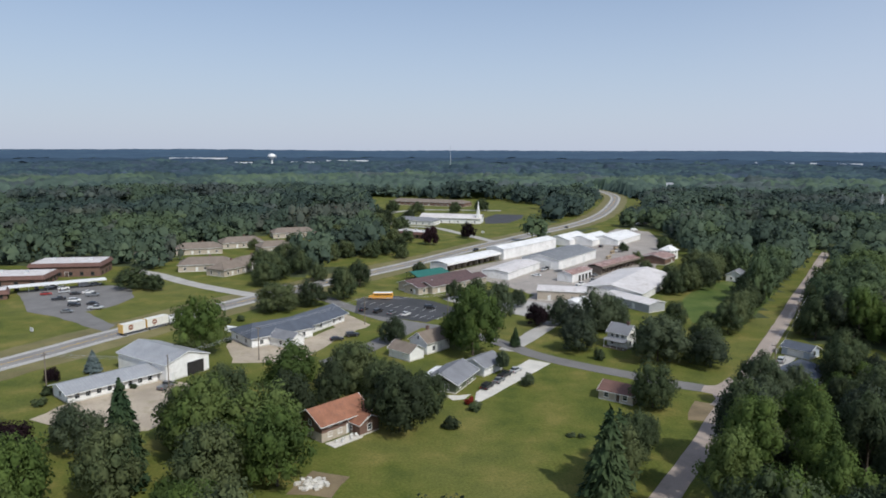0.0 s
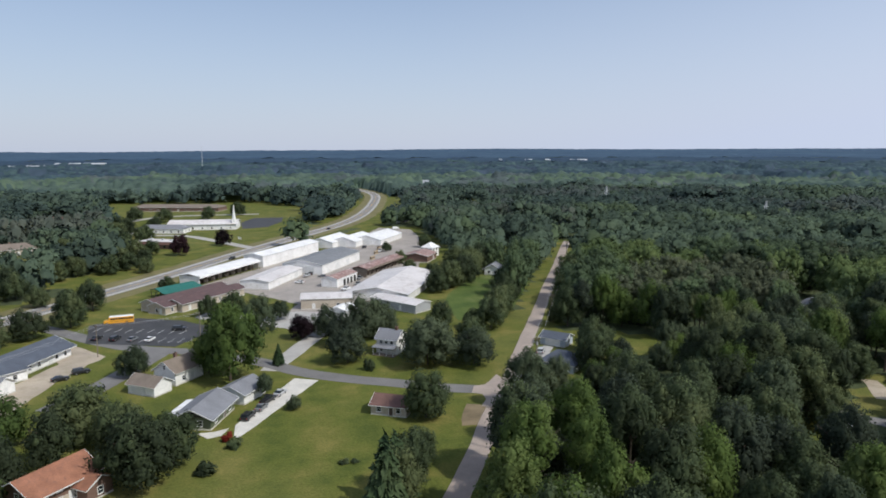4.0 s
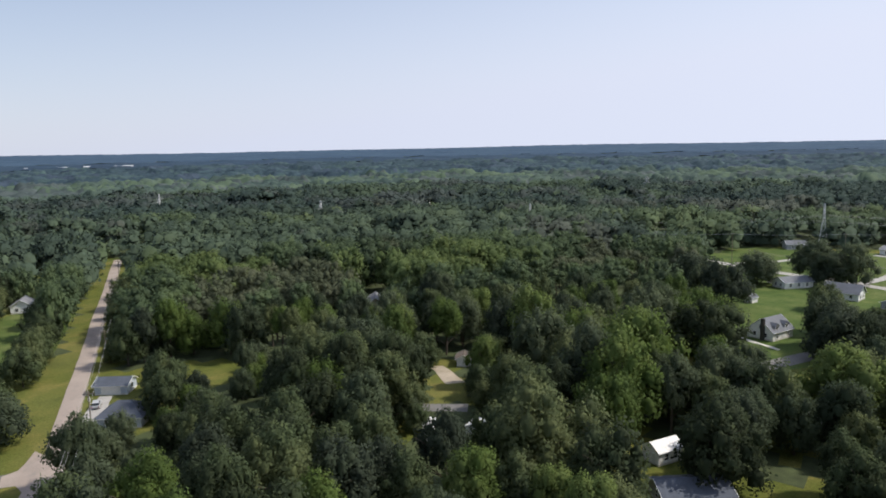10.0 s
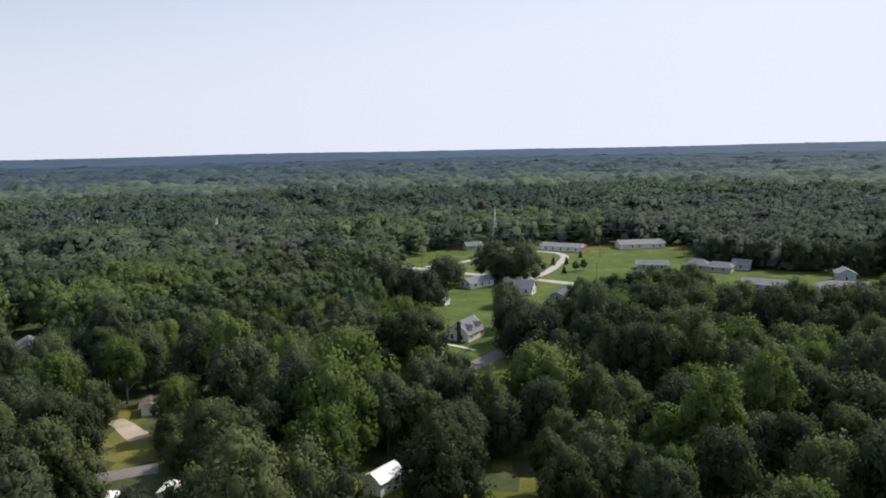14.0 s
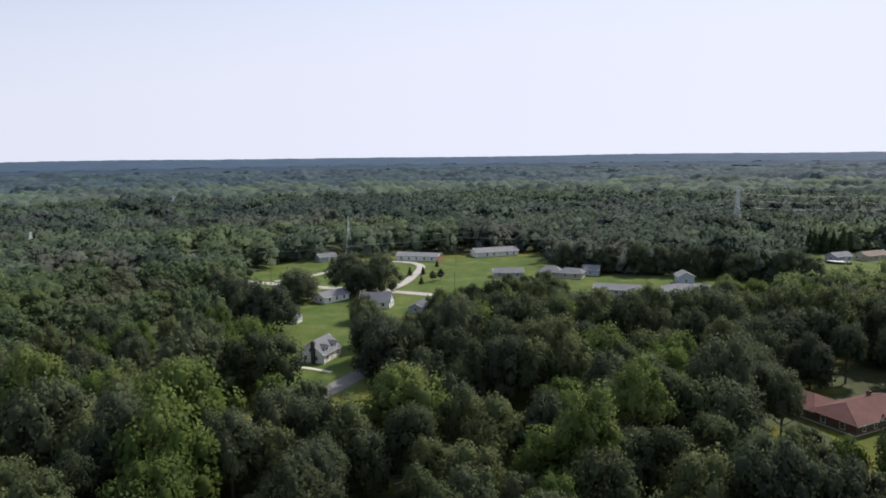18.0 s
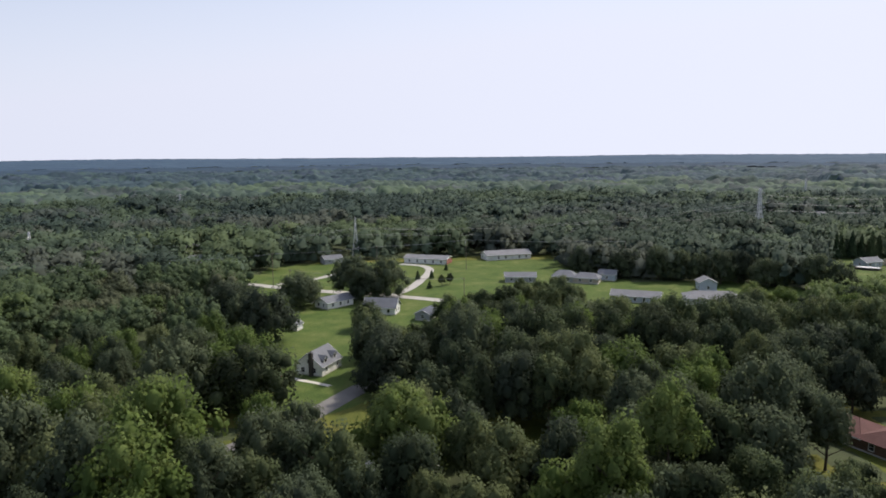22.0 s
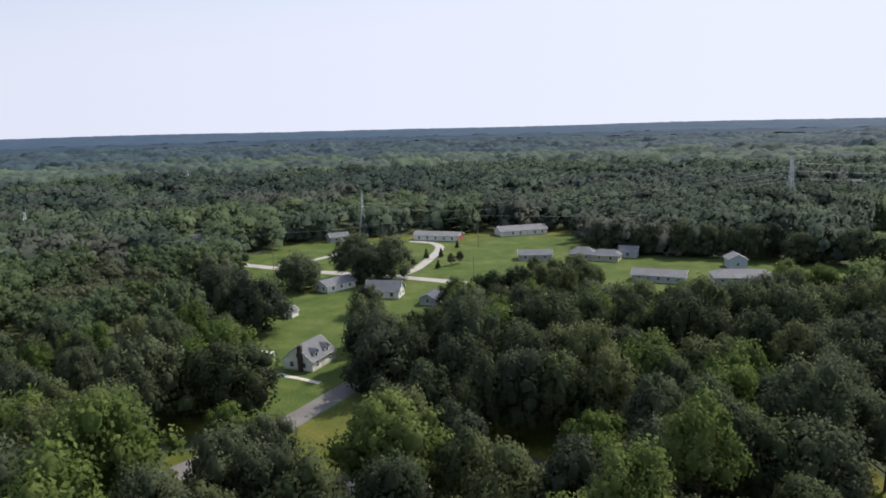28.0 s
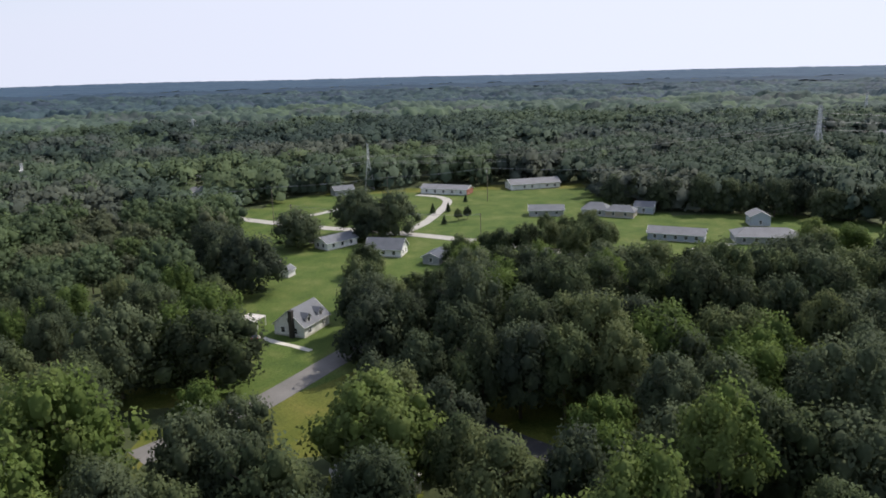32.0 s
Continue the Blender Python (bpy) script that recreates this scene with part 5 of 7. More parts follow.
trees("broadleaf_tree", [(389, 37, 6, 2), (393, 33, 6, 2), (270, 61, 17, 7), (262, 54, 14, 6), (276, 47, 10, 5.5), (270, 42, 13, 6), (268, 102, 12, 5.5), (318, 36, 11, 6), (330, 26, 9, 5), (352, -4, 10, 5), (360, -14, 10, 5), (366, 2, 8, 4), (345, -9, 10, 5), (339, -17, 10, 5), (336, 3, 11, 5.5), (329, 12, 12, 6), (306, 66, 11.5, 6.5), (330, -10, 14.9, 7), (322, -3, 13, 6), (329, 21, 10.6, 6)])
trees("broadleaf_tree", [(-82, 317, 13, 7), (-84, 337, 14, 7.5), (-80, 332, 13, 7), (-72, 350, 13, 7), (-90, 347, 14, 7.5), (-84, 372, 14, 7.5), (-77, 366, 13, 7), (-128, 305, 8, 5), (-139, 308, 11, 7.5), (-92, 390, 9, 4.5), (-84, 400, 9, 4.5), (-76, 412, 8, 4), (-98, 452, 9, 4.5), (-118, 432, 8, 4), (-60, 330, 10, 5), (-48, 322, 9, 4), (-24, 402, 9, 5), (-12, 350, 7, 4)])
trees("broadleaf_tree", [(-32, 455, 12, 6), (-40, 470, 12, 6), (-24, 466, 10, 5), (-70, 470, 13, 7), (-62, 500, 13, 7), (-52, 560, 13, 7), (-30, 620, 11, 6), (108, 384, 8, 4), (104, 352, 8, 4), (112, 344, 7, 3)])
trees("broadleaf_tree", [(99, 236, 12, 6), (106, 247, 13, 6), (112, 257, 12, 6), (119.5, 270, 13, 6), (127, 284, 13, 6.5), (135, 299, 13, 6.5), (143, 313, 13, 6), (150.5, 326, 13, 6), (102, 303, 11, 6), (110, 309, 14, 7), (119, 316, 15, 8), (126, 327, 14, 7), (134, 344, 14, 7), (143, 352, 15, 7), (132, 362, 13, 6.5)])
trees("broadleaf_tree", [(142, 258, 14, 7), (153, 246, 14, 7), (151, 272, 15, 7), (160, 286, 15, 7), (167, 301, 15, 7), (124, 236, 7, 3.2), (136, 226, 8, 3.6)])

trees("broadleaf_tree", [(-32, 413, 10, 5), (-41, 402, 11, 5.5), (-38, 426, 12, 6), (-47, 416, 12, 6), (-56, 402, 11, 5.5), (-63, 391, 11, 5.5), (-72, 376, 11, 6), (-26, 432, 9, 4.5), (-52, 432, 12, 6), (-60, 420, 12, 6), (-44, 520, 12, 6), (-56, 530, 13, 7), (-36, 540, 11, 5)])
trees("broadleaf_tree", [(111, 334, 9, 4.5), (108, 322, 8, 4), (104, 312, 6, 3), (112, 430, 7, 3.5), (140, 440, 9, 4.5)])
trees("broadleaf_tree", [(286 + 4 * math.sin(k * 2.3), -152 + k * 9.0, 11.0 + 1.4 * math.sin(k * 1.7), 5.8 + 0.9 * math.cos(k * 2.9)) for k in range(22)], "", "trees at the edge of the field")
trees("spruce_tree", [(457, -184, 15, 3.4), (458, -189, 17, 3.6), (456, -193, 16, 3.2), (459, -198, 14, 3.4), (457, -203, 17, 3.8), (458, -209, 15, 3.2), (456, -214, 17, 3.6), (459, -220, 14, 3.4)], "", "row of spruces behind a field")
trees("broadleaf_tree", [(356, -137, 7, 3.2), (352, -143, 8, 3.4), (359, -147, 6, 2.6)])
trees("broadleaf_tree", [(107.5, 181, 13, 6), (117, 197, 13, 6.5), (143.5, 88, 12, 4.6)])
trees("bright_tree", [(328, -86, 12.4, 7), (321, -95, 11, 6)])
trees("dark_tree", [(414 - 3.2 * k - 0.1 * k * k + 3 * math.sin(k * 2.6), -36 - k * 8.6, 16.5 + 1.6 * math.sin(k * 1.9), 7.2 + 0.9 * math.cos(k * 2.7)) for k in range(13)], "", "trees along the far edge of the field")
trees("broadleaf_tree", [(147, 140, 10, 5.2), (139.5, 133, 10, 5), (133, 127.5, 9.5, 5), (159.5, 125.5, 9.5, 4.8), (153, 118.5, 9, 4.8), (172, 152.5, 11, 5.5), (185, 137, 10, 5)], "low green broadleaf tree at a clearing's edge", "trees round a clearing")
trees("grey_tree", [(132.5, 183, 13.3, 3.4)])
# ---- the large trees of the woods ----
RIDGE = [(246 + 5 * math.sin(k * 2.1), -128 + k * 10.0, 22.5 + 1.8 * math.sin(k * 1.3 + 1), 6.6 + 0.9 * math.cos(k * 2.3)) for k in range(15)]
trees("broadleaf_tree", RIDGE, "tall green broadleaf tree with a full crown", "tall trees before the field")
BIG = {
    "broadleaf_tree": [(222.5, 85.5, 18.8, 11), (143, 62.4, 19.8, 8), (117.8, 74.2, 20.4, 7.5), (120.2, 89, 24.8, 8.5), (125.5, 139.5, 24, 5.5), (133, 84, 17.5, 7), (159, 34, 14.2, 6), (138.8, 137, 21.6, 5.5), (126.2, 147.5, 22.3, 5), (132, 143, 22, 5), (143, 135, 19.5, 6), (120, 153, 20, 6), (133, 150, 20.5, 6), (130, 131, 20, 6), (141.5, 101, 18.5, 8), (151, 111, 17, 5.5), (117, 146, 21, 5), (72.6, 102, 20.7, 5.5), (72.5, 113, 24, 5.5), (81, 111.5, 24.3, 6), (101, 132, 19.7, 6), (98.5, 152.5, 16.6, 6.5), (90, 121, 21, 6), (91, 138, 19, 5.5), (187.5, 95.5, 22.8, 7.5), (208.5, 15.5, 19.5, 7), (208.5, 30.5, 19.3, 7), (207.5, 6, 20.2, 7), (144, 15, 18.7, 7), (145.5, -1, 17.6, 7.2), (151, -13, 18.1, 7.5), (170, 59.5, 19.3, 7.5), (219.5, 21, 21.5, 7), (291, -68, 17.5, 7), (264, -58, 22, 7.5), (218, 7.5, 22.5, 7)],
    "dark_tree": [(209, 50, 14, 6), (178, -19, 17.9, 8.5), (188.7, -23, 24.5, 7.5), (187, -35.5, 17, 5), (217, -59, 17, 7), (214.5, -42, 17, 7), (206, -37, 18, 6.5), (142, -10.5, 20.8, 7), (192.5, 1.5, 20.3, 6.5), (235.8, 33, 24, 8), (218.8, 103.2, 21.8, 9), (163, 96, 24.5, 8.5), (177, 116.5, 21.9, 8.5), (209, 23.5, 20.2, 7), (244.8, -45, 23.5, 8), (179.5, 73, 18.3, 7), (107, 99, 21, 5)],
    "grey_tree": [(166, 53.8, 14.2, 5.5), (150, 36, 14, 6), (198.5, 123, 18, 7)],
    "bright_tree": [(186.5, 47.2, 20.3, 10.5), (177, 90.5, 26, 10), (158.2, 14.2, 24.2, 6.2), (171.5, 1, 25.3, 6.2), (157.5, 87, 25.8, 9.5), (103.2, 70.8, 18, 5), (196, 129.5, 24, 8.5), (238.5, 92, 19, 8.5), (157.3, 32, 9, 4), (96, 69, 15.5, 4.5), (168, 129, 14.5, 5), (285, 32, 16.5, 7), (53, 113.5, 23, 5), (62.5, 109.5, 21.7, 5), (67.5, 123.5, 22.8, 5.5), (46, 105, 21, 5)],
}
for kind, spots in BIG.items():
    trees(kind, spots, "", "large woodland trees")
TALL = np.array([(x, y, h, r) for spots in (*BIG.values(), RIDGE) for x, y, h, r in spots])
TAKEN = TALL[:, [0, 1, 3]]

# ---- woodland ----
LONE = [(512, 348), (562, 440), (567, 295), (470, 180), (222, 214)]
CLEAR = [
    [(-130, 140), (-60, 100), (-20, 90), (30, 96), (50, 130), (66, 160), (80, 174), (104, 214), (114, 252), (120, 266), (138, 300), (150, 322), (152, 342), (134, 350), (136, 372), (148, 398), (164, 474), (170, 560), (130, 570), (60, 470), (0, 380), (-60, 320), (-120, 250), (-160, 190)],
    [(-290, 220), (-170, 150), (-120, 215), (-90, 290), (-110, 325), (-150, 350), (-170, 372), (-230, 372), (-290, 340)],
    [(-50, 470), (30, 480), (90, 590), (112, 720), (84, 860), (-90, 900), (-100, 760), (-60, 640), (-62, 550)],
    [(-78, 372), (-40, 362), (0, 420), (40, 490), (30, 560), (-30, 560), (-46, 470), (-30, 430), (-60, 400)],
    [(92, 184), (112, 184), (146, 192), (150, 208), (136, 220), (122, 226), (104, 216)],
    [(150, 126), (158, 126), (170, 136), (182, 145), (180, 153), (166, 147), (149, 137)],
    [(138, 72), (150, 60), (144, 56), (132, 64), (140, 84), (154, 86), (158, 76)],
    [(460, 130), (484, 60), (490, -30), (440, -36), (404, -40), (394, -60), (391, -77), (391, -101), (374, -124), (368, -134), (386, -146), (456, -183), (460, -245), (390, -250), (338, -215), (328, -170), (318, -140), (304, -110), (290, -86), (280, -40), (284, 12), (284, 34), (266, 40), (256, 50), (268, 66), (262, 60), (240, 56), (222, 66), (206, 76), (218, 84), (240, 92), (270, 112), (304, 124), (340, 118), (390, 140), (440, 190), (452, 186), (420, 140)],
    [(-112, 400), (-80, 392), (-62, 420), (-60, 446), (-95, 492), (-116, 512), (-132, 470)],
    [(-112, 322), (-120, 300), (-90, 284), (-58, 318), (-78, 346)],
    [(540, -176), (534, -192), (508, -186), (514, -170)],
    [(116, 58), (150, 72), (144, 81), (112, 66)],
    [(188, -44), (198, -42), (214, -52), (206, -74), (188, -74), (182, -66), (162, -52), (164, -34)],
    [(190, 62), (212, 54), (246, 50), (262, 64), (254, 92), (226, 94), (212, 80), (198, 90)],
    [(94, 177), (104, 175), (112, 184), (100, 196), (90, 188)],
    [(-120, 560), (-72, 540), (-80, 665), (-130, 672)],
    [(-152, 345), (-105, 318), (-75, 345), (-70, 380), (-95, 395), (-130, 440), (-152, 430)],
    [(158, 372), (168, 372), (204, 452), (194, 458)],
    [(110, 45), (148, 42), (158, 49), (152, 60), (138, 58), (112, 57)],
    [(546, -268), (555, -298), (604, -322), (600, -300)],
    [(560, -230), (580, -226), (660, -290), (650, -300)],
    [(100, 560), (160, 660), (210, 800), (230, 900), (256, 900), (230, 770), (190, 650), (140, 560)],
    [(-160, 420), (-140, 360), (-110, 330), (-90, 345), (-100, 400), (-70, 425), (-66, 450), (-95, 500), (-90, 525), (-120, 530), (-150, 450)],
]


# gaps in the canopy that keep the forest floor, its dark colour standing for shade
GLADES = [
    [(103, 104), (116, 100), (142, 106), (163, 120), (160, 130), (150, 138), (138, 134), (122, 123), (104, 113)],
    [(182, 20), (192, 14), (204, 11), (206, 32), (196, 36), (180, 31)],
    [(200, 196), (211, 192), (244, 226), (240, 238), (226, 236)],
    [(222, 98), (233, 98), (238, 110), (226, 112)],
]


def inside(poly, x, y):
    hit = np.zeros(len(x), bool)
    for (ax, ay), (bx, by) in zip(poly, poly[1:] + poly[:1]):
        cross = (ay > y) != (by > y)
        hit ^= cross & (x < (bx - ax) * (y - ay) / (by - ay + 1e-12) + ax)
    return hit


def line_far(points, x, y):
    best = np.full(len(x), 1e9)
    for (ax, ay), (bx, by) in zip(points, points[1:]):
        t = np.clip(((x - ax) * (bx - ax) + (y - ay) * (by - ay)) / ((bx - ax) ** 2 + (by - ay) ** 2), 0, 1)
        best = np.minimum(best, np.hypot(x - ax - t * (bx - ax), y - ay - t * (by - ay)))
    return best


def wooded(x, y, margin=4.0, glades=True):
    ok = np.ones(len(x), bool)
    for poly in CLEAR + (GLADES if glades else []):
        ok &= ~inside(poly, x, y)
    for hx, hy in LONE:
        ok &= line_far([(hx, hy), (hx * 0.9 + 6, hy * 0.9 + 4)], x, y) > (9 if hx > 300 else 4)
    ok &= line_far(HIGHWAY, x, y) > 20
    ok &= line_far(NORTH, x, y) > np.where(y < 190, 7.5, 11)
    ok &= line_far([(262, 40), (240, 62), (209, 79), (196, 90)], x, y) > 6
    ok &= line_far([(232, 45), (200, 24), (194, 12)], x, y) > 3.5
    for tx, ty, tr in TAKEN:
        ok &= np.hypot(x - tx, y - ty) > tr * 0.62 + 3.2
    for fx, fy, fl, fw, fa in FOOT:
        c, s = math.cos(radians(fa)), math.sin(radians(fa))
        u, v = (x - fx) * c + (y - fy) * s, -(x - fx) * s + (y - fy) * c
        ok &= (np.abs(u) > fl / 2 + margin) | (np.abs(v) > fw / 2 + margin)
    return ok


def scatter(spacing, inner, outer, seed):
    g = np.random.default_rng(seed)
    n = int(2 * outer / spacing)
    i, j = np.meshgrid(np.arange(n), np.arange(n))
    x = (i.ravel() + g.uniform(-0.6, 0.6, n * n)) * spacing - outer + 60
    y = (j.ravel() + g.uniform(-0.6, 0.6, n * n)) * spacing - outer + 40
    r = np.hypot(x - 60, y - 40)
    bearing = np.degrees(np.arctan2(x - 40, y - 20))
    keep = (r >= inner) & (r < outer) & (bearing > -48) & (bearing < 136)
    x, y = x[keep], y[keep]
    keep = wooded(x, y)
    # small openings among the trees
    gap = np.sin(x * 0.071 + 2.1 * np.sin(y * 0.023)) + np.sin(y * 0.083 + 1.7 * np.sin(x * 0.019)) + g.normal(0, 0.35, len(x))
    grove = (x > 365) & (y < 20) & (y > -190)
    keep &= (gap > -1.6) | grove
    return x[keep], y[keep], g


def stand_of(x, y, cell=58.0):
    """Which stand of the woods a place belongs to: uneven patches some sixty metres wide."""
    n = 128
    jx, jy = STAND["place"]
    ci, cj = np.floor(x / cell).astype(int), np.floor(y / cell).astype(int)
    best, bi, bj = np.full(x.shape, 1e12), ci.copy(), cj.copy()
    for di in (-1, 0, 1):
        for dj in (-1, 0, 1):
            i, j = (ci + di) % n, (cj + dj) % n
            d = ((ci + di + jx[i, j]) * cell - x) ** 2 * 0.8 + ((cj + dj + jy[i, j]) * cell - y) ** 2
            near = d < best
            best, bi, bj = np.where(near, d, best), np.where(near, i, bi), np.where(near, j, bj)
    return bi, bj


LOW = [
    (9.0, [(66, 130), (80, 128), (100, 160), (104, 182), (88, 186)]),
    (9.0, [(100, 150), (120, 148), (150, 180), (150, 195), (104, 190)]),
    (10.5, [(158, -26), (174, -29), (188, -39), (200, -46), (190, -56), (164, -48)]),
]
STAND_RNG = np.random.default_rng(23)
STAND = {"place": STAND_RNG.uniform(0.05, 0.95, (2, 128, 128)), "height": STAND_RNG.normal(0, 2.6, (128, 128)), "kind": STAND_RNG.random((128, 128)), "size": STAND_RNG.uniform(0.8, 1.2, (128, 128))}


def heights(x, y, g):
    """Stands of taller and lower trees, as the woods have them; between the large trees the canopy stays below their tops."""
    i, j = stand_of(x, y)
    h = 18.0 + STAND["height"][i, j] + g.normal(0, 1.5, len(x))
    d = np.hypot(x[:, None] - TALL[:, 0], y[:, None] - TALL[:, 1])
    w = 1 / (d + 3) ** 2
    top = (w * TALL[:, 2]).sum(1) / w.sum(1) - g.uniform(1.0, 5.0, len(x))
    h = np.clip(np.where(d.min(1) < 45, top, h), 8, 26)
    for cap, poly in LOW:
        h = np.where(inside(poly, x, y), np.minimum(h, cap), h)
    return h


def girths(x, y, h, g, least, most):
    i, j = stand_of(x, y)
    return np.clip(h * g.uniform(least, most, len(x)) * STAND["size"][i, j], 3.8, 12.5)


def stands(x, y, g):
    """Which kind of tree grows where: like stands with like, and some strays. An old dark wood lies beyond the young bright one."""
    i, j = stand_of(x, y)
    u = np.where(g.random(len(x)) < 0.1, g.random(len(x)), STAND["kind"][i, j])
    r = np.hypot(x - 60, y - 40)
    old = ((r > 500) & (r < 690)) | ((x > 365) & (y < 20) & (y > -190) & (r < 560))
    young = (r <= 500) & ~old
    dark = np.where(old, 0.5, np.where(young, 0.1, 0.28))
    mid = dark + np.where(old, 0.15, np.where(young, 0.42, 0.34))
    bright = mid + np.where(old, 0.08, np.where(young, 0.36, 0.2))
    return (u > dark).astype(int) + (u > mid) + (u > bright)


def bulk(name, sets, x, y, h, rad, materials, g, label, round_=2.05):
    """Many crowns joined into one mesh of leaf clumps."""
    vs, f4s, f3s, ns, s4, s3, k = [], [], [], [], [], [], 0
    which = g.integers(0, len(sets), len(x))
    kind = stands(x, y, g)
    edge = ~(wooded(x + 13, y) & wooded(x - 13, y) & wooded(x, y + 13) & wooded(x, y - 13))
    for s, (v, f4, f3, face) in enumerate(sets):
        ids = np.flatnonzero(which == s)
        if not len(ids):
            continue
        a = g.uniform(0, math.tau, len(ids))
        c, sn, r = np.cos(a)[:, None], np.sin(a)[:, None], rad[ids][:, None]
        out = np.empty((len(ids), len(v), 3), np.float32)
        out[..., 0] = (v[:, 0] * c - v[:, 1] * sn) * r + x[ids][:, None]
        out[..., 1] = (v[:, 0] * sn + v[:, 1] * c) * r + y[ids][:, None]
        deep = np.where(edge[ids], h[ids] * 0.9, np.minimum(h[ids] * 0.85, rad[ids] * round_))
        out[..., 2] = v[:, 2] * deep[:, None] + (h[ids] - deep)[:, None]
        turn = np.empty_like(out)
        turn[..., 0] = face[:, 0] * c - face[:, 1] * sn
        turn[..., 1] = face[:, 0] * sn + face[:, 1] * c
        turn[..., 2] = face[:, 2]
        base = (k + np.arange(len(ids)) * len(v))[:, None, None]
        vs.append(out.reshape(-1, 3))
        ns.append(turn.reshape(-1, 3))
        f4s.append((f4[None] + base).reshape(-1, 4))
        f3s.append((f3[None] + base).reshape(-1, 3))
        s4.append(np.repeat(kind[ids], len(f4)))
        s3.append(np.repeat(kind[ids], len(f3)))
        k += len(ids) * len(v)
    me = array_mesh(name, np.concatenate(vs), np.concatenate(f4s), np.concatenate(f3s), materials, np.concatenate(ns), np.concatenate(s4 + s3))
    return tagged(new(name, me), label, "woodland", "", "stuff")


def forest_floor():
    """Leaf litter and low growth under the near woods, coloured darker for the trees' shade."""
    i, j = np.meshgrid(np.arange(-40, 108), np.arange(-64, 104))
    x, y = i.ravel() * 6.0, j.ravel() * 6.0
    keep = wooded(x, y, 2.0, False)
    x, y = x[keep], y[keep]
    g = np.random.default_rng(3)
    c = np.array([(-1, -1), (1, -1), (1, 1), (-1, 1)]) * 3.9
    v = np.stack([x[:, None] + c[:, 0] + g.uniform(-0.9, 0.9, (len(x), 4)), y[:, None] + c[:, 1] + g.uniform(-0.9, 0.9, (len(x), 4)), 0.012 + 0.012 * g.random((len(x), 1)) * np.ones(4)], -1).reshape(-1, 3)
    me = array_mesh("forest_floor", v, np.arange(len(v)).reshape(-1, 4), np.zeros((0, 3), int), SHADED_UNDERWOOD)
    return tagged(new("forest_floor", me), "leaf litter and undergrowth beneath the trees, darkened for their shade", "forest floor", "", "structure")


forest_floor()
wx, wy, wg = scatter(9.8, 0, 330, 11)
wh = heights(wx, wy, wg)
wr = girths(wx, wy, wh, wg, 0.26, 0.42)
# the trees of the wood's near edge stand one by one
near = line_far([(40, 98), (75, 118), (110, 96), (140, 60), (160, 10), (170, -30)], wx, wy)
order = np.argsort(near)[:420]
kinds = ("broadleaf_tree", "dark_tree", "broadleaf_tree", "bright_tree", "grey_tree", "dark_tree", "broadleaf_tree", "bright_tree", "dark_tree", "grey_tree")
for n in order:
    k = kinds[int(wg.integers(0, len(kinds)))]
    tree(k, float(wx[n]), float(wy[n]), float(wh[n]), float(wr[n]), int(wg.integers(0, 6)), "", "woodland edge trees")
rest = np.setdiff1d(np.arange(len(wx)), order)
MID = [crown_arrays(100 + s, 700, 0.064, 22, 1.0, 0.72, 0.3) for s in range(5)]
bulk("woods", MID, wx[rest], wy[rest], wh[rest], wr[rest] * 1.2, WOODS, wg, "dense green summer woodland of broadleaf trees", 1.6)
s = Shape()
for n in rest[::2]:
    s.rod((wx[n], wy[n], -0.2), (wx[n], wy[n], wh[n] * 0.6), 0.25, 0.12, 4)
tagged(new("woods_trunks", s.mesh("woods_trunks", BARK)), "bare trunks under the woodland canopy", "woodland", "", "stuff")
FARSET = [crown_arrays(200 + s, 230, 0.085, 10, 1.0, 0.7, 0.92) for s in range(5)]
fx, fy, fg = scatter(12.2, 330, 560, 12)
fh = heights(fx, fy, fg)
bulk("woods_middle", FARSET, fx, fy, fh, girths(fx, fy, fh, fg, 0.4, 0.74), HAZY_NEXT_WOODS, fg, "dense green woodland stretching away, leaf colours slightly tinted with haze", 1.2)
OUTSET = [crown_arrays(300 + s, 84, 0.125, 5, 1.0, 0.62, 1.1) for s in range(5)]
fx, fy, fg = scatter(13.4, 560, 900, 13)
fh = heights(fx, fy, fg)
bulk("woods_outer", OUTSET, fx, fy, fh, girths(fx, fy, fh, fg, 0.45, 0.84), HAZY_MID_WOODS, fg, "dense green woodland further off, haze mixed into the leaf colours", 1.0)


def crown_field(x, y, spacing, seed):
    """Height of the closed canopy over each point, from the domes of jittered trees, and the tree that tops it."""
    g = np.random.default_rng(seed)
    n = 512
    jx, jy, hh, rr = g.uniform(0.1, 0.9, (n, n)), g.uniform(0.1, 0.9, (n, n)), g.normal(0, 1.7, (n, n)), g.uniform(0.55, 1.0, (n, n))
    ci, cj = np.floor(x / spacing).astype(int), np.floor(y / spacing).astype(int)
    top, tx, ty = np.full(x.shape, -9.0), x.copy(), y.copy()
    for di in (-1, 0, 1):
        for dj in (-1, 0, 1):
            i, j = (ci + di) % n, (cj + dj) % n
            px, py = (ci + di + jx[i, j]) * spacing, (cj + dj + jy[i, j]) * spacing
            d = np.hypot(x - px, y - py) / (spacing * rr[i, j])
            z = 13.5 + hh[i, j] - 9.0 * d**2
            up = z > top
            top, tx, ty = np.where(up, z, top), np.where(up, px, tx), np.where(up, py, ty)
    i, j = stand_of(tx, ty)
    return np.maximum(top + 1.5 * STAND["height"][i, j], 4.0), tx, ty


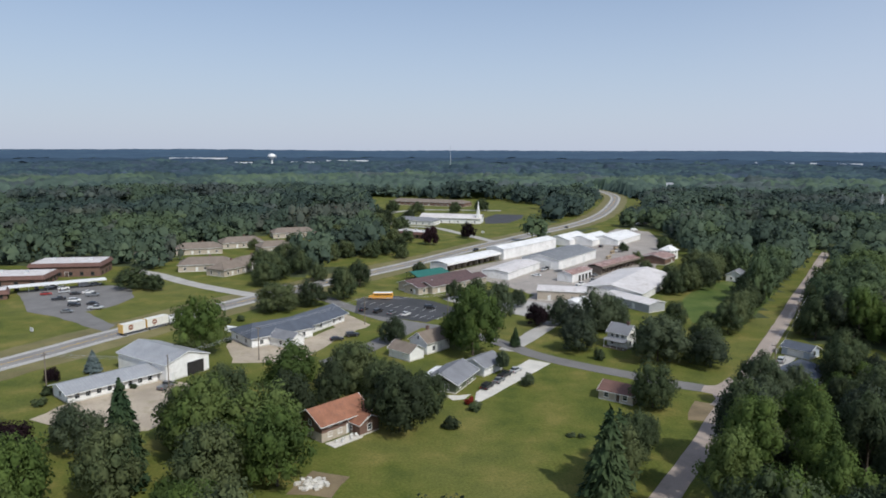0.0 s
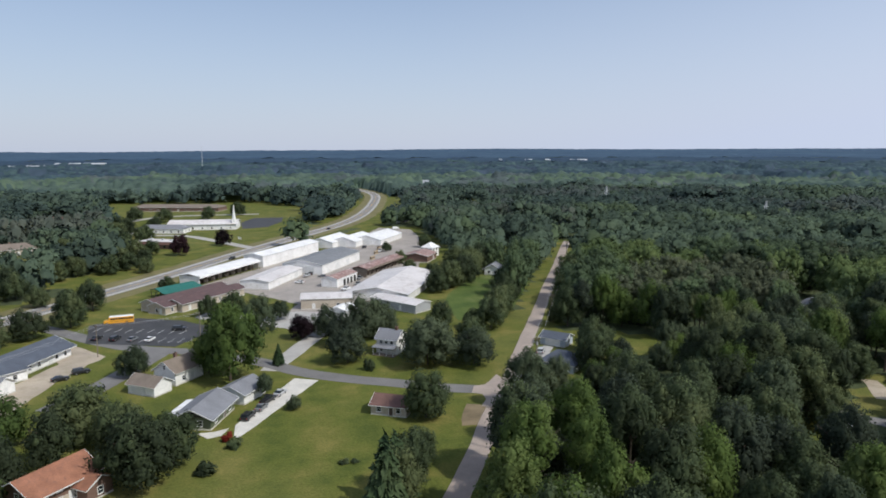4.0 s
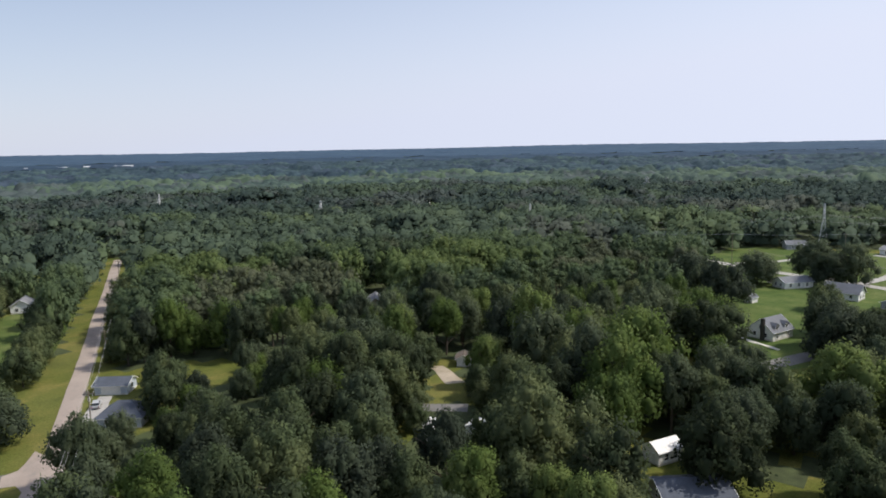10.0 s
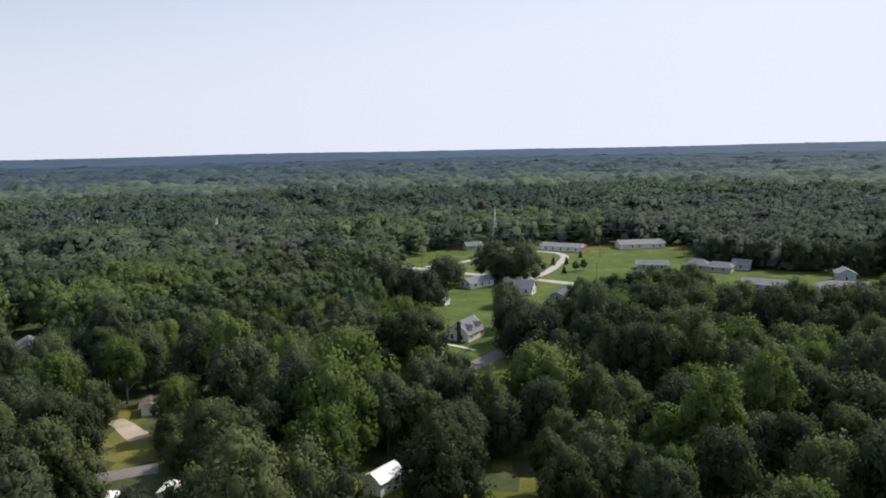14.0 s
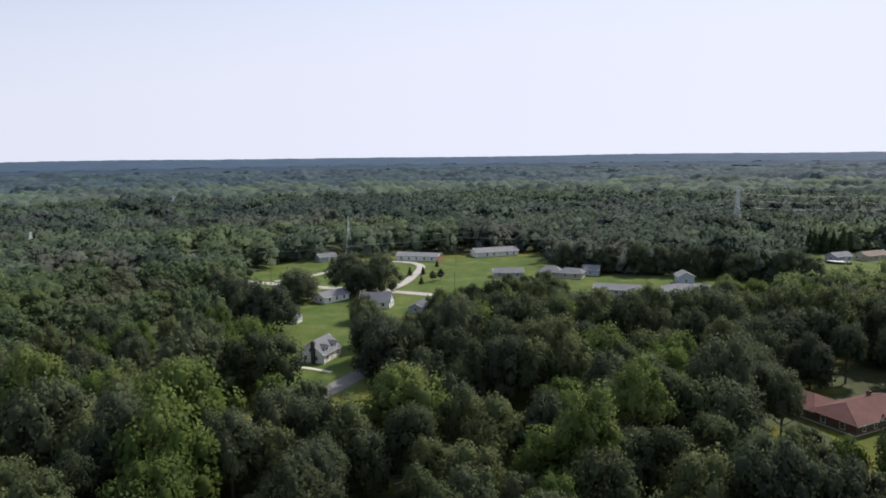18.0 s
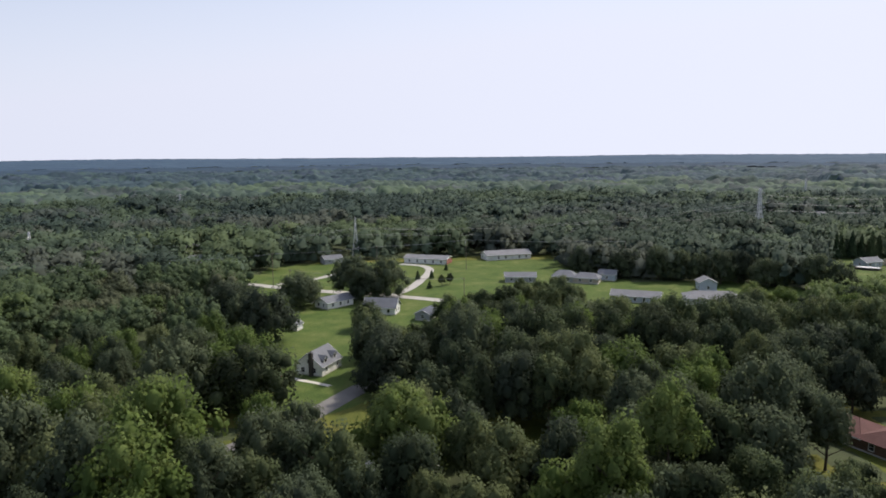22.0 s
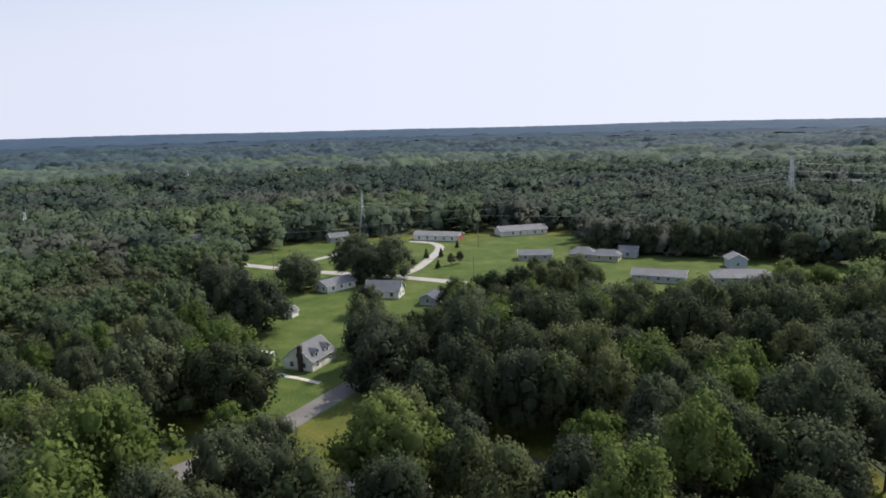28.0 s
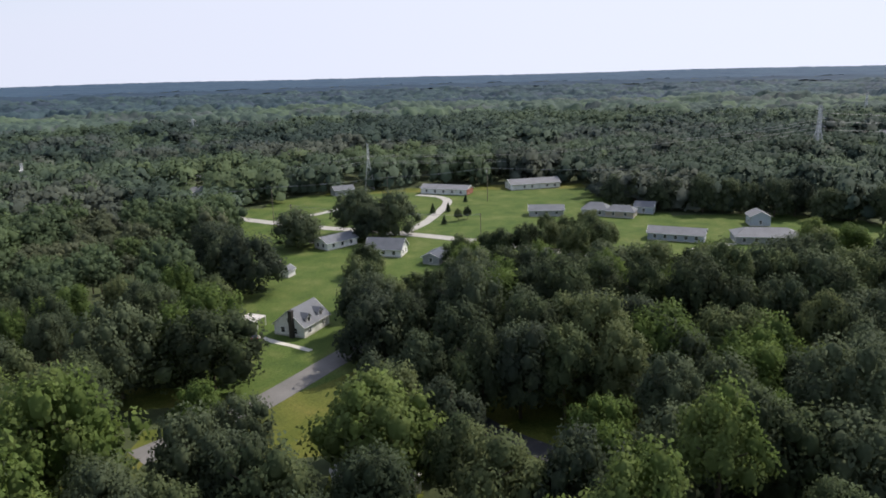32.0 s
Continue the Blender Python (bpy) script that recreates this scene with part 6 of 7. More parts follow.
def canopy_sheet(name, first, last, spacing, materials, label):
    """Distant woods: one sheet of rounded tree tops."""
    rings = [first]
    while rings[-1] < last:
        rings.append(rings[-1] + 5.0 + 5.0 * (rings[-1] - 880) / 1500)
    rings, ang = np.array(rings), np.radians(np.arange(-50, 138, 0.27))
    rr, aa = np.meshgrid(rings, ang, indexing="ij")
    x, y = 60 + rr * np.sin(aa), 40 + rr * np.cos(aa)
    z, tx, ty = crown_field(x, y, spacing, 17)
    z = np.where(wooded(x.ravel(), y.ravel()).reshape(x.shape), z, -0.6) + far_rise(np.hypot(x, y))
    kind = stands(tx.ravel(), ty.ravel(), np.random.default_rng(4)).reshape(x.shape)
    m = len(ang)
    i, j = np.meshgrid(np.arange(len(rings) - 1), np.arange(m - 1), indexing="ij")
    q = (i * m + j).ravel()
    f4 = np.stack([q, q + m, q + m + 1, q + 1], 1)
    me = array_mesh(name, np.stack([x, y, z], -1).reshape(-1, 3), f4, np.zeros((0, 3), int), materials, None, kind[:-1, :-1].ravel())
    return tagged(new(name, me), label, "woodland", "", "stuff")


canopy_sheet("woods_beyond", 885, 1330, 12.0, HAZY_BEYOND_WOODS, "green woodland in the middle distance, its leaf colours blued for haze")
canopy_sheet("woods_far", 1325, 2400, 12.0, HAZY_FAR_WOODS, "distant green woodland with blue haze in its leaf colours")


def far_canopy(first, last, step, material, name):
    """The tree tops of the far hills, as one uneven sheet."""
    g = np.random.default_rng(5)
    rings = np.arange(first, last, step)
    ang = np.radians(np.arange(-50, 138, 0.3))
    rr, aa = np.meshgrid(rings, ang, indexing="ij")
    hills = 12 * np.cos(aa - 0.7) + 2.6 * np.sin(aa * 7.7 - rr * 0.0021 + 2) + 1.6 * np.sin(aa * 17 + 1)
    z = far_rise(rr) + hills * np.clip((rr - 2400) / 1800, 0, 1) + 13 + g.normal(0, 1.1, rr.shape) + 2 * np.sin(aa * 90 + rr * 0.02)
    v = np.stack([60 + rr * np.sin(aa), 40 + rr * np.cos(aa), z], -1).reshape(-1, 3)
    m = len(ang)
    i, j = np.meshgrid(np.arange(len(rings) - 1), np.arange(m - 1), indexing="ij")
    q = (i * m + j).ravel()
    f4 = np.stack([q, q + m, q + m + 1, q + 1], 1)
    me = array_mesh(name, v, f4, np.zeros((0, 3), int), material)
    return tagged(new(name, me), "far wooded hills along the horizon, blue haze put into their colour", "hills", "", "structure")


far_canopy(2350, 2850, 20.0, HAZY_MID_HILLS, "backdrop_woods_far")
far_canopy(2850, 4600, 28.0, HAZY_FAR_HILLS, "backdrop_hills")


# ---- vehicles ----
def paint(name, colour, rough=0.3):
    return surface(name, colour, rough, 0.05, 0.8, 6, 0, 0.0, 0.5)


PAINTS = {
    "black": paint("car_paint_black", (0.02, 0.02, 0.022)),
    "grey": paint("car_paint_grey", (0.16, 0.165, 0.17)),
    "white": paint("car_paint_white", (0.75, 0.75, 0.74)),
    "silver": paint("car_paint_silver", (0.42, 0.43, 0.44)),
    "red": paint("car_paint_red", (0.28, 0.025, 0.02)),
    "blue": paint("car_paint_blue", (0.03, 0.06, 0.16)),
}
BUS_YELLOW = paint("bus_yellow", (0.75, 0.36, 0.03))
LAMP_RED = paint("tail_lamp_red", (0.35, 0.02, 0.02))
LAMP_CLEAR = paint("head_lamp_clear", (0.7, 0.7, 0.68), 0.15)
LOGO_BROWN = paint("logo_brown", (0.24, 0.085, 0.04), 0.5)
CREAM = paint("trailer_cream", (0.72, 0.7, 0.64), 0.45)
TRAILER_YELLOW = paint("trailer_yellow", (0.65, 0.42, 0.12), 0.45)


def sided(profile, half, taper=0.0):
    """A body from a side profile in x and z, pulled in towards the top by taper."""
    z0, z1 = min(p[1] for p in profile), max(p[1] for p in profile)
    s, c = Shape(), len(profile)
    w = [half - taper * (z - z0) / (z1 - z0 + 1e-6) for _, z in profile]
    v = [(x, -k, z) for (x, z), k in zip(profile, w)] + [(x, k, z) for (x, z), k in zip(profile, w)]
    return s.add(v, [tuple(range(c)), tuple(range(2 * c - 1, c - 1, -1)), *[((i + 1) % c, i, c + i, c + (i + 1) % c) for i in range(c)]])


def wheels(parent, spots, r, w):
    tyre = shared(("tyre", r, w), lambda: Shape().wheel(0, 0, 0, r, w).mesh("tyre", TYRE))
    rim = shared(("rim", r, w), lambda: Shape().wheel(0, 0, 0, r * 0.6, w + 0.03, 10).mesh("rim", CHROME))
    for x, y in spots:
        k = part("wheel", tyre, None, parent)
        k.location = (x, y, r)
        part("rim", rim, None, k)


def car(x, y, angle, colour, kind="car", z=0.06):
    names = {"car": "saloon car", "suv": "sport utility car", "pickup": "pickup truck", "van": "delivery van"}
    t = thing({"car": "car", "suv": "car", "pickup": "pickup_truck", "van": "van"}[kind], x, y, angle, z, f"parked {colour} {names[kind]} standing on the ground", "car" if kind in ("car", "suv") else kind, "parked cars")
    m = PAINTS[colour]
    body = {
        "car": [(-2.25, 0.35), (2.2, 0.35), (2.3, 0.6), (2.15, 0.82), (1.1, 0.95), (-1.5, 1.0), (-2.2, 0.92), (-2.32, 0.6)],
        "suv": [(-2.3, 0.4), (2.25, 0.4), (2.35, 0.75), (2.2, 1.0), (1.2, 1.1), (-2.3, 1.12), (-2.38, 0.7)],
        "pickup": [(-2.8, 0.5), (2.6, 0.5), (2.72, 0.85), (2.6, 1.1), (1.4, 1.18), (-2.8, 1.18), (-2.85, 0.8)],
        "van": [(-2.7, 0.4), (2.6, 0.4), (2.75, 0.8), (2.6, 1.15), (1.9, 1.35), (-2.7, 1.35), (-2.75, 0.8)],
    }[kind]
    cabin = {
        "car": [(-1.75, 0.98), (1.0, 0.95), (0.3, 1.4), (-1.0, 1.42)],
        "suv": [(-2.2, 1.1), (1.15, 1.08), (0.5, 1.65), (-2.0, 1.68)],
        "pickup": [(-0.6, 1.16), (1.4, 1.16), (0.75, 1.78), (-0.5, 1.8)],
        "van": [(-2.65, 1.34), (1.9, 1.33), (1.2, 2.05), (-2.6, 2.1)],
    }[kind]
    half = 0.88 if kind == "car" else 0.95
    part("body", shared(("body", kind, colour), lambda: sided(body, half, 0.06).mesh("body", m)), None, t)
    part("cabin", shared(("cabin", kind), lambda: sided(cabin, half - 0.08, 0.14).mesh("cabin", m if kind == "van" else GLASS)) if kind != "van" else shared(("cabin", kind, colour), lambda: sided(cabin, half - 0.04, 0.1).mesh("cabin", m)), None, t)
    top = max(p[1] for p in cabin)
    x0, x1 = cabin[3][0] + 0.02, cabin[2][0] - 0.02
    part("roof", shared(("carroof", kind, colour), lambda: Shape().box(x0, x1, -half + 0.2, half - 0.2, top - 0.02, top + 0.035).mesh("roof", m)), None, t)
    b = 1.4 if kind in ("car", "suv") else 1.7
    wheels(t, [(sx * b, sy * (half - 0.1)) for sx in (-1, 1) for sy in (-1, 1)], 0.34 if kind == "car" else 0.38, 0.24)
    fx, bx = max(p[0] for p in body), min(p[0] for p in body)
    for s in (-1, 1):
        part("headlight", shared(("hl", kind), lambda: Shape().box(fx - 0.12, fx + 0.012, -0.2, 0.2, 0.62, 0.78).mesh("headlight", LAMP_CLEAR)), None, t).location.y = s * (half - 0.24)
        part("taillight", shared(("tl", kind), lambda: Shape().box(bx - 0.012, bx + 0.1, -0.14, 0.14, 0.68, 0.86).mesh("taillight", LAMP_RED)), None, t).location.y = s * (half - 0.18)
    return t


def cars(rows):
    for x, y, angle, colour, kind in rows:
        car(x, y, angle, colour, kind)


cars([(-188, 303, 120, "black", "suv"), (-176, 309, 35, "white", "pickup"), (-169, 306, 35, "white", "suv"), (-159, 284, 25, "black", "pickup"), (-147, 273, 5, "black", "suv"), (-141, 276, 10, "black", "car"), (-158, 295, 30, "black", "car"), (-154, 298, 30, "white", "car"), (-149, 292, 20, "grey", "pickup"), (-163, 313, 40, "silver", "van"), (-159, 315, 40, "grey", "suv"), (-165, 299, 30, "silver", "car"), (-151, 281, 15, "white", "suv"), (-144, 262, 5, "grey", "car"), (-170, 294, 30, "red", "car"), (-136, 268, 8, "silver", "pickup"), (-181, 306, 120, "grey", "car")])
cars([(-35, 225, 20, "black", "car"), (-30.5, 230, 20, "black", "suv"), (-24, 211, 70, "black", "suv"), (-73, 178, 75, "grey", "pickup"), (-72, 234, -20, "white", "van"), (-5, 272, -15, "black", "suv"), (-14, 260.5, 65, "white", "car"), (-19.5, 262.5, 65, "grey", "car"), (-25, 265, 65, "black", "suv"), (-31, 268, 65, "black", "car")])
cars([(12, 179, 60, "black", "suv"), (15.5, 184, 60, "grey", "car"), (17.5, 188.5, 55, "black", "pickup"), (21, 193, 55, "silver", "car"), (64.5, 321, 40, "white", "pickup"), (72, 330, 60, "grey", "pickup"), (56, 366, 60, "black", "suv"), (60, 357, 150, "grey", "car"), (102, 203.5, 55, "silver", "suv"), (251.5, 86, 20, "black", "car"), (103, 451, 60, "black", "suv"), (164, 584, 30, "white", "van"), (172, 592, 30, "black", "pickup"), (150, 545, 10, "white", "van"), (53, 361, 60, "silver", "pickup"), (47, 345, 150, "white", "car"), (76, 345, 55, "grey", "pickup"), (108, 430, 60, "white", "pickup")])
cars([(20.5, 432, 239, "black", "suv"), (100, 562, 59, "black", "car"), (-73.5, 289.5, 58, "grey", "car"), (322, 100, 100, "grey", "car"), (325, 103, 110, "black", "car"), (352, 92, -40, "white", "car")])


def school_bus(x, y, angle):
    t = thing("school_bus", x, y, angle, 0.08, "yellow school bus with a white roof, parked on asphalt", "bus")
    part("body", sided([(-5, 0.5), (3.2, 0.5), (3.4, 0.6), (5.0, 0.6), (5.1, 1.0), (4.9, 1.45), (3.5, 1.6), (3.3, 2.7), (-4.9, 2.75), (-5.05, 1.6)], 1.2, 0.08), BUS_YELLOW, t)
    part("roof", sided([(-4.9, 2.74), (3.3, 2.7), (3.0, 2.92), (-4.7, 2.98)], 1.12, 0.3), TRIM, t, "white roof")
    for i in range(9):
        for s in (-1, 1):
            part("bus_window", shared("bus_win", lambda: Shape().box(-0.34, 0.34, -0.02, 0.02, 1.75, 2.4).mesh("bus_window", GLASS)), None, t).location = (-4.3 + i * 0.84, s * 1.175, 0)
    part("windscreen", Shape().box(3.36, 3.46, -0.95, 0.95, 1.75, 2.5), GLASS, t)
    for s in (-1, 1):
        part("stripe", Shape().box(-4.9, 3.2, s * 1.185 - 0.02, s * 1.185 + 0.02, 1.05, 1.15), DARK_TRIM, t)
    part("bumper", Shape().box(5.0, 5.25, -1.15, 1.15, 0.45, 0.75), DARK_TRIM, t)
    wheels(t, [(4.0, -1.05), (4.0, 1.05), (-2.6, -1.05), (-2.6, 1.05)], 0.5, 0.3)


school_bus(-26, 289.5, 182)


def freight_truck(x, y, angle):
    t = thing("truck_tractor", x, y, angle, 0.07, "white road tractor pulling two box trailers", "truck")
    part("cab", sided([(-0.9, 0.9), (1.3, 0.9), (1.25, 2.0), (0.9, 2.8), (-0.9, 2.85)], 1.15, 0.1), PAINTS["white"], t)
    part("bonnet", sided([(1.3, 0.8), (3.0, 0.8), (2.95, 1.6), (1.3, 1.95)], 0.95, 0.1), PAINTS["white"], t)
    part("windscreen", Shape().slab([(1.27, -0.95, 2.05), (1.27, 0.95, 2.05), (0.98, 0.85, 2.7), (0.98, -0.85, 2.7)], 0.04), GLASS, t)
    part("chassis", Shape().box(-3.6, 2.8, -0.45, 0.45, 0.6, 0.9), DARK_TRIM, t)
    part("fuel_tank", Shape().rod((-1.2, -0.95, 0.75), (0.4, -0.95, 0.75), 0.3, 0.3, 10), CHROME, t)
    wheels(t, [(2.2, -1.0), (2.2, 1.0), (-2.4, -1.0), (-2.4, 1.0)], 0.5, 0.35)
    for k in range(2):
        px, py = offset(x, y, angle, -6.0 - k * 9.3, 0)
        b = thing("box_trailer", px, py, angle, 0.07, "cream box trailer with a round red sign shape", "trailer", "truck trailers")
        part("box", Shape().box(-4.3, 4.3, -1.28, 1.28, 1.05, 3.95), CREAM, b)
        part("rear_frame", Shape().box(-4.42, -4.304, -1.3, 1.3, 0.95, 4.0), TRAILER_YELLOW, b, "yellow rear frame")
        part("under_frame", Shape().box(-4.2, 4.0, -0.5, 0.5, 0.75, 1.046), DARK_TRIM, b)
        for s in (-1, 1):
            q = part("sign_disc", shared("disc", lambda: Shape().wheel(0, 0, 0, 0.95, 0.04, 20).mesh("sign_disc", LOGO_BROWN)), None, b)
            q.location = (-1.4, s * 1.3, 2.6)
            part("sign_bar", shared("disc_bar", lambda: Shape().box(-0.6, 0.6, -0.03, 0.03, -0.16, 0.16).mesh("sign_bar", CREAM)), None, q)
        wheels(b, [(-3.2, -1.05), (-3.2, 1.05)], 0.5, 0.35)


freight_truck(-98, 245.5, 59)

# ---- poles, lines, towers ----
def cable(name, points, sag, r, label):
    line = [Vector(points[0])]
    for a, b in zip(points, points[1:]):
        a, b = Vector(a), Vector(b)
        line += [a.lerp(b, i / 10) - Vector((0, 0, sag * 0.4 * i * (1 - i / 10))) for i in range(1, 11)]
    s = Shape()
    side = (line[-1] - line[0]).cross(Vector((0, 0, 1))).normalized()
    for p in line:
        s.v += [tuple(p + side * r), tuple(p - side * r * 0.5 + Vector((0, 0, r * 0.87))), tuple(p - side * r * 0.5 - Vector((0, 0, r * 0.87)))]
    s.f = [(3 * i + j, 3 * i + (j + 1) % 3, 3 * i + 3 + (j + 1) % 3, 3 * i + 3 + j) for i in range(len(line) - 1) for j in range(3)]
    return tagged(new(name, s.mesh(name, WIRE)), label, "cable", "cables")


def pole(x, y, height, angle, transformer=False):
    t = thing("utility_pole", x, y, angle, 0, "weathered wooden utility pole with a crossarm", "utility pole", "utility poles")
    part("shaft", shared(("shaft", height), lambda: Shape().rod((0, 0, -0.5), (0, 0, height), 0.17, 0.11, 8).mesh("shaft", WOOD)), None, t)
    part("crossarm", shared("crossarm", lambda: Shape().box(-0.06, 0.06, -1.2, 1.2, -0.08, 0.08).mesh("crossarm", WOOD)), None, t).location.z = height - 0.7
    for y0 in (-1.05, -0.4, 0.4, 1.05):
        part("insulator", shared("insul", lambda: Shape().rod((0, 0, 0), (0, 0, 0.22), 0.07, 0.05, 6).mesh("insulator", DARK_TRIM)), None, t).location = (0, y0, height - 0.62)
    if transformer:
        part("transformer", shared("transf", lambda: Shape().rod((0.35, 0, -0.5), (0.35, 0, 0.5), 0.26, 0.26, 10).mesh("transformer", STEEL)), None, t).location.z = height - 2
    return t


def pole_line(spots, height=10.5, label="thin utility cables between poles"):
    for i, (x, y) in enumerate(spots):
        a, b = spots[max(i - 1, 0)], spots[min(i + 1, len(spots) - 1)]
        pole(x, y, height, math.degrees(math.atan2(b[1] - a[1], b[0] - a[0])), i % 3 == 1)
    for o in (-1.05, 0.4, 1.05):
        pts = []
        for i, (x, y) in enumerate(spots):
            a, b = spots[max(i - 1, 0)], spots[min(i + 1, len(spots) - 1)]
            d = Vector((b[0] - a[0], b[1] - a[1])).normalized()
            pts.append((x - d.y * o, y + d.x * o, height - 0.4))
        cable("utility_cable", pts, 0.7, 0.022, label)


def hedge(points, width, height, label):
    g = np.random.default_rng(9)
    line = smooth_line(points, 2.0)
    n = len(line) * 70
    i = g.integers(0, len(line), n)
    base = np.array([(p.x, p.y) for p in line])[i] + g.uniform(-1.1, 1.1, (n, 2))
    z = height * np.sqrt(g.uniform(0.02, 1, n))
    p = np.c_[base, z]
    a, b = g.normal(size=(n, 3)), g.normal(size=(n, 3))
    t = a / np.linalg.norm(a, axis=1)[:, None] * 0.3
    u = np.cross(t, b)
    u = u / np.linalg.norm(u, axis=1)[:, None] * 0.26
    v = np.stack([p + t, p + u, p - t, p - u], 1).reshape(-1, 3)
    ob = thing("hedge", 0, 0, 0, 0, label, "hedge")
    part("leaves", array_mesh("leaves", v, np.arange(len(v)).reshape(-1, 4), np.zeros((0, 3), int), LEAF_DARK), None, ob)
    part("core", strip_shape(points, width * 0.8, height * 0.86, height * 0.86), LEAF_DARK, ob)
    return ob


hedge([(129.5, 246.3), (142.3, 232.8), (155.7, 218.0)], 2.0, 2.0, "long dark green clipped hedge across a lawn")
pole_line([(62, 141), (92, 187), (124, 238), (150, 280), (176, 322), (202, 366)])
pole_line([(-103, 175), (-70.5, 173.5), (-55, 203), (-28, 246), (2, 252)])
pole_line([(352, 28), (360, 64), (380, 108)])
pole_line([(420, -60), (436, 23), (412, 70), (389, 118), (372, 160)], 17)


def lattice_tower(x, y, height, base, angle, arms=3):
    t = thing("lattice_pylon", x, y, angle, 0, "grey steel lattice power pylon", "pylon", "power pylons")
    waist = 0.62

    def half(z):
        k = z / height
        return base / 2 * (1 - k / waist * 0.78) if k < waist else base / 2 * 0.22 * (1 - (k - waist) / (1 - waist) * 0.45)

    levels = [height * k for k in (0, 0.16, 0.31, 0.44, 0.54, 0.62, 0.7, 0.78, 0.86, 0.93, 1.0)]
    for sx in (-1, 1):
        for sy in (-1, 1):
            s = Shape()
            for a in levels:
                s.v += [(sx * half(a) + dx, sy * half(a) + dy, a) for dx, dy in ((-0.15, -0.15), (0.15, -0.15), (0.15, 0.15), (-0.15, 0.15))]
            s.f = [(4 * i + j, 4 * i + (j + 1) % 4, 4 * i + 4 + (j + 1) % 4, 4 * i + 4 + j) for i in range(len(levels) - 1) for j in range(4)]
            part("leg", s, STEEL, t)
    for sx, sy, ex, ey in ((-1, -1, 1, -1), (1, -1, 1, 1), (1, 1, -1, 1), (-1, 1, -1, -1)):
        s = Shape()
        for a, b in zip(levels, levels[1:]):
            p, q = half(a), half(b)
            s.rod((sx * p, sy * p, a), (ex * q, ey * q, b), 0.1, 0.1, 3)
            s.rod((ex * p, ey * p, a), (sx * q, sy * q, b), 0.08, 0.08, 3)
        part("bracing", s, STEEL, t)
    ends = []
    for i in range(arms):
        z = height * (0.66 + 0.13 * i)
        reach = height * (0.16 - 0.02 * i)
        for s in (-1, 1):
            a = Shape().rod((0, s * half(z), z), (0, s * reach, z + 0.3), 0.14, 0.08, 4).rod((0, s * half(z + 2), z + 2.2), (0, s * reach, z + 0.35), 0.1, 0.07, 4)
            part("arm", a, STEEL, t)
            part("insulator_string", Shape().rod((0, s * reach, z + 0.3), (0, s * reach, z - 1.5), 0.09, 0.09, 5), DARK_TRIM, t)
            ends.append(offset(x, y, angle, 0, s * reach) + (z - 1.5,))
    return ends


ends = [lattice_tower(*row) for row in ((402, 640, 24, 5, 98, 2), (428, 451, 21, 5, 98, 2), (455, 270, 22, 5, 98, 2), (480, 88, 26, 5, 100, 2), (528, -181, 38, 8, 100, 3), (590, -440, 38, 8, 103, 3))]
for a, b in zip(ends, ends[1:]):
    for p, q in zip(a, b):
        cable("power_line", [p, q], 6.0, 0.045, "power line sagging between steel pylons")
lattice_tower(732, 283, 28, 6, 40)
lattice_tower(893, -408, 30, 6, 40)


def water_tower(x, y):
    t = thing("water_tower", x, y, 0, float(far_rise(np.array(math.hypot(x, y)))), "white bulb-shaped municipal water tower", "water tower")
    s, prof = Shape(), [(5.5, 0), (3.2, 4), (2.6, 26), (5, 30), (10.5, 33), (12.5, 37), (10.5, 41), (5, 44), (0.3, 45)]
    k = 20
    for r, z in prof:
        s.v += [(r * math.cos(i * math.tau / k), r * math.sin(i * math.tau / k), z) for i in range(k)]
    s.f += [(j * k + i, j * k + (i + 1) % k, (j + 1) * k + (i + 1) % k, (j + 1) * k + i) for j in range(len(prof) - 1) for i in range(k)]
    part("tank", s, PAINTS["white"], t, "", True)


water_tower(-500, 2060)
for fx0, fy0, fl, fw, fh0, fa in ((1290, 2310, 150, 50, 12, -32), (1129, 2400, 120, 40, 12, -28), (-330, 2440, 140, 50, 14, 0), (-450, 2300, 90, 40, 12, 5), (-640, 2270, 60, 30, 10, 0), (468, 2480, 30, 20, 12, 0), (-900, 2600, 200, 50, 14, 10)):
    t = thing("factory_hall", fx0, fy0, fa, float(far_rise(np.array(math.hypot(fx0, fy0)))), "long white industrial hall far away among woods", "factory", "far industrial halls")
    part("wall", Shape().box(-fl / 2, fl / 2, -fw / 2, fw / 2, 0, fh0 + 1), WHITE_METAL, t)
    part("roof", roof_shape(fl, fw, fh0 + 1, 1.5, 0.5), WHITE_METAL, t)
house(325, 1075, 20, 60, 30, 9, 4, WHITE_METAL, PALE_METAL, "large hall with a pale green-grey roof among trees", windows=(0, 0, 0, 0), doors=((0, 3),), name="hall", category="building")
house(628, 493, 30, 14, 9, 5, 3, WHITE_SIDING, WHITE_METAL, "white house glimpsed among far trees", windows=(2, 1, 2, 1))
house(570, 384, 30, 12, 9, 5, 3, WHITE_SIDING, LIGHT_SHINGLE, "pale house glimpsed among far trees", windows=(2, 1, 2, 1))
house(650, -292, 30, 12, 9, 8, 3, WHITE_SIDING, LIGHT_SHINGLE, "tall white house glimpsed among far trees", windows=(2, 1, 2, 1))
mast = thing("radio_mast", 20, 1900, 0, 0, "thin grey radio mast far away", "mast")
part("shaft", Shape().rod((0, 0, 0), (0, 0, 70), 0.6, 0.4, 5), STEEL, mast)

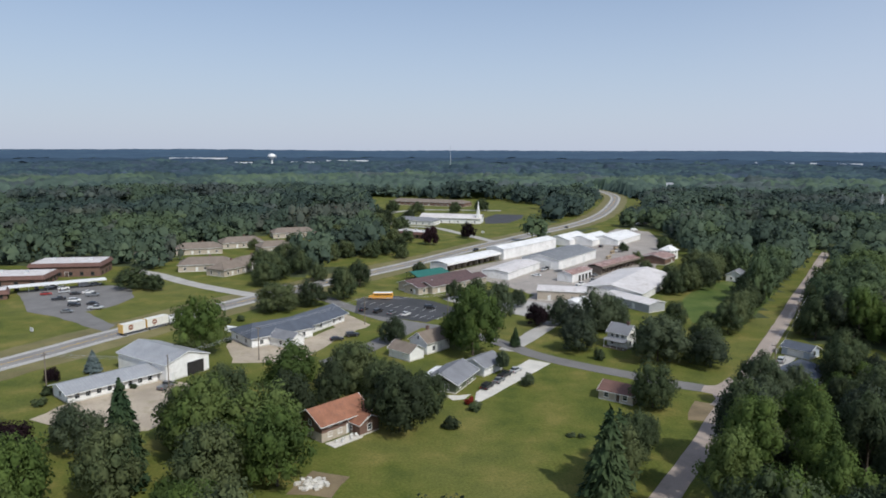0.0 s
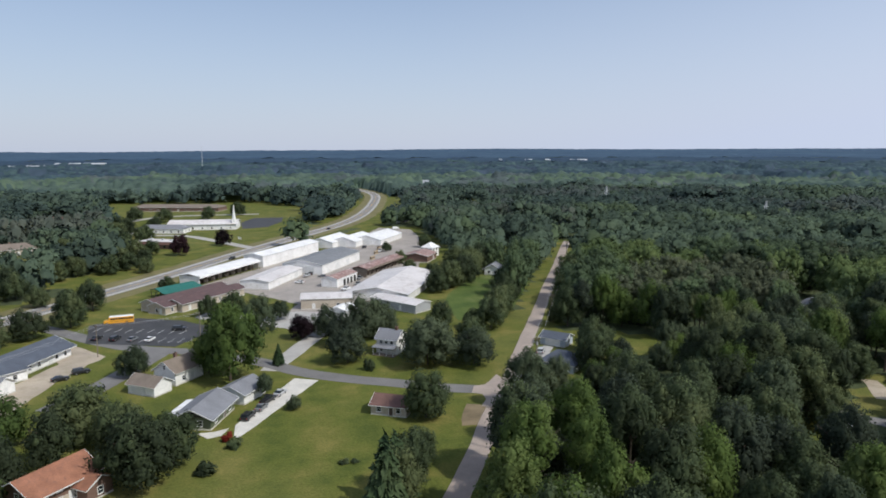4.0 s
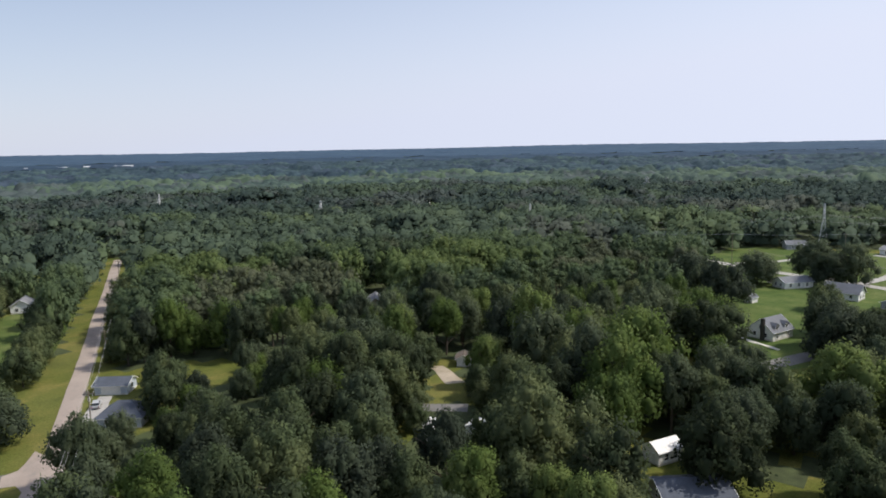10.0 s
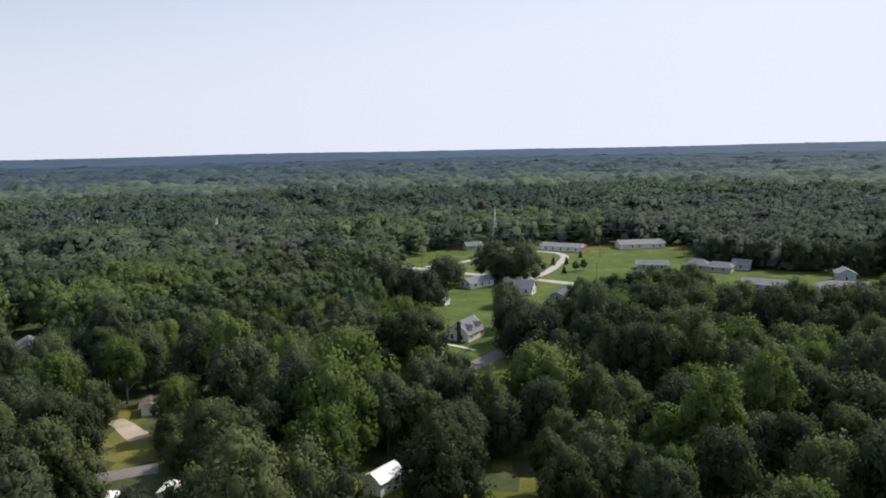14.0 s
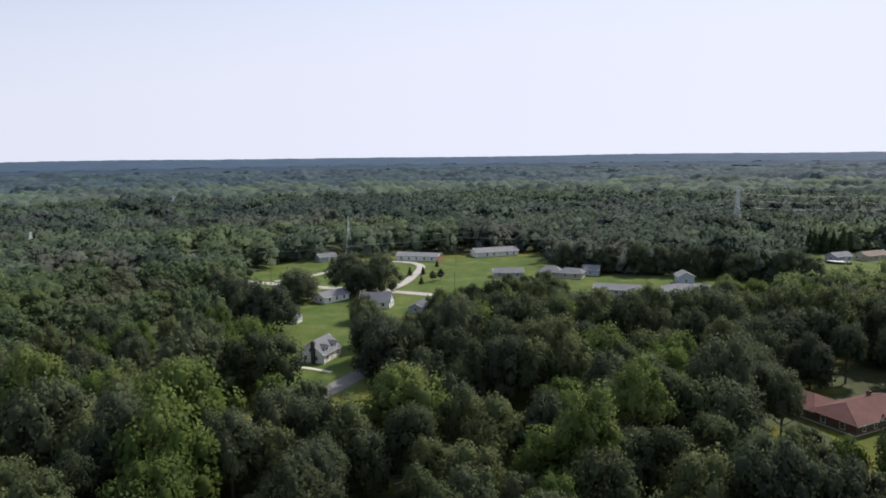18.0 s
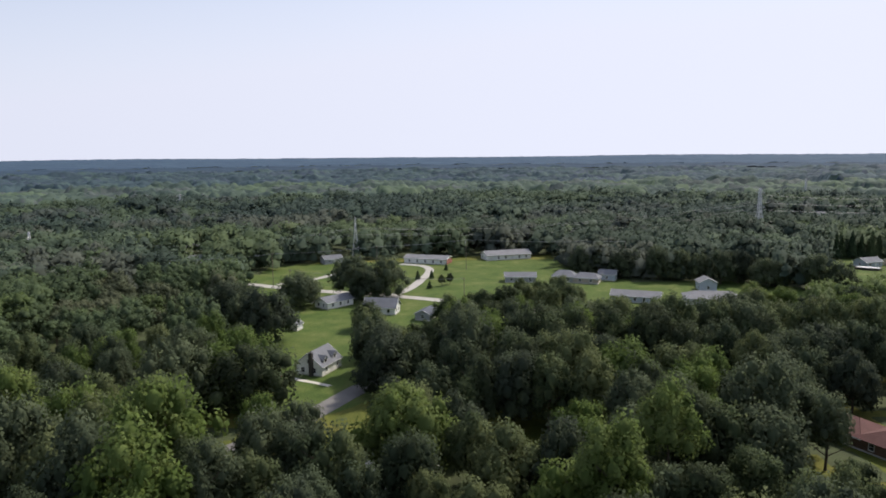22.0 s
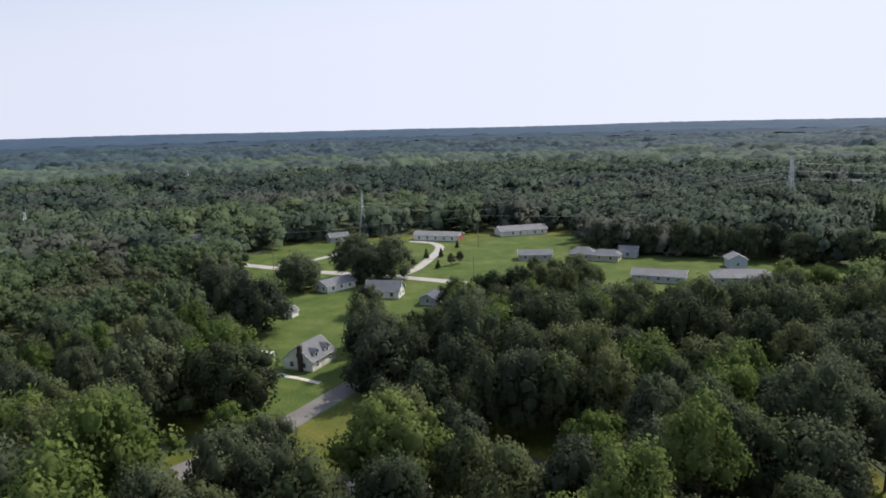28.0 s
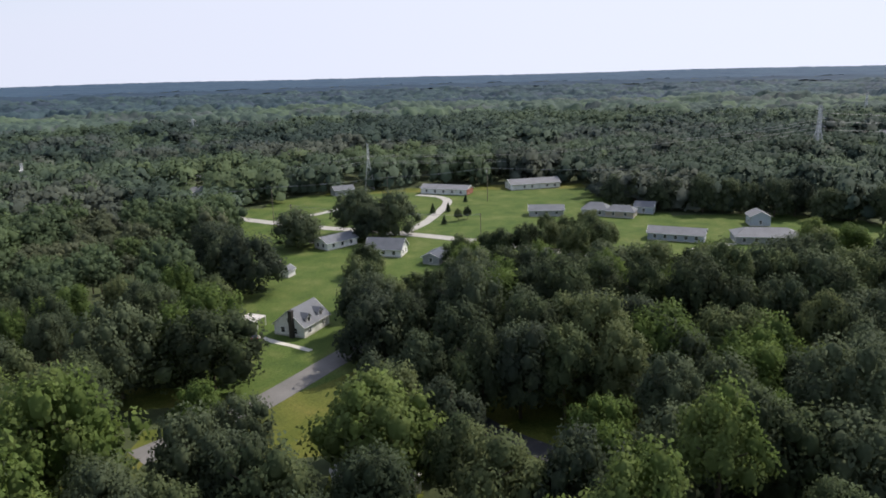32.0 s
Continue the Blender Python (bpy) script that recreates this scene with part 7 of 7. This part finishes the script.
# ---- small things in the yards ----
def box_sign(x, y, angle, w, h, label):
    t = thing("sign_board", x, y, angle, 0, label, "sign")
    part("panel", Shape().box(-w / 2, w / 2, -0.08, 0.08, 0.8, 0.8 + h), TRIM, t)
    for s in (-1, 1):
        part("post", Shape().box(s * w * 0.4 - 0.06, s * w * 0.4 + 0.06, -0.06, 0.06, 0, 0.8), WOOD, t)
    part("bar", Shape().box(-w * 0.35, w * 0.35, -0.1, -0.082, 0.8 + h * 0.4, 0.8 + h * 0.6), DARK_TRIM, t, "plain dark bar of lettering")


box_sign(-140, 232, -35, 2.0, 1.2, "small white roadside sign board on posts")
box_sign(-44, 338, -35, 2.6, 2.2, "white roadside sign beside the highway")
box_sign(30, 520, -30, 2.4, 1.4, "white church sign on the lawn")
patio = thing("patio_slab", -21.6, 146, 47, 0.02, "pale concrete patio with clutter behind the house", "patio")
part("slab", Shape().box(-4.5, 3.5, -2.6, 0.6, -0.1, 0.1), CONCRETE, patio)
for dx, dy in ((-5, 0), (-3.4, -1.2), (-1.5, 0.2), (0.6, -1.4), (2.2, 0.4), (3.8, -0.8)):
    px, py = offset(-21.6, 146, 47, dx * 0.6 + 0.3, dy * 0.7 - 0.9)
    t = thing("garden_chair", px, py, random.uniform(0, 360), 0.12, "white plastic garden chair on a patio", "chair", "garden chairs")
    part("seat", shared("gc_seat", lambda: Shape().box(-0.25, 0.25, -0.25, 0.25, 0.4, 0.45).mesh("seat", TRIM)), None, t)
    part("backrest", shared("gc_back", lambda: Shape().box(-0.25, 0.25, 0.21, 0.26, 0.45, 0.9).mesh("backrest", TRIM)), None, t)
    for sx in (-1, 1):
        for sy in (-1, 1):
            part("leg", shared("gc_leg", lambda: Shape().box(-0.025, 0.025, -0.025, 0.025, 0, 0.4).mesh("leg", TRIM)), None, t).location = (sx * 0.21, sy * 0.21, 0)
pile = thing("rubble_pile", -24.4, 124.8, 20, 0, "low heap of broken pale concrete and brush", "rubble")
for i in range(44):
    a, r = random.uniform(0, math.tau), random.uniform(0, 3.6)
    w = random.uniform(0.3, 0.8)
    q = part("block", shared(("block", i % 5), lambda: Shape().prism([(-0.5, -0.4), (0.3, -0.5), (0.55, 0.1), (0.2, 0.5), (-0.4, 0.35)], -0.2, 0.25 + 0.05 * (i % 5)).mesh("block", CONCRETE)), None, pile)
    q.matrix_basis = pose(r * math.cos(a), r * math.sin(a) * 0.7, 0.1 + max(0, 0.5 - r * 0.2) * random.random(), random.uniform(-20, 20), random.uniform(-20, 20), random.uniform(0, 360)) @ Matrix.Scale(w * 1.6, 4)
for sx, sy, r in ((29, 148, 1.4), (31, 147.5, 1.1), (28.4, 147.3, 0.8)):
    tree("shrub", sx, sy, 0.7, r, 2, "low dark clump of weeds on the lawn")

for wx0, wy0, wa, wl in ((184, 50, 20, 4.5), (186, 43, -30, 3.6), (134, 122, 40, 6), (140, 114, 10, 4)):
    house(wx0, wy0, wa, wl, 3.0, 2.3, 0.5, WHITE_SIDING, WHITE_METAL, "small white shed half hidden under trees", windows=(0, 0, 0, 0), doors=((0, 0),), name="shed", category="shed", over=0.2)


# the pool beside the field house
pool = thing("swimming_pool", 418, -188.5, 54, 0, "above-ground pool with dark sides and a white cover", "pool")
ring = [(6.4 * math.cos(i * math.tau / 20), 2.6 * math.sin(i * math.tau / 20)) for i in range(20)]
part("side", Shape().prism(ring, 0, 1.3), DARK_TRIM, pool)
part("cover", Shape().prism([(x * 0.86, y * 0.82) for x, y in ring], 1.28, 1.42), TRIM, pool, "white pool cover")


# sawn timber stacked in the open yard
for px, py, pa, n in ((76, 352, 50, 4), (80, 357, 50, 3), (58, 372, 55, 3), (84, 362, 50, 4), (104, 424, 55, 3), (110, 440, 55, 4), (97, 404, 52, 3)):
    t = thing("timber_stack", px, py, pa, 0.04, "stack of sawn timber standing in the open yard", "timber", "yard timber stacks")
    for k in range(n):
        w = random.uniform(2.2, 2.6)
        part("timber_slab", Shape().box(-w, w, -0.6, 0.6, k * 0.62, 0.55 + k * 0.62), WOOD if k % 2 else PALE_TIMBER, t)
